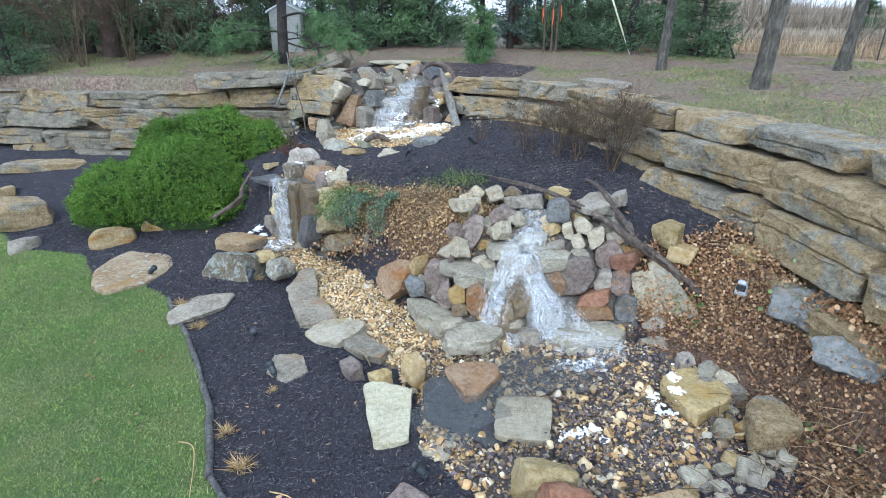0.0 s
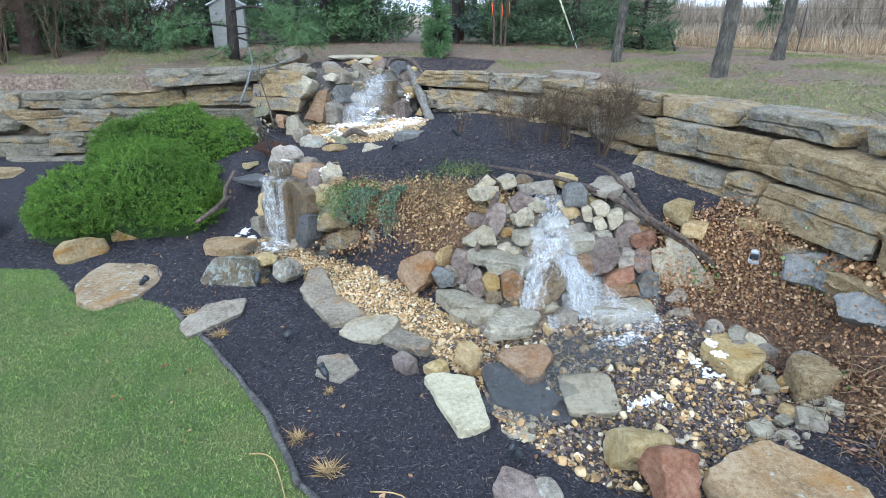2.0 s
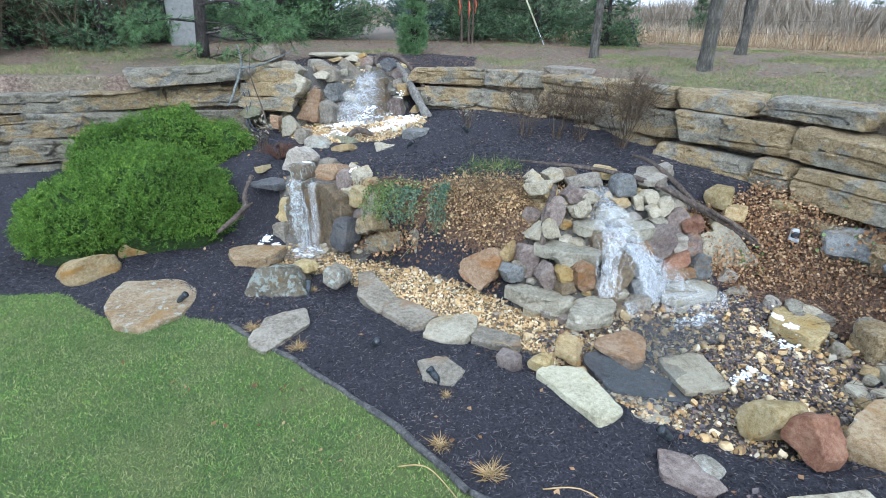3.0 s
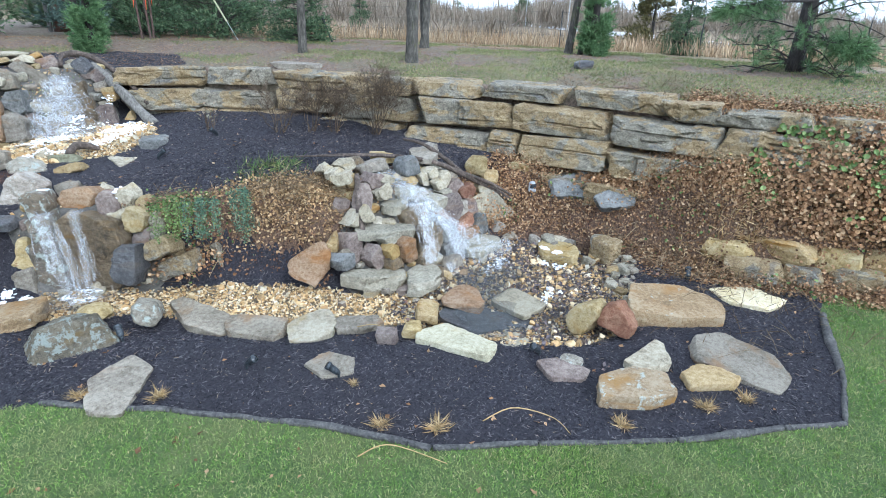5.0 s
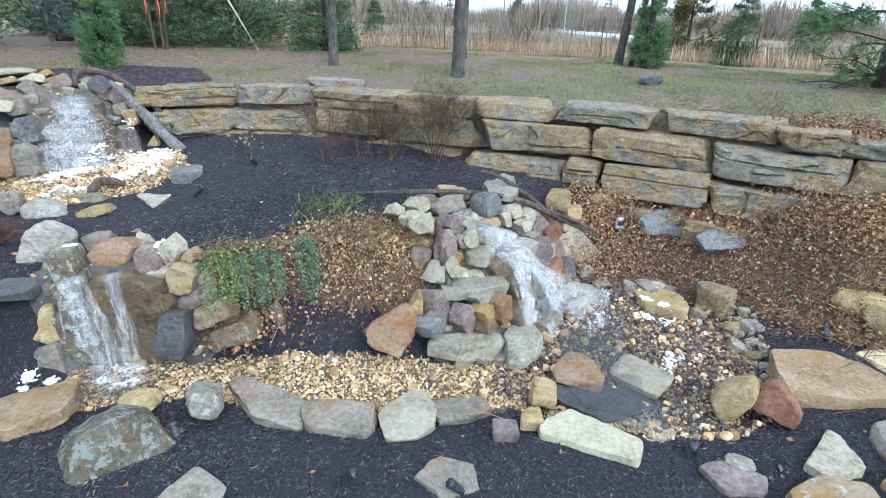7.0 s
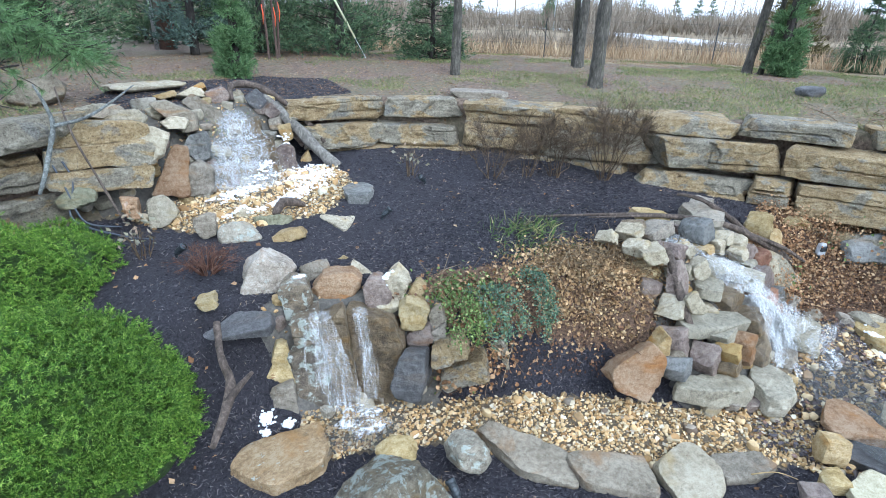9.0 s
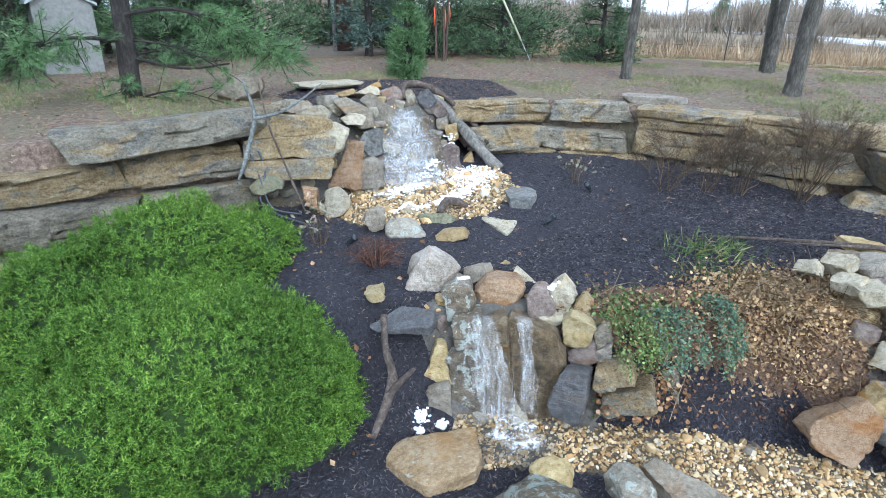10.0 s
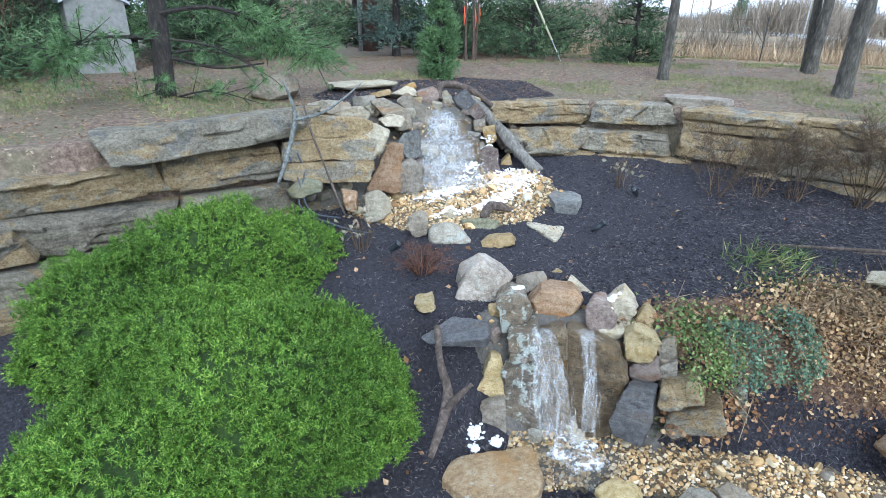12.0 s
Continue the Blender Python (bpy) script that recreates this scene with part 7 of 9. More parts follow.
def log_thing(name, path, radii, material, label, seed, branches=(), sides=12):
    rng = np.random.RandomState(seed)
    s = np.linspace(0, 1, 26)
    c = glide(path, s)
    rad = np.interp(s, np.linspace(0, 1, len(radii)), radii)
    c = c + np.stack([waves(rng, c, 5.0), waves(rng, c, 5.0), waves(rng, c, 5.0)], 1) * rad[:, None] * 0.18
    g = Geo()
    g.tube(c, rad, sides)
    v = g.v[0]
    ax = np.repeat(c, sides, 0)
    g.v[0] = ax + (v - ax) * (1 + 0.12 * waves(rng, v, 16.0) + 0.07 * waves(rng, v, 40.0))[:, None]
    ob = tagged(part(name, g.mesh(name, True), material), label, "driftwood")
    for path2, r2 in branches:
        h = Geo()
        s2 = np.linspace(0, 1, 12)
        h.tube(glide(path2, s2), np.interp(s2, np.linspace(0, 1, len(r2)), r2), 8)
        part("branch", h.mesh("branch", True), material, ob)
    return ob


log_thing("driftwood_log", [(0.50, 7.85, 1.14), (0.85, 7.3, 1.2), (1.2, 6.76, 1.24), (1.66, 6.0, 1.21), (2.2, 5.56, 0.92), (2.54, 5.32, 0.68), (2.88, 5.17, 0.42), (3.05, 5.05, 0.30)], (0.008, 0.016, 0.024, 0.034, 0.046, 0.05, 0.046, 0.038), M_DRIFT,
          "long grey driftwood pole leaning across the lower waterfall", 1, (([(1.30, 6.6, 1.24), (1.0, 6.85, 1.25), (0.75, 7.2, 1.22)], (0.02, 0.014, 0.006)), ([(2.0, 5.7, 1.04), (2.35, 5.36, 0.86), (2.6, 5.1, 0.66)], (0.03, 0.026, 0.016))))
log_thing("driftwood_log", [(1.74, 6.52, 1.42), (1.86, 6.26, 1.38), (2.0, 5.92, 1.17), (2.12, 5.7, 1.0)], (0.016, 0.028, 0.034, 0.028), M_DRIFT, "short dark driftwood stick behind the waterfall stones", 2)
log_thing("driftwood_log", [(0.05, 5.72, 0.58), (0.16, 5.88, 0.80), (0.28, 6.02, 1.0), (0.42, 6.17, 1.22)], (0.034, 0.042, 0.04, 0.03), M_DRIFT, "split weathered log standing against the waterfall stones", 3)
log_thing("fallen_log", [(-0.02, 12.18, 2.12), (0.05, 11.9, 1.94), (0.12, 11.6, 1.72), (0.2, 11.3, 1.48), (0.29, 10.95, 1.22)], (0.07, 0.08, 0.085, 0.085, 0.082), M_BARKLOG,
          "straight grey-barked log propped beside the upper waterfall", 4, (), 14)
log_thing("driftwood_root", [(-0.46, 12.34, 2.12), (-0.36, 12.5, 2.27), (-0.16, 12.56, 2.30), (0.06, 12.42, 2.25), (0.22, 12.1, 2.08), (0.36, 11.75, 1.82), (0.44, 11.4, 1.50)], (0.028, 0.04, 0.05, 0.048, 0.042, 0.04, 0.03), M_DRIFT,
          "bent dark root arching over the upper log", 7)
log_thing("driftwood_log", [(-3.08, 8.72, 0.94), (-3.19, 8.52, 0.76), (-3.22, 8.38, 0.58), (-3.37, 8.22, 0.47), (-3.59, 8.05, 0.36)], (0.026, 0.034, 0.042, 0.036, 0.022), M_DRIFT,
          "gnarled grey driftwood beside the juniper", 5, (([(-3.32, 8.26, 0.51), (-3.21, 8.24, 0.61), (-3.10, 8.22, 0.69)], (0.036, 0.026, 0.014)), ))
log_thing("fallen_branch", [(-3.36, 11.30, 1.55), (-3.26, 11.32, 1.75), (-3.08, 11.40, 2.17), (-3.06, 11.50, 2.37), (-3.10, 11.60, 2.58)], (0.016, 0.024, 0.026, 0.018, 0.008), M_BIRCH,
          "pale lichen-covered branch leaning on the wall", 6, (([(-3.08, 11.40, 2.19), (-2.77, 11.45, 2.22), (-2.47, 11.55, 2.32), (-2.04, 11.80, 2.48)], (0.022, 0.018, 0.014, 0.007)), ))
log_thing("fallen_branch", [(-2.88, 11.70, 2.53), (-2.93, 11.35, 2.08), (-2.80, 11.20, 1.52), (-2.73, 11.00, 1.12)], (0.006, 0.011, 0.013, 0.012), M_DRIFT, "thin brown stick leaning on the rocks", 8)

# ---- lawn edging ----
M_EDGE = wood_material("weathered_edging", (0.035, 0.034, 0.034), (0.10, 0.097, 0.093), (0.22, 0.205, 0.19))
edge_len = [0.0]
for (x0, y0, _), (x1, y1, _) in zip(LAWN_EDGE, LAWN_EDGE[1:]):
    edge_len.append(edge_len[-1] + math.hypot(x1 - x0, y1 - y0))


def edging(st0, st1, radius, seed, flat):
    pts = []
    for s in np.linspace(st0, st1, 14):
        x, y, _ = along(LAWN_EDGE, s)
        pts.append((x, y, height(x, y) + radius * flat))
    ob = log_thing("edging_log", pts, (radius * 0.9, radius, radius * 0.85), M_EDGE, "low weathered grey edging strip along the lawn", seed)
    tagged(ob, category="edging", group="lawn edging")


st = edge_len[7]
k = 0
while st < edge_len[18] - 0.2:
    ln = (1.15, 0.95, 1.3, 0.85)[k % 4]
    corner = [e for e in (edge_len[15],) if st + 0.1 < e < st + ln + 0.25]
    nxt = corner[0] if corner else min(st + ln, edge_len[18])
    edging(st + 0.01, nxt - 0.01, (0.028, 0.024, 0.032)[k % 3] * (1.4 if st > edge_len[15] else 1.0), 300 + k, 0.35)
    st = nxt
    k += 1

# ---- garden lights ----
m, nt, b = nodes_of("black_light_metal")
vec, rnd = own_coords(nt)
n = noise_tex(nt, vec, 60.0, 4.0)
r = ramp(nt, ((0.35, (0.02, 0.024, 0.028)), (0.65, (0.06, 0.07, 0.078))))
nt.links.new(n, r.inputs[0])
nt.links.new(r.outputs[0], b.inputs["Base Color"])
b.inputs["Roughness"].default_value = 0.5
b.inputs["Metallic"].default_value = 0.3
M_LAMP = m
m, nt, b = nodes_of("lamp_lens")
b.inputs["Base Color"].default_value = (0.03, 0.035, 0.04, 1)
b.inputs["Roughness"].default_value = 0.15
M_LENS = m
m, nt, b = nodes_of("grey_plastic")
vec, rnd = own_coords(nt)
n = noise_tex(nt, vec, 30.0, 4.0)
r = ramp(nt, ((0.35, (0.30, 0.32, 0.34)), (0.65, (0.46, 0.48, 0.50))))
nt.links.new(n, r.inputs[0])
nt.links.new(r.outputs[0], b.inputs["Base Color"])
b.inputs["Roughness"].default_value = 0.45
M_PLASTIC = m


def lathe(profile, sides=16):
    g = Geo()
    g.tube([(0, 0, z) for r_, z in profile], [r_ for r_, z in profile], sides)
    return g


lamp = thing("garden_spotlight", -2.06, 5.2, height(-2.06, 5.2), 0, "small black bullet spotlight on a stake in mulch", "light", "garden spotlights")
body = part("body", lathe([(0.012, 0), (0.026, 0.008), (0.032, 0.03), (0.034, 0.07), (0.034, 0.105), (0.040, 0.108), (0.040, 0.135), (0.036, 0.138)]).mesh("body", True), M_LAMP, lamp)
body.matrix_local = pose(0, 0, 0.05, 48, 0, 20)
part("lens", lathe([(0.034, 0.1365), (0.033, 0.1405)]).mesh("lens", True), M_LENS, body)
part("stake", lathe([(0.004, -0.1), (0.011, -0.02), (0.013, 0.03), (0.018, 0.045), (0.018, 0.06)], 10).mesh("stake", True), M_LAMP, lamp)
for x, y, rz in ((-1.62, 4.42, 200), (-2.56, 6.56, 150), (-4.02, 6.83, 60), (0.55, 9.5, 250), (-0.62, 9.18, 30), (-0.13, 3.13, 230), (2.47, 2.4, 90), (-2.65, 10.14, 10)):
    copy_thing(lamp, pose(x, y, height(x, y), 0, 0, rz))
flood = thing("flood_light", 3.02, 4.98, height(3.02, 4.98) - 0.05, -40, "grey box floodlight on a black stake in the ivy", "light")
g = Geo()
v, f = rock_shape((0.10, 0.07, 0.13), 5, 12.0, 0, 0.0, 0, (6, 5, 6))
g.add(v + (0, 0, 0.27), f)
part("housing", g.mesh("housing", True), M_PLASTIC, flood)
part("stake", lathe([(0.008, -0.1), (0.012, 0.0), (0.012, 0.18), (0.02, 0.2)], 10).mesh("stake", True), M_LAMP, flood)
g = Geo()
v, f = rock_shape((0.075, 0.012, 0.07), 6, 14.0, 0, 0.0, 0, (4, 2, 4))
g.add(v + (0, -0.038, 0.28), f)
part("lens", g.mesh("lens", True), M_LENS, flood)

# ---- bare and small plants ----
def twig_bush(x, y, tall, wide, stems, seed, label, material, name="bare_shrub", thin=0.006, forks=5, leaves=None):
    rng = np.random.RandomState(seed)
    root = thing(name, x, y, height(x, y), 0, label, "shrub")
    st_, tw = Geo(), Geo()
    for _ in range(stems):
        a, out = rng.uniform(0, 6.28), rng.uniform(0.1, 1.0) ** 0.7
        tip = np.array([math.cos(a) * wide * out, math.sin(a) * wide * out, tall * rng.uniform(0.75, 1.0) * (1 - 0.35 * out ** 2)])
        b0 = np.array([math.cos(a) * 0.05, math.sin(a) * 0.05, -0.03])
        mid = b0 * 0.5 + tip * 0.5 + np.array([0, 0, 0.08]) + rng.normal(size=3) * 0.03
        s = np.linspace(0, 1, 7)
        c = glide([b0, mid, tip], s)
        c[1:-1] += rng.normal(size=(5, 3)) * 0.02 * tall
        st_.tube(c, np.linspace(thin * 1.5, thin * 0.5, 7), 4)
        for _f in range(forks):
            k = rng.randint(3, 7)
            p0 = c[k]
            d = rng.normal(size=3) * 0.9 + (tip - b0) / np.linalg.norm(tip - b0)
            ln = tall * rng.uniform(0.12, 0.32)
            p1 = p0 + d / np.linalg.norm(d) * ln
            tw.tube([p0, (p0 + p1) / 2 + rng.normal(size=3) * 0.012, p1], [thin * 0.5, thin * 0.4, thin * 0.22], 3)
            for _g in range(4):
                q0 = p0 + (p1 - p0) * rng.uniform(0.3, 1.0)
                d2 = d / np.linalg.norm(d) + rng.normal(size=3) * 0.8
                tw.tube([q0, q0 + d2 / np.linalg.norm(d2) * ln * rng.uniform(0.25, 0.55)], [thin * 0.3, thin * 0.16], 3)
    tagged(part("stem_tangle", st_.mesh("stem_tangle"), material, root), kind="stuff")
    tagged(part("twig_crown", tw.mesh("twig_crown"), material, root), kind="stuff")
    return root


M_STEM = leafy("brown_stems", ((0.0, (0.045, 0.03, 0.022)), (0.6, (0.105, 0.075, 0.053)), (1.0, (0.20, 0.155, 0.115))), 0.8)
for i, (x, y, h, w, n) in enumerate(((1.38, 8.95, 0.84, 0.46, 11), (1.76, 8.62, 0.84, 0.42, 10), (2.02, 8.3, 0.86, 0.46, 13), (2.42, 7.72, 1.12, 0.62, 20))):
    twig_bush(x, y, h, w, n, 70 + i, "leafless brown twiggy shrub in mulch before the wall", M_STEM, thin=0.0042, forks=34)
M_REDTWIG = leafy("red_brown_twigs", ((0.0, (0.06, 0.03, 0.024)), (0.6, (0.12, 0.06, 0.046)), (1.0, (0.20, 0.12, 0.095))), 0.8)
twig_bush(-2.62, 9.62, 0.22, 0.38, 70, 80, "low reddish-brown winter shrub in mulch", M_REDTWIG, "low_shrub", 0.0035, 5)
M_PALELEAF = leafy("pale_dry_leaves", ((0.0, (0.16, 0.15, 0.11)), (0.6, (0.30, 0.29, 0.24)), (1.0, (0.42, 0.30, 0.24))), 0.7)
for i, (x, y, h) in enumerate(((0.66, 9.85, 0.38), (-2.86, 10.4, 0.34))):
    root = twig_bush(x, y, h, 0.2, 12, 84 + i, "dried perennial with pale withered leaves", M_STEM, "dried_perennial", 0.004, 2)
    rng = np.random.RandomState(90 + i)
    n = 34
    g = Geo()
    offs = rng.normal(size=(n, 3)) * (0.12, 0.12, 0.09) + (0, 0, h * 0.8)
    g.scatter(LEAF_V, LEAF_F, turns(rng.normal(size=(n, 3)), rng, rng.uniform(0.05, 0.09, n)), offs)
    tagged(part("foliage", g.mesh("foliage"), M_PALELEAF, root), kind="stuff")

M_STRAW = leafy("straw", ((0.0, (0.26, 0.17, 0.08)), (0.6, (0.42, 0.30, 0.16)), (1.0, (0.55, 0.44, 0.28))), 0.8)
rng = np.random.RandomState(95)
n = 130
g = Geo()
m = turns(rng.normal(size=(n, 3)) * (1, 1, 0.2) + (0, 0, 0.55), rng, np.ones(n))
m[:, :, :2] *= 0.006
m[:, :, 2] *= rng.uniform(0.05, 0.15, n)[:, None]
g.scatter(KITE_V, KITE_F, m, rng.normal(size=(n, 3)) * (0.02, 0.02, 0.003))
straw_mesh = g.mesh("straw_tuft")
straw_mesh.materials.append(M_STRAW)
for i, (x, y, s) in enumerate(((-3.2, 5.97, 1.0), (-2.78, 5.45, 1.05), (-1.84, 3.7, 1.0), (-1.58, 3.3, 1.2), (-0.58, 2.1, 1.0), (0.08, 1.6, 1.1), (0.4, 1.34, 1.0), (-1.6, 4.25, 0.6), (3.3, 1.9, 1.8), (3.1, 2.3, 1.6), (-2.5, 6.75, 0.8))):
    ob = new("straw_tuft", straw_mesh)
    ob.matrix_world = pose(x, y, height(x, y), 0, 0, i * 67) @ Matrix.Scale(s, 4)
    tagged(ob, "cut-back tuft of dry straw-coloured ornamental grass", "grass tuft", "ornamental grass tufts")

# plants that trail over the bank
M_BLUEGREEN = leafy("blue_green_creeper", ((0.0, (0.045, 0.09, 0.065)), (0.5, (0.09, 0.155, 0.11)), (0.85, (0.15, 0.22, 0.165)), (1.0, (0.20, 0.22, 0.08))), 0.55)
M_FRESHGRASS = leafy("fresh_grass", ((0.0, (0.05, 0.09, 0.03)), (0.6, (0.11, 0.17, 0.06)), (1.0, (0.30, 0.26, 0.14))), 0.5)


M_BANKLEAF = leafy("brown_leaf_tangle", ((0.0, (0.13, 0.082, 0.046)), (0.4, (0.25, 0.158, 0.085)), (0.8, (0.39, 0.265, 0.15)), (1.0, (0.50, 0.39, 0.25))), 0.7)


def trailing(name, x, y, rx, ry, count, material, label, seed, small, large, hang=0.0, up=0.12, shape=None, twigs=0):
    rng = np.random.RandomState(seed)
    root = thing(name, x, y, height(x, y), 0, label, "plant")
    ox, oy = rng.normal(size=count) * rx * 0.5, rng.normal(size=count) * ry * 0.5
    ca, sa = math.cos(-0.62), math.sin(-0.62)
    px, py = x + ox * ca - oy * sa, y + ox * sa + oy * ca
    pz = land(px, py)
    offs = np.stack([px - x, py - y, pz - height(x, y) + rng.rand(count) ** 1.4 * up], 1)
    if hang:
        h = np.clip(-oy / ry, 0, 1)
        offs[:, 2] = np.maximum(offs[:, 2], -hang * h - 0.02 + rng.rand(count) * up)
    v, f = shape or (LOBE_V, LOBE_F)
    g = Geo()
    g.scatter(v, f, turns(rng.normal(size=(count, 3)) + (-0.2, -0.5, 0.7), rng, rng.uniform(small, large, count)), offs)
    tagged(part("leaf_mass", g.mesh("leaf_mass"), material, root), kind="stuff")
    if twigs:
        g = Geo()
        for _ in range(twigs):
            i = rng.randint(count)
            d = rng.normal(size=3) * (1, 1, 0.6)
            d *= rng.uniform(0.1, 0.3) / np.linalg.norm(d)
            g.tube([offs[i] - d, offs[i] + (0, 0, 0.03), offs[i] + d], [0.003, 0.0035, 0.002], 3)
        tagged(part("vine_tangle", g.mesh("vine_tangle"), M_TWIG, root), kind="stuff")
    return root


def hanging(name, top, wide, drop, stems, material, label, seed):
    """Leafy stems that start on the bank and hang down its front."""
    rng = np.random.RandomState(seed)
    x, y, z = top
    root = thing(name, x, y, z, 0, label, "plant")
    st_, lf = Geo(), Geo()
    offs, dirs = [], []
    for _ in range(stems):
        a = rng.normal() * wide
        sx, sy = 0.84 * a, -0.54 * a
        fall = drop * rng.uniform(0.35, 1.0)
        c = glide([(sx + 0.12, sy + 0.24, 0.02), (sx, sy, 0.06), (sx - 0.10, sy - 0.16, -0.25 * fall), (sx - 0.13 + rng.normal() * 0.04, sy - 0.20 + rng.normal() * 0.04, -fall)], np.linspace(0, 1, 26))
        c += rng.normal(size=c.shape) * 0.008
        st_.tube(c, np.linspace(0.004, 0.002, 26), 3)
        k = np.repeat(c, 5, 0) + rng.normal(size=(130, 3)) * 0.026
        offs.append(k)
        dirs.append(rng.normal(size=(130, 3)) + (-0.4, -0.6, 0.5))
    offs, dirs = np.concatenate(offs), np.concatenate(dirs)
    lf.scatter(LEAF_V, LEAF_F, turns(dirs, rng, rng.uniform(0.016, 0.036, len(offs))), offs)
    tagged(part("stem_tangle", st_.mesh("stem_tangle"), M_TWIG, root), kind="stuff")
    tagged(part("leaf_mass", lf.mesh("leaf_mass"), material, root), kind="stuff")
    return root


hanging("creeping_plant", (-1.20, 7.15, 0.92), 0.17, 0.28, 13, M_BLUEGREEN, "blue-green creeping plant trailing over the stone ledge", 101)
hanging("creeping_plant", (-0.72, 6.98, 0.98), 0.10, 0.50, 9, M_BLUEGREEN, "blue-green creeper hanging in a tongue over the bank", 109)
hanging("creeping_plant", (-1.42, 7.32, 0.90), 0.14, 0.24, 10, M_IVY, "green creeper mixed with dead leaves on the bank", 110)
trailing("creeping_plant", -1.25, 7.5, 0.45, 0.3, 700, M_IVY, "green creeper with dead leaves on the bank", 102, 0.025, 0.05, 0, 0.08, None, 40)
trailing("dead_leaf_pile", -0.02, 6.72, 0.85, 0.5, 7600, M_BANKLEAF, "tangled brown dead leaves and vines on the bank", 103, 0.02, 0.046, 0.45, 0.10, None, 320)
trailing("dead_leaf_pile", -1.35, 7.35, 0.5, 0.35, 700, M_DEADLEAF, "brown dead leaves among the creeper", 104, 0.03, 0.06, 0.2, 0.08, None, 60)
trailing("grass_tuft", 0.25, 7.72, 0.42, 0.3, 420, M_FRESHGRASS, "loose tuft of green grass in the mulch", 105, 0.10, 0.2, 0, 0.02, (KITE_V * (0.07, 0.07, 1), KITE_F))
trailing("grass_tuft", -0.1, 7.4, 0.5, 0.35, 260, M_FRESHGRASS, "loose tuft of green grass in the mulch", 106, 0.08, 0.16, 0, 0.02, (KITE_V * (0.07, 0.07, 1), KITE_F))
trailing("ivy_vine", 3.5, 3.0, 1.3, 2.6, 2200, M_TWIG, "tangle of bare ivy vines on the bank", 107, 0.06, 0.2, 0, 0.16, (KITE_V * (0.05, 0.05, 1), KITE_F), 520)
trailing("dry_grass_clump", 3.35, 2.2, 0.6, 0.5, 700, M_STRAW, "clump of dry reddish straw grass on the bank", 108, 0.12, 0.28, 0, 0.03, (KITE_V * (0.035, 0.035, 1), KITE_F))

# ---- odds and ends ----
log_thing("bark_chunk", [(-1.45, 10.12, 1.12), (-1.25, 10.18, 1.20), (-1.0, 10.14, 1.14)], (0.03, 0.065, 0.03), M_DRIFT, "broken chunk of dark bark by the upper pool", 21)
for i, pts in enumerate(([(-1.28, 3.05, 0.03), (-1.05, 2.9, 0.1), (-0.9, 2.6, 0.06), (-0.95, 2.4, 0.02)], [(-2.2, 3.6, 0.0), (-2.0, 3.45, 0.06), (-1.85, 3.0, 0.03)], [(-0.9, 4.9, 0.05), (-0.8, 4.75, 0.09), (-0.72, 4.6, 0.05)])):
    g = Geo()
    c = glide(pts, np.linspace(0, 1, 14))
    g.tube(c, np.linspace(0.006, 0.003, 14), 6)
    tagged(part("dry_stalk", g.mesh("dry_stalk", True), M_STRAW), "pale dry grass stalk lying on the mulch", "stalk", "dry stalks")
m, nt, b = nodes_of("cable_rubber")
b.inputs["Base Color"].default_value = (0.05, 0.06, 0.08, 1)
b.inputs["Roughness"].default_value = 0.5
M_CABLE = m
for i, pts in enumerate(([(-3.05, 11.75, 1.95), (-2.98, 11.5, 1.6), (-3.1, 11.4, 1.2), (-2.8, 11.0, 1.02), (-2.6, 10.7, 1.0)], [(-3.1, 11.75, 1.9), (-3.06, 11.5, 1.5), (-3.0, 11.35, 1.15), (-2.7, 11.2, 1.05)])):
    g = Geo()
    g.tube(glide(pts, np.linspace(0, 1, 20)), np.full(20, 0.011), 8)
    tagged(part("pump_cable", g.mesh("pump_cable", True), M_CABLE), "dark blue-grey pump cable hanging down the wall", "cable", "pump cables")

# ---- small stones wedged into the waterfalls ----
def fill_stones(poly, count, mats, label, group, seed, small, large, gap):
    rng = np.random.RandomState(seed)
    xs, ys = [q[0] for q in poly], [q[1] for q in poly]
    made = 0
    for _ in range(count * 30):
        x, y = rng.uniform(min(xs), max(xs)), rng.uniform(min(ys), max(ys))
        if made >= count or not inside(poly, np.array([x]), np.array([y]))[0]:
            continue
        z = height(x, y)
        if any((x - p_[0]) ** 2 + (y - p_[1]) ** 2 + (z - p_[2]) ** 2 < gap ** 2 for p_ in STONES_AT):
            continue
        s = rng.uniform(small, large)
        stone(x, y, z + s * 0.12, s * rng.uniform(0.9, 1.5), s, s * rng.uniform(0.55, 0.85), rng.uniform(0, 180), mats[rng.randint(len(mats))], label, hard=10.0, group=group, tip=16.0)
        made += 1


MIX = [M_PALE, M_PALEG, M_TAN, M_GREY, M_MAUVE, M_YEL, M_PALE, M_LICHEN]
fill_stones(FALL_GROUND[0], 48, MIX, "small broken stone wedged into the lower cascade", "lower waterfall stones", 1, 0.10, 0.2, 0.13)
fill_stones(FALL_GROUND[1], 14, MIX, "small stone wedged into the middle waterfall", "middle waterfall stones", 2, 0.09, 0.16, 0.13)
fill_stones(FALL_GROUND[2], 44, MIX, "small broken stone wedged beside the upper waterfall", "upper waterfall stones", 3, 0.12, 0.26, 0.16)
POOL_RIM = [(1.3, 2.6), (2.0, 2.9), (2.6, 3.4), (2.7, 4.2), (2.3, 4.7), (2.15, 4.3), (2.4, 3.9), (2.2, 3.4), (1.6, 3.0)]
fill_stones(POOL_RIM, 20, [M_PALE, M_PALEG, M_TAN, M_GREY], "loose pale stone at the pool rim", "pool rim stones", 4, 0.08, 0.2, 0.14)
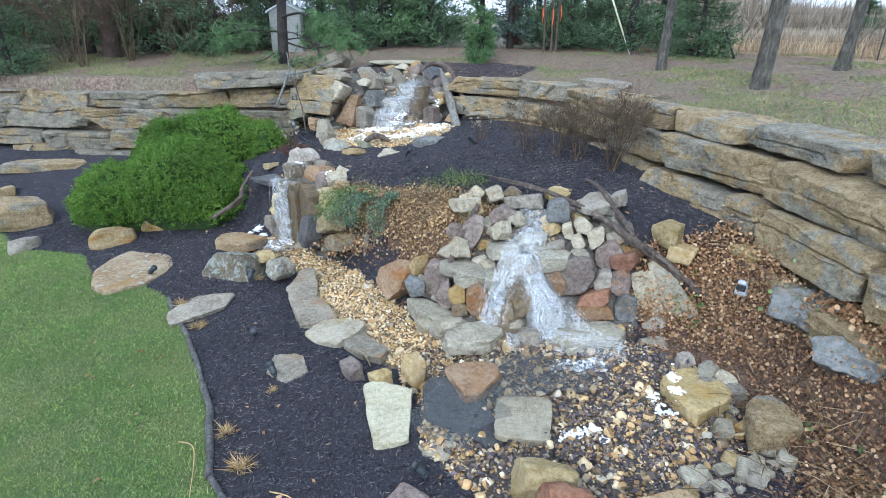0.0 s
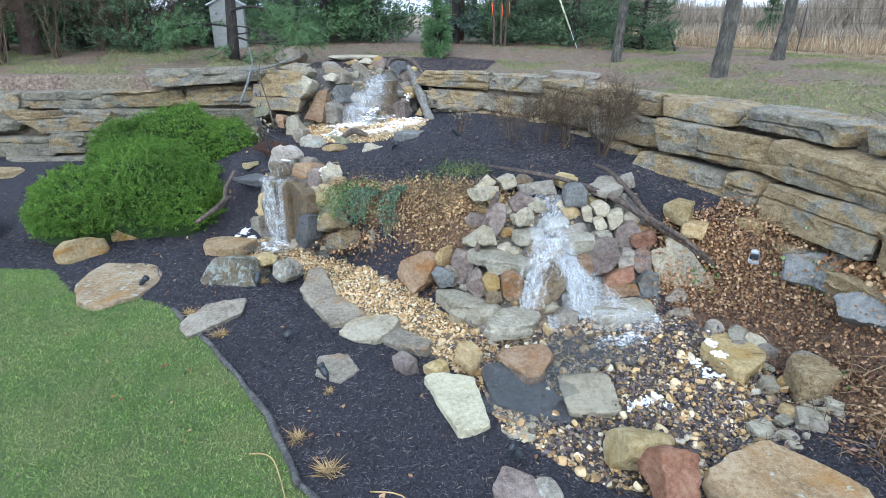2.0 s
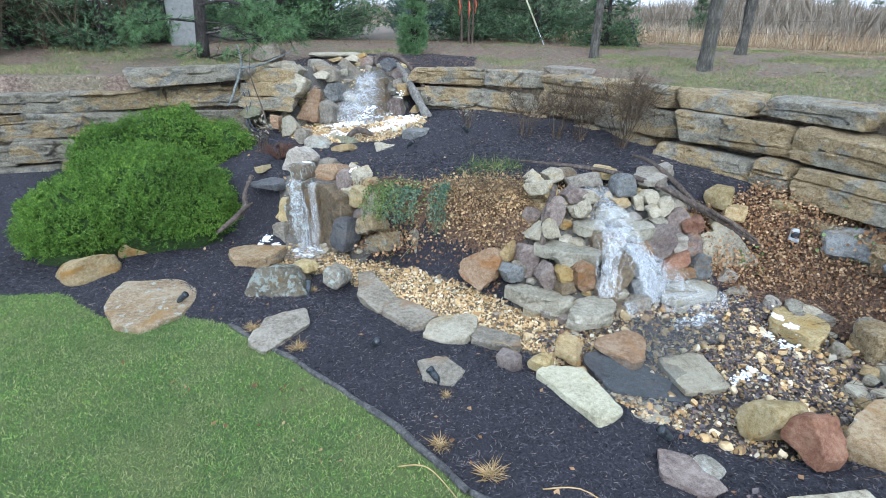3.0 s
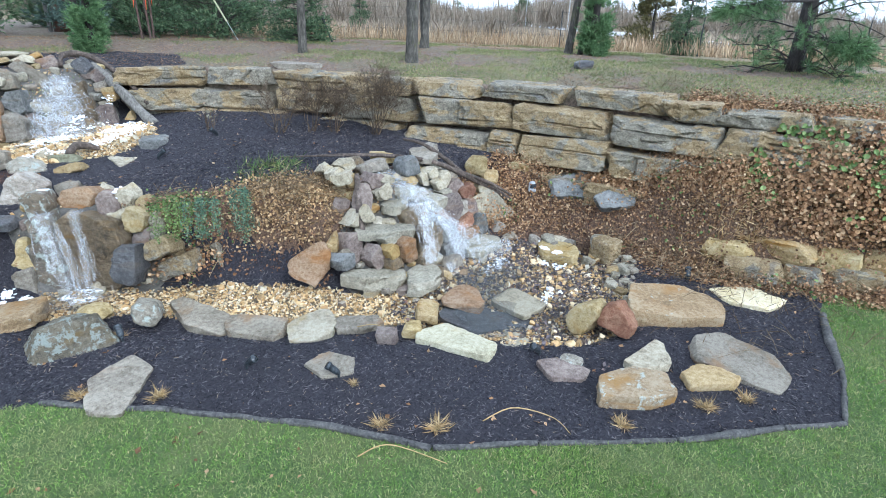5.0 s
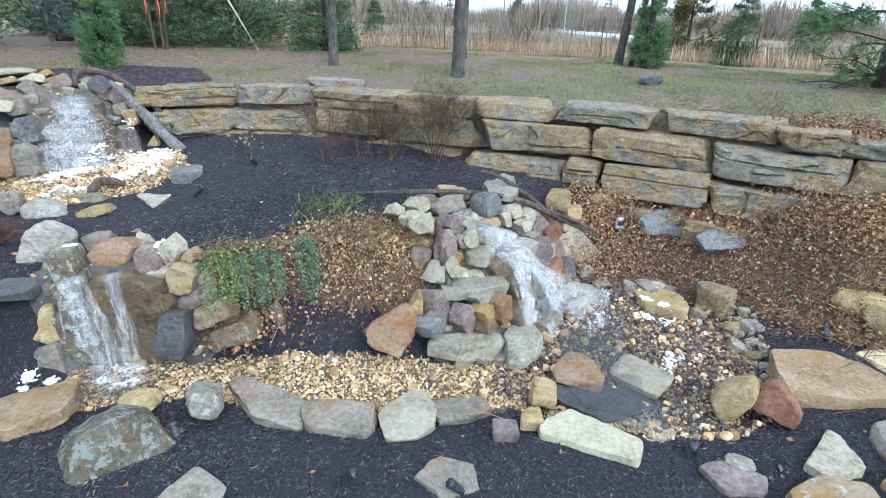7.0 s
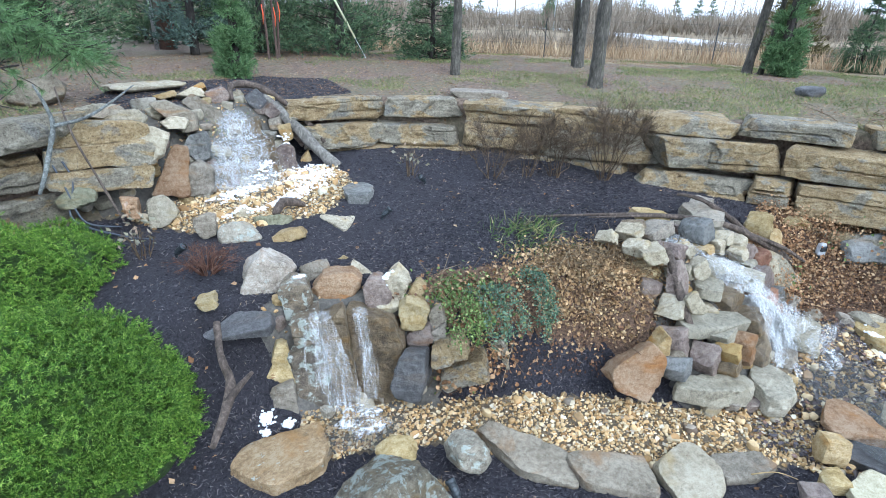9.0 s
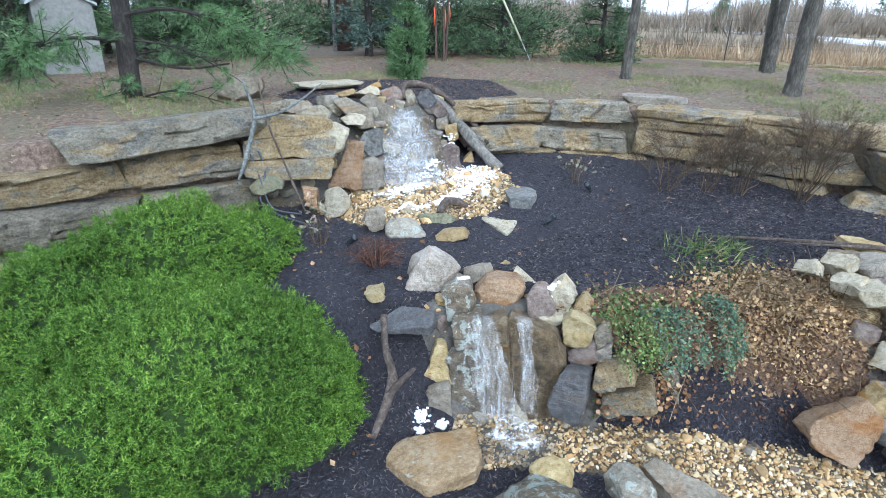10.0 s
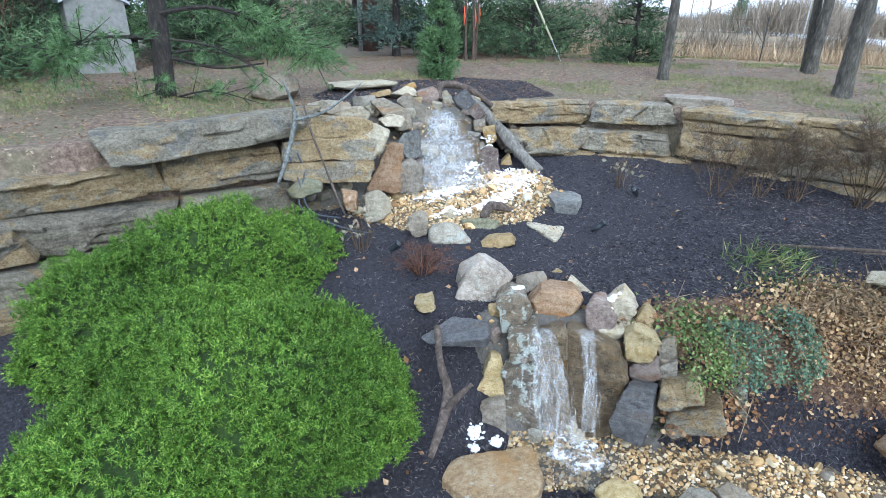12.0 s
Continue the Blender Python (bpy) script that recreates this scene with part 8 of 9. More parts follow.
FLAKES = [(1.6, 2.8), (2.1, 2.95), (2.55, 3.1), (2.7, 3.4), (2.35, 3.3), (1.9, 3.15)]
fill_stones(FLAKES, 14, [M_PALE, M_PALEG, M_GREY], "thin pale stone flake at the pool edge", "stone flakes by the pool", 8, 0.06, 0.13, 0.10)
COBBLES = [rock_shape((1, 0.8, 0.6), 930 + i, 2.0, 5, 0.07, 0, (4, 4, 3), 0.3) for i in range(4)]


def cobble_bed(poly, count, material, label, seed, small, large):
    rng = np.random.RandomState(seed)
    xs, ys = [q[0] for q in poly], [q[1] for q in poly]
    p = spread(rng, min(xs), max(xs), min(ys), max(ys), count, lambda x, y: inside(poly, x, y))
    g = Geo()
    size = rng.uniform(small, large, len(p))
    p[:, 2] += size * 0.15
    m = turns(rng.normal(size=p.shape) * 0.35 + (0, 0, 1), rng, size)
    for i, (v, f) in enumerate(COBBLES):
        g.scatter(v, f, m[i::4], p[i::4])
    tagged(part("cobbles", g.mesh("cobbles", True, 30), material), label, "cobbles", kind="stuff")


cobble_bed(STREAM, 9, M_PEBBLE, "larger tan cobbles lying among the stream pebbles", 5, 0.06, 0.12)
cobble_bed(STREAM, 6, M_PEBWET, "larger wet cobbles lying among the pool pebbles", 7, 0.06, 0.12)
cobble_bed(UPPER_POOL, 12, M_PEBBLE, "cobbles lying among the upper pool pebbles", 6, 0.07, 0.14)

# ---- trees above the wall ----
M_CEDAR = leafy("cedar_foliage", ((0.0, (0.035, 0.065, 0.038)), (0.5, (0.085, 0.145, 0.08)), (0.85, (0.14, 0.21, 0.12)), (1.0, (0.22, 0.26, 0.15))), 0.7)
M_CEDARB = leafy("blue_spruce_foliage", ((0.0, (0.035, 0.06, 0.055)), (0.5, (0.085, 0.13, 0.12)), (1.0, (0.17, 0.23, 0.21))), 0.7)
M_CEDARY = leafy("yellowing_cedar_foliage", ((0.0, (0.05, 0.05, 0.018)), (0.5, (0.11, 0.105, 0.04)), (1.0, (0.20, 0.17, 0.08))), 0.7)
M_NEEDLE = leafy("pine_needles", ((0.0, (0.04, 0.09, 0.04)), (0.5, (0.11, 0.20, 0.09)), (1.0, (0.22, 0.33, 0.16))), 0.6)


def tri_sprig(blades, rng, spread=0.8, width=0.07):
    """A small fan of leaflets one unit long."""
    v, f = [], []
    for i in range(blades):
        a, t = 6.283 * i / blades + rng.uniform(-0.5, 0.5), spread * rng.uniform(0.3, 1.0)
        d = np.array([math.cos(a) * math.sin(t), math.sin(a) * math.sin(t), math.cos(t)])
        sd = np.array([-math.sin(a), math.cos(a), 0]) * width
        z0 = np.array([0, 0, 0.45 * i / blades])
        k = len(v)
        v += [z0 - sd, z0 + sd, z0 + d * rng.uniform(0.5, 0.9)]
        f.append((k, k + 1, k + 2))
    return np.array(v), f


def conifer(name, tall, wide, branches, sprays, seed, material, label, low=0.06, size=0.22, slim=1.0, parent_pose=None):
    rng = np.random.RandomState(seed)
    root = thing(name, 0, 0, 0, 0, label, "tree")
    tr, cr = Geo(), Geo()
    tr.tube([(0, 0, -0.15), (0.02, 0, tall * 0.35), (0, 0.02, tall * 0.98)], [0.035 * tall ** 0.7 + 0.02, 0.03 * tall ** 0.7, 0.01], 8)
    tv, tf = tri_sprig(6, rng, 0.85, 0.062)
    offs, dirs = [], []
    for _ in range(branches):
        h = low + (1 - low) * rng.rand() ** 1.8
        a = rng.uniform(0, 6.28)
        reach = wide * (1 - h) ** (0.75 * slim) * rng.uniform(0.6, 1.12) + 0.05
        z0 = h * tall
        tip = np.array([math.cos(a) * reach, math.sin(a) * reach, z0 + reach * rng.uniform(-0.05, 0.45)])
        c = np.array([0, 0, z0])
        tr.tube([c, (c + tip) / 2 - (0, 0, 0.02), tip], [0.012, 0.009, 0.004], 3)
        k = sprays
        s = rng.uniform(0.25, 1.02, k) ** 0.7
        p = c + (tip - c) * s[:, None] + rng.normal(size=(k, 3)) * (0.11 * reach + 0.03) * (1.0, 1.0, 0.6)
        offs.append(p)
        dirs.append((tip - c) / (np.linalg.norm(tip - c) + 1e-6) + rng.normal(size=(k, 3)) * 0.5 + (0, 0, 0.35))
    offs, dirs = np.concatenate(offs), np.concatenate(dirs)
    cr.scatter(tv, tf, turns(dirs, rng, rng.uniform(0.6, 1.2, len(offs)) * size), offs)
    part("trunk", tr.mesh("trunk"), M_BARK, root)
    tagged(part("crown", cr.mesh("crown"), material, root), kind="stuff")
    return root


def at(x, y, turn=0, scale=1.0, sink=0.05):
    return pose(x, y, height(x, y) - sink, 0, 0, turn) @ Matrix.Scale(scale, 4)


cedar = conifer("cedar_tree", 5.5, 1.7, 130, 27, 201, M_CEDAR, "dark green eastern red cedar at the edge of the woods", 0.0, 0.21)
cedar.matrix_world = at(5.15, 16.2)
cedar2 = conifer("cedar_tree", 5.0, 1.5, 120, 27, 202, M_CEDAR, "dense dark cedar in the row behind the garden", 0.02, 0.21)
cedar2.matrix_world = at(3.7, 17.4)
pinec = conifer("cedar_tree", 6.0, 1.6, 105, 27, 203, M_NEEDLE, "soft green young pine in the woodland edge", 0.05, 0.22)
pinec.matrix_world = at(-1.9, 18.5)
tagged(cedar, group="evergreens behind the garden"), tagged(cedar2, group="evergreens behind the garden"), tagged(pinec, group="evergreens behind the garden")
for src, places in ((cedar, ((-0.4, 18.9, 40, 1.0), (6.6, 18.0, 200, 0.75), (-9.55, 12.75, 80, 0.5), (-8.2, 18.2, 130, 1.1), (-13.0, 17.0, 20, 1.2), (-4.6, 22.5, 300, 1.25), (-16.5, 16.0, 40, 1.2), (-6.0, 15.6, 33, 0.75), (-7.9, 16.2, 190, 0.85), (-11.6, 14.0, 250, 0.7), (-2.6, 17.2, 60, 0.6), (-4.9, 17.6, 10, 0.8))),
                    (cedar2, ((3.6, 22.6, 70, 1.1), (-6.6, 17.2, 160, 1.0), (-11.0, 19.5, 250, 1.2), (-1.0, 22.4, 12, 1.2), (4.9, 20.0, 88, 1.1), (-14.5, 21.5, 100, 1.3))),
                    (pinec, ((-5.4, 19.2, 90, 0.95), (-9.6, 16.0, 45, 0.9), (-0.9, 20.6, 180, 0.85), (-3.2, 20.6, 220, 1.0), (-12.0, 15.0, 300, 0.9)))):
    for x, y, rz, s in places:
        copy_thing(src, at(x, y, rz, s))
small = conifer("cedar_tree", 2.0, 0.75, 80, 44, 204, M_CEDAR, "small bushy cedar beside a bare tree", 0.02, 0.12)
small.matrix_world = at(6.02, 13.85, 0, 1.15)
copy_thing(small, at(12.3, 5.5, 60, 0.75))
copy_thing(small, at(13.5, 19.0, 90, 0.8))
copy_thing(small, at(15.2, 4.2, 30, 0.8))
slim = conifer("cedar_tree", 3.2, 0.27, 120, 40, 205, M_NEEDLE, "slim upright young cedar", 0.02, 0.11, 0.6)
slim.matrix_world = at(0.92, 14.3)
copy_thing(slim, at(9.0, 6.75, 110, 1.1))
spruce = conifer("spruce_tree", 4.2, 0.9, 90, 26, 206, M_CEDARB, "pale blue-green spruce behind the slim cedar", 0.08, 0.18)
spruce.matrix_world = at(2.0, 17.6)
ycedar = conifer("cedar_tree", 2.6, 1.1, 80, 22, 207, M_CEDARY, "yellowing cedar in the dry field", 0.02, 0.24)
ycedar.matrix_world = at(16.0, 7.6)


def needle_pine(x, y, tall, radius, limbs, seed, label, lean=(0, 0), extra=()):
    """A pine with dark trunk, open limbs and tufts of long needles."""
    rng = np.random.RandomState(seed)
    root = thing("pine_tree", x, y, height(x, y) - 0.05, 0, label, "tree")
    tr, lm, nd = Geo(), Geo(), Geo()
    top = np.array([lean[0], lean[1], tall])
    s = np.linspace(0, 1, 12)
    c = glide([(0, 0, -0.1), top * 0.5 + (0.06, 0, 0), top], s)
    tr.tube(c, radius * (1.15 - 0.95 * s) + 0.02, 12)
    tv, tf = tri_sprig(16, rng, 1.1, 0.016)
    tips, tdirs = [], []
    specs = [(rng.uniform(0.06, 0.97) ** 1.5, rng.uniform(0, 6.28), rng.uniform(0.7, 1.5) * (1.15 if i % 2 else 0.8)) for i in range(limbs)]
    for h, a, reach in specs:
        p0 = glide([(0, 0, -0.1), top * 0.5 + (0.06, 0, 0), top], np.array([h]))[0]
        reach *= (1.15 - 0.6 * h)
        p2 = p0 + np.array([math.cos(a) * reach, math.sin(a) * reach, reach * rng.uniform(-0.35, 0.25)])
        p1 = (p0 + p2) / 2 + (0, 0, 0.1 * reach)
        extra_c = glide([p0, p1, p2], np.linspace(0, 1, 7))
        lm.tube(extra_c, np.linspace(0.018, 0.005, 7), 5)
        for _ in range(10):
            q0 = extra_c[rng.randint(2, 7)]
            d = (p2 - p0) / reach * 0.7 + rng.normal(size=3) * 0.6
            q1 = q0 + d / np.linalg.norm(d) * rng.uniform(0.15, 0.45)
            lm.tube([q0, q1], [0.007, 0.004], 3)
            for u in rng.uniform(0.3, 1.0, 7):
                tips.append(q0 + (q1 - q0) * u)
                tdirs.append(d)
    for path, rad, dense in extra:
        cc = glide(path, np.linspace(0, 1, 14)) - (x, y, height(x, y) - 0.05)
        lm.tube(cc, np.linspace(rad, 0.012, 14), 6)
        for _ in range(dense):
            q0 = cc[rng.randint(5, 14)]
            d = rng.normal(size=3) * (0.7, 0.7, 0.4) + (cc[-1] - cc[0]) / 3 + (0, 0, -0.25)
            q1 = q0 + d / np.linalg.norm(d) * rng.uniform(0.2, 0.55)
            lm.tube([q0, q1], [0.008, 0.004], 3)
            for u in rng.uniform(0.2, 1.0, 12):
                tips.append(q0 + (q1 - q0) * u + rng.normal(size=3) * 0.03)
                tdirs.append(d)
    n = len(tips)
    nd.scatter(tv, tf, turns(np.array(tdirs) + rng.normal(size=(n, 3)) * 0.3, rng, rng.uniform(0.09, 0.16, n)), np.array(tips))
    part("trunk", tr.mesh("trunk", True), M_BARK, root)
    tagged(part("limb_framework", lm.mesh("limb_framework"), M_BARK, root), kind="stuff")
    tagged(part("needles", nd.mesh("needles"), M_NEEDLE, root), kind="stuff")
    return root


needle_pine(-3.85, 14.0, 6.5, 0.10, 30, 211, "pine with black trunk and long drooping green boughs", (0.25, 0.2),
            (([(-3.85, 14.0, 3.2), (-3.2, 13.6, 3.3), (-2.6, 13.2, 3.05), (-2.1, 12.9, 2.75)], 0.035, 75), ([(-3.85, 14.0, 2.9), (-4.5, 13.6, 2.95), (-5.0, 13.4, 2.8)], 0.03, 55),
             ([(-3.8, 14.0, 2.7), (-3.2, 13.7, 2.55), (-2.6, 13.6, 2.6)], 0.025, 3)))
needle_pine(8.7, 2.45, 6.0, 0.12, 70, 212, "open pine with long green needles above the ivy bank", (0.3, 0.1),
            (([(8.7, 2.45, 3.6), (7.9, 3.1, 3.55), (7.3, 3.6, 3.4)], 0.03, 90), ([(8.7, 2.45, 3.0), (8.2, 1.9, 2.95), (7.9, 1.5, 2.8)], 0.03, 110)))


def bare_tree(x, y, tall, radius, seed, label, lean=(0, 0), depth=4, material=None, limbs_from=0.35, name="bare_tree"):
    """A leafless tree: flared trunk and forking limbs."""
    rng = np.random.RandomState(seed)
    root = thing(name, x, y, height(x, y) - 0.05, 0, label, "tree")
    tr, lm = Geo(), Geo()
    rings, round_ = (14, 7) if name == "distant_tree" else (60, 18)
    s = np.linspace(0, 1, rings)
    top = np.array([lean[0], lean[1], tall])
    c = glide([(0, 0, -0.1), top * 0.33 + rng.normal(size=3) * 0.04, top * 0.66 + rng.normal(size=3) * 0.06, top], s)
    rad = radius * (1.0 - 0.72 * s) + radius * 0.75 * np.exp(-s * tall / 0.16)
    tr.tube(c, rad, round_)
    v = tr.v[0]
    ax = np.repeat(c, round_, 0)
    tr.v[0] = ax + (v - ax) * (1 + 0.06 * waves(rng, v * (1, 1, 0.25), 18.0) + 0.05 * waves(rng, v * (1, 1, 0.4), 45.0))[:, None]

    def fork(p, d, ln, r, level):
        q = p + d * ln
        mid = (p + q) / 2 + rng.normal(size=3) * ln * 0.07
        lm.tube([p, mid, q], [r, r * 0.8, r * 0.6], 5 if level > 2 else 3)
        if level == 0:
            return
        for _ in range(rng.randint(2, 4)):
            nd_ = d + rng.normal(size=3) * 0.55
            nd_[2] += 0.08
            fork(mid if rng.rand() < 0.3 else q, nd_ / np.linalg.norm(nd_), ln * rng.uniform(0.55, 0.8), r * 0.6, level - 1)
    for _ in range(9):
        k = rng.uniform(limbs_from, 1.0)
        p = glide([(0, 0, 0), top * 0.33, top * 0.66, top], np.array([k]))[0]
        a = rng.uniform(0, 6.28)
        d = np.array([math.cos(a), math.sin(a), rng.uniform(-0.1, 0.7)])
        fork(p, d / np.linalg.norm(d), tall * rng.uniform(0.12, 0.22), radius * 0.36 * (1.1 - 0.6 * k), depth)
    part("trunk", tr.mesh("trunk", True), material or M_BARKG, root)
    tagged(part("limb_framework", lm.mesh("limb_framework"), material or M_BARKG, root), kind="stuff")
    return root


bare_tree(4.5, 12.0, 7.0, 0.10, 221, "leafless tree with a straight dark grey trunk", (0.2, 0.1), 4)
bare_tree(5.05, 9.15, 7.5, 0.135, 222, "leafless tree with a mossy flared trunk", (0.1, 0.1), 4)
bare_tree(7.25, 10.55, 7.5, 0.105, 223, "leafless grey tree leaning beside its twin", (0.5, 0.1), 4)
bare_tree(7.5, 10.75, 7.0, 0.085, 224, "leafless grey tree leaning beside its twin", (0.3, 0.5), 4)
bare_tree(9.0, 7.4, 7.0, 0.10, 225, "leafless tree at the field edge", (0.0, -0.3), 4, None, 0.3)
bare_tree(9.15, 7.15, 6.5, 0.06, 226, "leafless tree at the field edge", (0.3, -0.7), 4, None, 0.3)
M_REDBARK = wood_material("red_brown_bark", (0.045, 0.028, 0.022), (0.10, 0.065, 0.052), (0.18, 0.125, 0.10))
for i, (x, y, l) in enumerate(((2.72, 15.8, -0.3), (2.9, 15.75, -0.1), (3.05, 15.9, 0.2))):
    bare_tree(x, y, 4.5, 0.03, 230 + i, "thin red-brown sapling marked with orange tape", (l, 0), 2, M_REDBARK, 0.4, "sapling")
bare_tree(-8.6, 15.2, 6.5, 0.22, 235, "thick tree trunk wrapped in brown vines", (0.2, 0), 4, M_REDBARK)
for i, (x, y) in enumerate(((-10.2, 14.4), (-9.2, 14.2), (-7.8, 14.6), (-7.2, 15.6), (-6.4, 15.2), (-5.6, 15.8), (-8.4, 13.6))):
    twig_bush(x, y, 2.4, 1.2, 13, 240 + i, "tall tangle of leafless brush at the woods", M_STEM, "brush", 0.008, 20)

# leafless brush in the field
M_FARTWIG = leafy("distant_branches", ((0.0, (0.155, 0.13, 0.112)), (0.6, (0.245, 0.208, 0.18)), (1.0, (0.35, 0.305, 0.27))), 0.9)
brush = twig_bush(12.5, 12.5, 1.1, 0.8, 12, 260, "grey-brown leafless brush in the dry field", M_FARTWIG, "field_brush", 0.007, 9)
tagged(brush, group="field brush")
rg = np.random.RandomState(64)
for i in range(20):
    a, d_ = rg.uniform(-0.3, 0.95), rg.uniform(15, 40)
    x, y = -4 + d_ * math.cos(a) * 1.15, 5 + d_ * math.sin(a)
    copy_thing(brush, pose(x, y, height(x, y), 0, 0, i * 53) @ Matrix.Scale(rg.uniform(0.8, 1.5), 4))

# orange marking tape on the saplings
m, nt, b = nodes_of("orange_tape")
b.inputs["Base Color"].default_value = (0.75, 0.12, 0.04, 1)
b.inputs["Roughness"].default_value = 0.5
M_TAPE = m
for x, y, z in ((2.62, 15.78, 3.25), (2.88, 15.72, 3.2), (3.12, 15.88, 3.3)):
    g = Geo()
    g.tube([(0, 0, -0.2), (0.02, 0, 0), (0, 0.01, 0.2)], [0.006, 0.014, 0.009], 6)
    ob = tagged(part("marking_tape", g.mesh("marking_tape", True), M_TAPE), "band of orange marking tape round a sapling", "tape", "orange marking tapes")
    ob.matrix_world = pose(x, y, z)

# utility pole, conduit, guy wire
M_POLE = wood_material("creosoted_pole", (0.05, 0.025, 0.018), (0.12, 0.06, 0.042), (0.19, 0.11, 0.08))
m, nt, b = nodes_of("galvanised_steel")
vec, rnd = own_coords(nt)
n = noise_tex(nt, vec, 20.0, 4.0)
r = ramp(nt, ((0.35, (0.35, 0.37, 0.39)), (0.65, (0.52, 0.54, 0.56))))
nt.links.new(n, r.inputs[0])
nt.links.new(r.outputs[0], b.inputs["Base Color"])
b.inputs["Roughness"].default_value, b.inputs["Metallic"].default_value = 0.45, 0.6
M_STEEL = m
m, nt, b = nodes_of("yellow_guard")
b.inputs["Base Color"].default_value = (0.62, 0.60, 0.40, 1)
b.inputs["Roughness"].default_value = 0.5
M_GUARD = m
pole = thing("utility_pole", 2.42, 19.6, height(2.42, 19.6) - 0.2, 0, "brown creosoted wooden utility pole with steel conduit", "pole")
g = Geo()
g.tube([(0, 0, 0), (0, 0, 4), (0.02, 0, 9)], [0.21, 0.195, 0.16], 16)
part("post", g.mesh("post", True), M_POLE, pole)
g = Geo()
g.tube([(-0.32, -0.05, 0), (-0.36, -0.05, 3), (-0.42, -0.05, 8)], [0.05, 0.05, 0.05], 10)
part("conduit", g.mesh("conduit", True), M_STEEL, pole)
guy = thing("guy_wire", 4.75, 14.8, height(4.75, 14.8) - 0.05, 0, "steel guy wire with a pale yellow guard sleeve", "wire")
d = Vector((-0.36, 0.5, 1.11))
g = Geo()
g.tube([Vector((0, 0, 0)), d * 1.0, d * 5.5], [0.008, 0.008, 0.008], 6)
part("cable", g.mesh("cable"), M_STEEL, guy)
g = Geo()
g.tube([d * 0.45, d * 1.2, d * 2.2], [0.022, 0.024, 0.024], 8)
part("guard", g.mesh("guard", True), M_GUARD, guy)
prop = thing("tree_stake", 6.55, 13.3, height(6.55, 13.3), 0, "dark steel stake leaning beside the small cedar", "stake")
g = Geo()
g.tube([(0.12, 0, -0.05), (-0.02, 0.02, 0.25), (-0.18, 0.04, 0.6)], [0.03, 0.028, 0.028], 8)
part("rod", g.mesh("rod", True), M_LAMP, prop)

# pale gabled pump house behind the pine
M_SIDING = ground_material("pale_siding", (0.17, 0.17, 0.16), (0.24, 0.24, 0.225), (0.30, 0.30, 0.285), (0.20, 0.205, 0.19), 0.5, 12.0, rough=0.7, relief=0.15)
shed = thing("pump_house", -4.27, 16.3, height(-4.27, 16.3) - 0.55, 4, "small pale gabled pump house behind the pine", "shed")
bm = bmesh.new()
bmesh.ops.create_cube(bm, size=1.0, matrix=pose(0, 0, 0.8) @ Matrix.Diagonal((0.82, 0.5, 1.6, 1)))
bmesh.ops.bevel(bm, geom=bm.edges[:], offset=0.012, segments=1, affect="EDGES")
me = bpy.data.meshes.new("wall")
bm.to_mesh(me)
part("wall", me, M_SIDING, shed)
g = Geo()
for s_ in (-1, 1):
    a_, t_ = 0.47, 0.04
    v = [(s_ * a_, -0.31, 1.54), (s_ * a_, 0.31, 1.54), (0, 0.31, 1.78), (0, -0.31, 1.78)]
    v += [(p_[0], p_[1], p_[2] + t_) for p_ in v]
    g.add(v, [(0, 1, 2, 3), (4, 7, 6, 5), (0, 4, 5, 1), (1, 5, 6, 2), (2, 6, 7, 3), (3, 7, 4, 0)])
part("roof", g.mesh("roof"), M_STEEL, shed)
g = Geo()
g.add([(-0.40, -0.249, 1.58), (0.40, -0.249, 1.58), (0, -0.249, 1.77), (-0.40, 0.249, 1.58), (0.40, 0.249, 1.58), (0, 0.249, 1.77)], [(0, 1, 2), (5, 4, 3), (0, 2, 5, 3), (1, 4, 5, 2)])
part("gable", g.mesh("gable"), M_SIDING, shed)

# loose rocks above the wall
stone(2.95, 10.35, 2.13, 1.0, 0.45, 0.12, -48, M_GREY, "thin pale slab lying above the wall", hard=20.0)
stone(-1.2, 13.55, 2.24, 1.2, 0.5, 0.1, 5, M_PALE, "pale flat slab edging the upper mulch", hard=16.0)
stone(6.54, 5.92, height(6.54, 5.92) + 0.05, 0.42, 0.34, 0.2, 30, M_SLATE, "low dark weathered stump-like rock in grass", hard=5.0, rugged=0.12)

# ---- field, road and far woods ----
M_DRYGRASS = leafy("tall_dry_grass", ((0.0, (0.26, 0.18, 0.12)), (0.5, (0.42, 0.305, 0.21)), (1.0, (0.55, 0.45, 0.34))), 0.85)
rg = np.random.RandomState(61)
p = spread(rg, 4.5, 36, -6, 30, 75, lambda x, y: (side(WALL, x, y)[0] > 7.2 + 0.8 * ripple(x, y)) & (x > 4.6 + 0.12 * (y - 14)) & (rg.rand(len(x)) < np.clip(1.3 - np.hypot(x - 9, y - 10) / 30, 0.15, 1)))
n = len(p)
m = turns(rg.normal(size=(n, 3)) * (0.28, 0.28, 0.05) + (0, 0, 1), rg, np.ones(n))
m[:, :, :2] *= rg.uniform(0.010, 0.024, n)[:, None, None]
m[:, :, 2] *= rg.uniform(0.18, 0.65, n)[:, None]
g = Geo()
g.scatter(KITE_V, KITE_F, m, p)
stuff("tall_dry_grass", g, M_DRYGRASS, "tall tan dry grass of the field beyond", "grass")

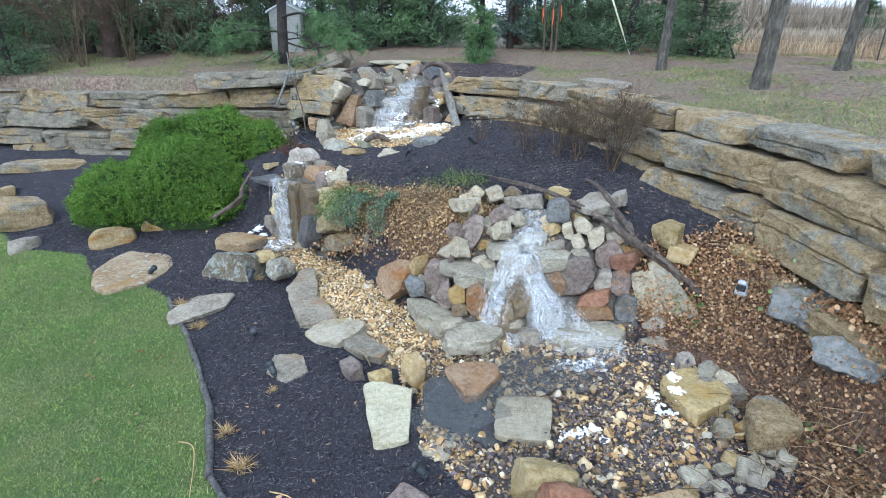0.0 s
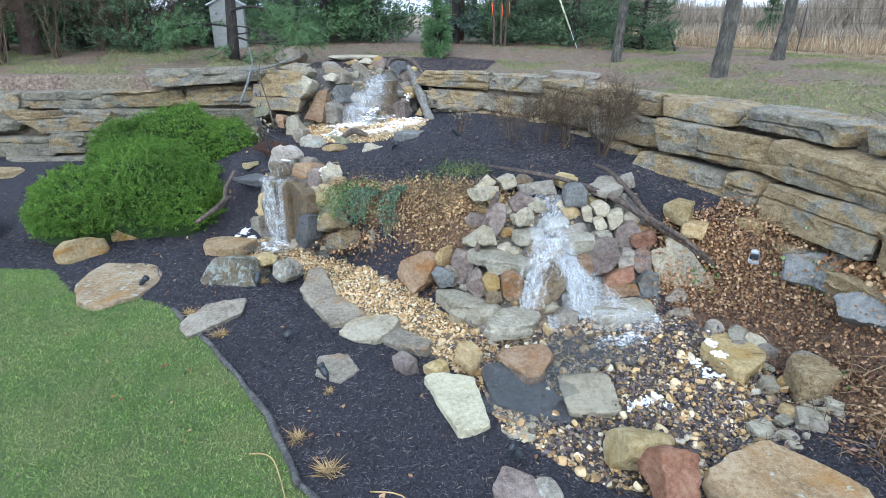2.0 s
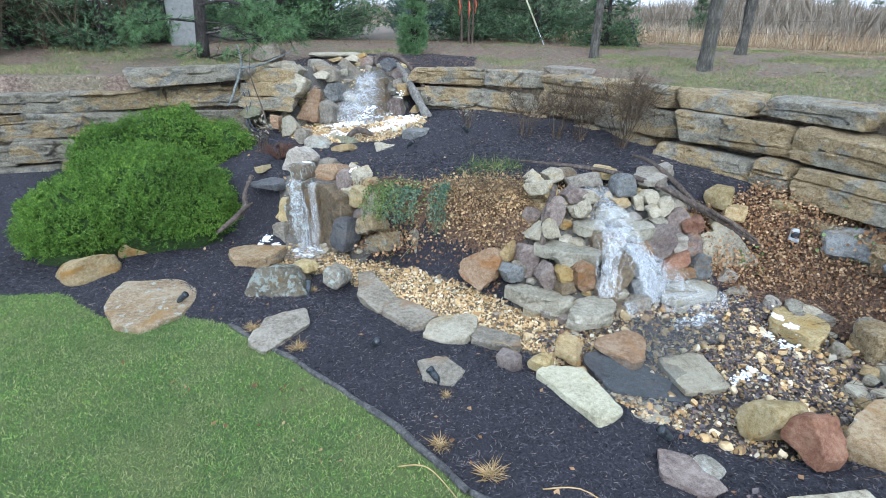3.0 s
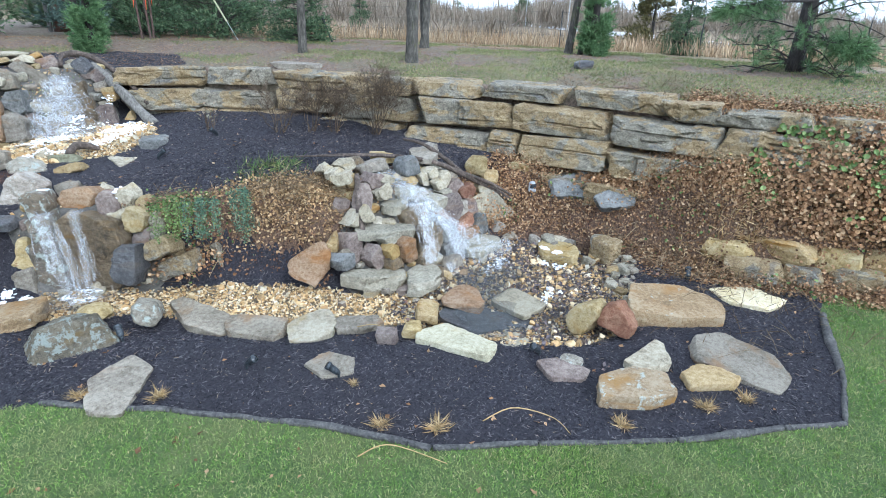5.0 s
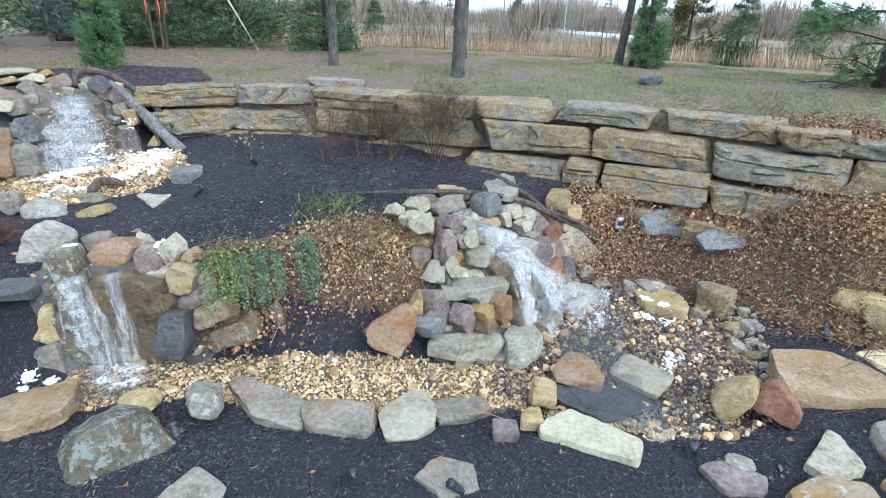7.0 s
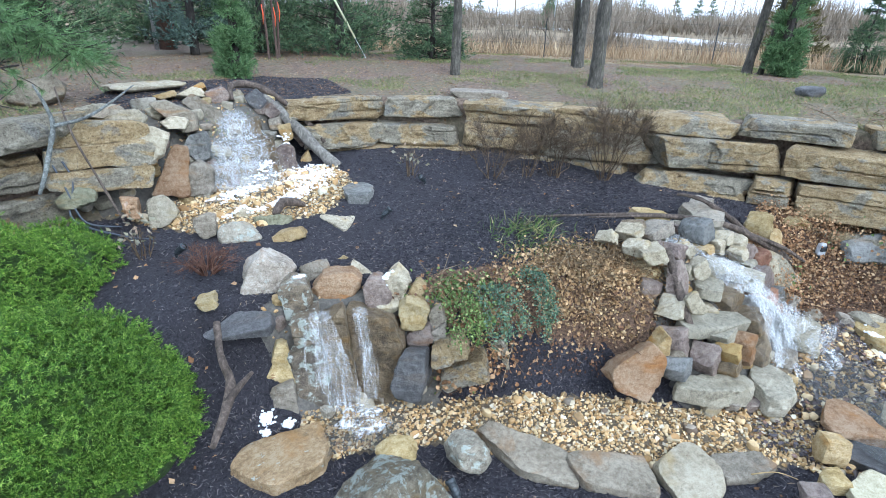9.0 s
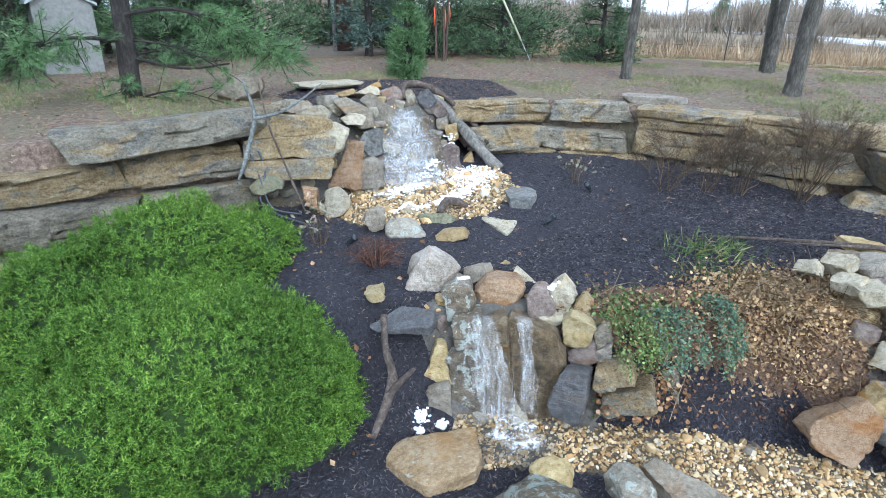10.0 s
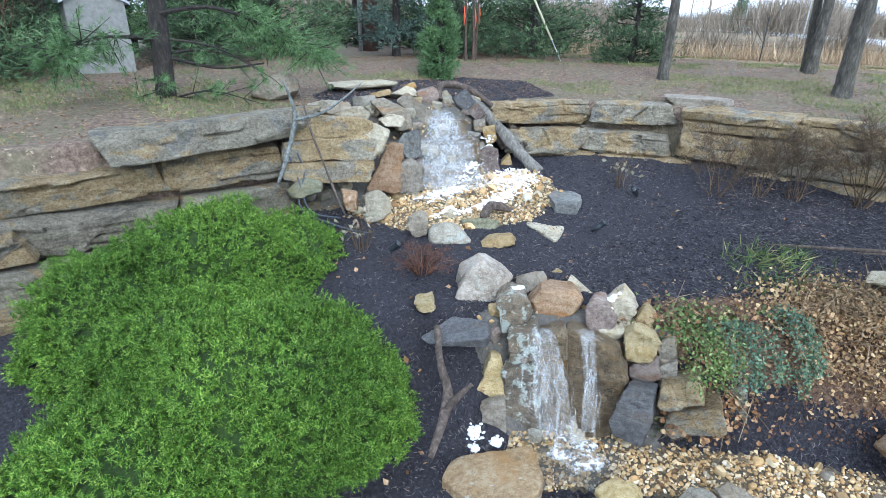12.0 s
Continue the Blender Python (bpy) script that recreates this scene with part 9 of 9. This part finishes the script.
# wet road; the sky it mirrors is put into the pale base colour
M_ROAD = ground_material("wet_road_sky_sheen", (0.40, 0.41, 0.43), (0.50, 0.51, 0.53), (0.58, 0.59, 0.61), (0.46, 0.47, 0.50), 0.4, 0.6, rough=0.35, relief=0.05)
g = Geo()
pts = glide([(48, -18, 0), (58, 4, 0), (72, 19, 0), (105, 45, 0), (150, 85, 0), (205, 150, 0), (230, 240, 0)], np.linspace(0, 1, 60))
t_ = np.gradient(pts, axis=0)
nrm = np.stack([-t_[:, 1], t_[:, 0]], 1)
nrm /= np.linalg.norm(nrm, axis=1)[:, None]
rows_ = []
for w_ in (-4.0, -3.6, 3.6, 4.0):
    q = pts[:, :2] + nrm * w_
    rows_.append(np.column_stack([q, np.full(len(q), 0.28 if abs(w_) < 3.8 else 0.0) + land(pts[:, 0], pts[:, 1])]))
v = np.stack(rows_, 1).reshape(-1, 3)
g.add(v, [(i * 4 + j, i * 4 + j + 1, i * 4 + j + 5, i * 4 + j + 4) for i in range(len(pts) - 1) for j in range(3)])
tagged(part("road", g.mesh("road"), M_ROAD), "pale wet road crossing the distant field", "road", kind="structure")

far_tree = []
for i in range(3):
    ob = bare_tree(30 + 6 * i, 26, 8.0, 0.075, 250 + i, "grey leafless tree in the distant woods", (0.3 * i - 0.3, 0.2), 3, M_FARTWIG, 0.15, "distant_tree")
    tagged(ob, group="distant bare trees")
    far_tree.append(ob)
rg = np.random.RandomState(62)
for i in range(70):
    a, d_ = rg.uniform(-0.35, 1.15), rg.uniform(26, 60)
    x, y = -4 + d_ * math.cos(a) * 1.25, 6 + d_ * math.sin(a)
    copy_thing(far_tree[i % 3], at(x, y, rg.uniform(0, 360), rg.uniform(0.28, 0.6) * (1 + (d_ - 26) / 60)))
fan_v, fan_f = tri_sprig(16, rg, 0.75, 0.012)
n = 7500
a, d_ = rg.uniform(-0.5, 1.45, n), rg.uniform(110, 260, n)
x, y = d_ * np.cos(a) * 1.2, d_ * np.sin(a)
h = rg.uniform(4.0, 10.5, n) * (0.6 + 0.4 * np.sin(a * 9) ** 2)
g = Geo()
g.scatter(fan_v, fan_f, turns(rg.normal(size=(n, 3)) * 0.2 + (0, 0, 1), rg, h), np.stack([x, y, land(x, y)], 1))
n = 5200
a, d_ = rg.uniform(-0.35, 1.1, n), 17 + 45 * rg.rand(n) ** 1.3
x, y = -4 + d_ * np.cos(a) * 1.15, 4 + d_ * np.sin(a)
h = rg.uniform(0.5, 1.7, n) * (0.65 + 0.5 * ripple(x * 0.3, y * 0.3))
k = Geo()
k.scatter(fan_v, fan_f, turns(rg.normal(size=(n, 3)) * 0.25 + (0, 0, 1), rg, np.clip(h, 0.3, 2.6)), np.stack([x, y, land(x, y)], 1))
stuff("field_thicket", k, M_FARTWIG, "hazy grey thicket of bare brush across the field", "brush")
stuff("far_woods", g, M_FARTWIG, "hazy line of bare woods on the horizon", "woods")
rg = np.random.RandomState(63)
for i in range(10):
    a, d_ = rg.uniform(0.25, 0.75), rg.uniform(150, 230)
    copy_thing(cedar, at(d_ * math.cos(a), d_ * math.sin(a), i * 50, 1.7))
M_BRICK = ground_material("far_brick", (0.30, 0.22, 0.18), (0.36, 0.27, 0.22), (0.42, 0.32, 0.27), (0.34, 0.26, 0.22), 0.4, 2.0, relief=0.05)
hall = thing("distant_building", 118, 174, height(118, 174) - 0.8, -35, "long low brick building far across the field", "building")
bm = bmesh.new()
bmesh.ops.create_cube(bm, size=1.0, matrix=pose(0, 0, 2.4) @ Matrix.Diagonal((22, 9, 4.8, 1)))
me = bpy.data.meshes.new("wall")
bm.to_mesh(me)
part("wall", me, M_BRICK, hall)
bm = bmesh.new()
bmesh.ops.create_cube(bm, size=1.0, matrix=pose(0, 0, 5.0) @ Matrix.Diagonal((22.8, 9.8, 0.4, 1)))
me = bpy.data.meshes.new("roof")
bm.to_mesh(me)
part("roof", me, M_STEEL, hall)
for i in range(7):
    bm = bmesh.new()
    bmesh.ops.create_cube(bm, size=1.0, matrix=pose(-9 + i * 3, -4.52, 2.2) @ Matrix.Diagonal((1.6, 0.15, 1.7, 1)))
    me = bpy.data.meshes.new("window")
    bm.to_mesh(me)
    part("window", me, M_LENS, hall)

# wire fence at the field edge
fence = thing("wire_fence", 0, 0, 0, 0, "sagging wire fence on thin steel posts", "fence")
ends = [(7.6, 17.0), (9.4, 12.6), (11.0, 8.6), (11.8, 5.0), (12.0, 1.5), (12.4, -2.5)]
for x, y in ends:
    g = Geo()
    z = height(x, y)
    g.tube([(x, y, z - 0.1), (x, y, z + 0.5), (x, y, z + 1.0)], [0.014, 0.014, 0.013], 6)
    part("post", g.mesh("post"), M_LAMP, fence)
for hgt in (0.35, 0.65, 0.95):
    g = Geo()
    c = glide([(x, y, height(x, y) + hgt) for x, y in ends], np.linspace(0, 1, 30))
    g.tube(c, np.full(30, 0.0022), 4)
    part("wire", g.mesh("wire"), M_LAMP, fence)
# street lamps by the road
for i, (x, y) in enumerate(((120, 70), (150, 98), (96, 48))):
    sl = thing("street_lamp", x, y, height(x, y), 0, "tall thin street lamp beside the distant road", "street lamp", "street lamps by the road")
    g = Geo()
    g.tube([(0, 0, 0), (0, 0, 4), (0, 0, 8)], [0.12, 0.1, 0.08], 6)
    part("pole", g.mesh("pole"), M_STEEL, sl)
    g = Geo()
    g.tube([(0, 0, 7.9), (-0.8, 0, 8.3), (-1.8, 0, 8.3)], [0.06, 0.06, 0.1], 6)
    part("arm", g.mesh("arm"), M_STEEL, sl)
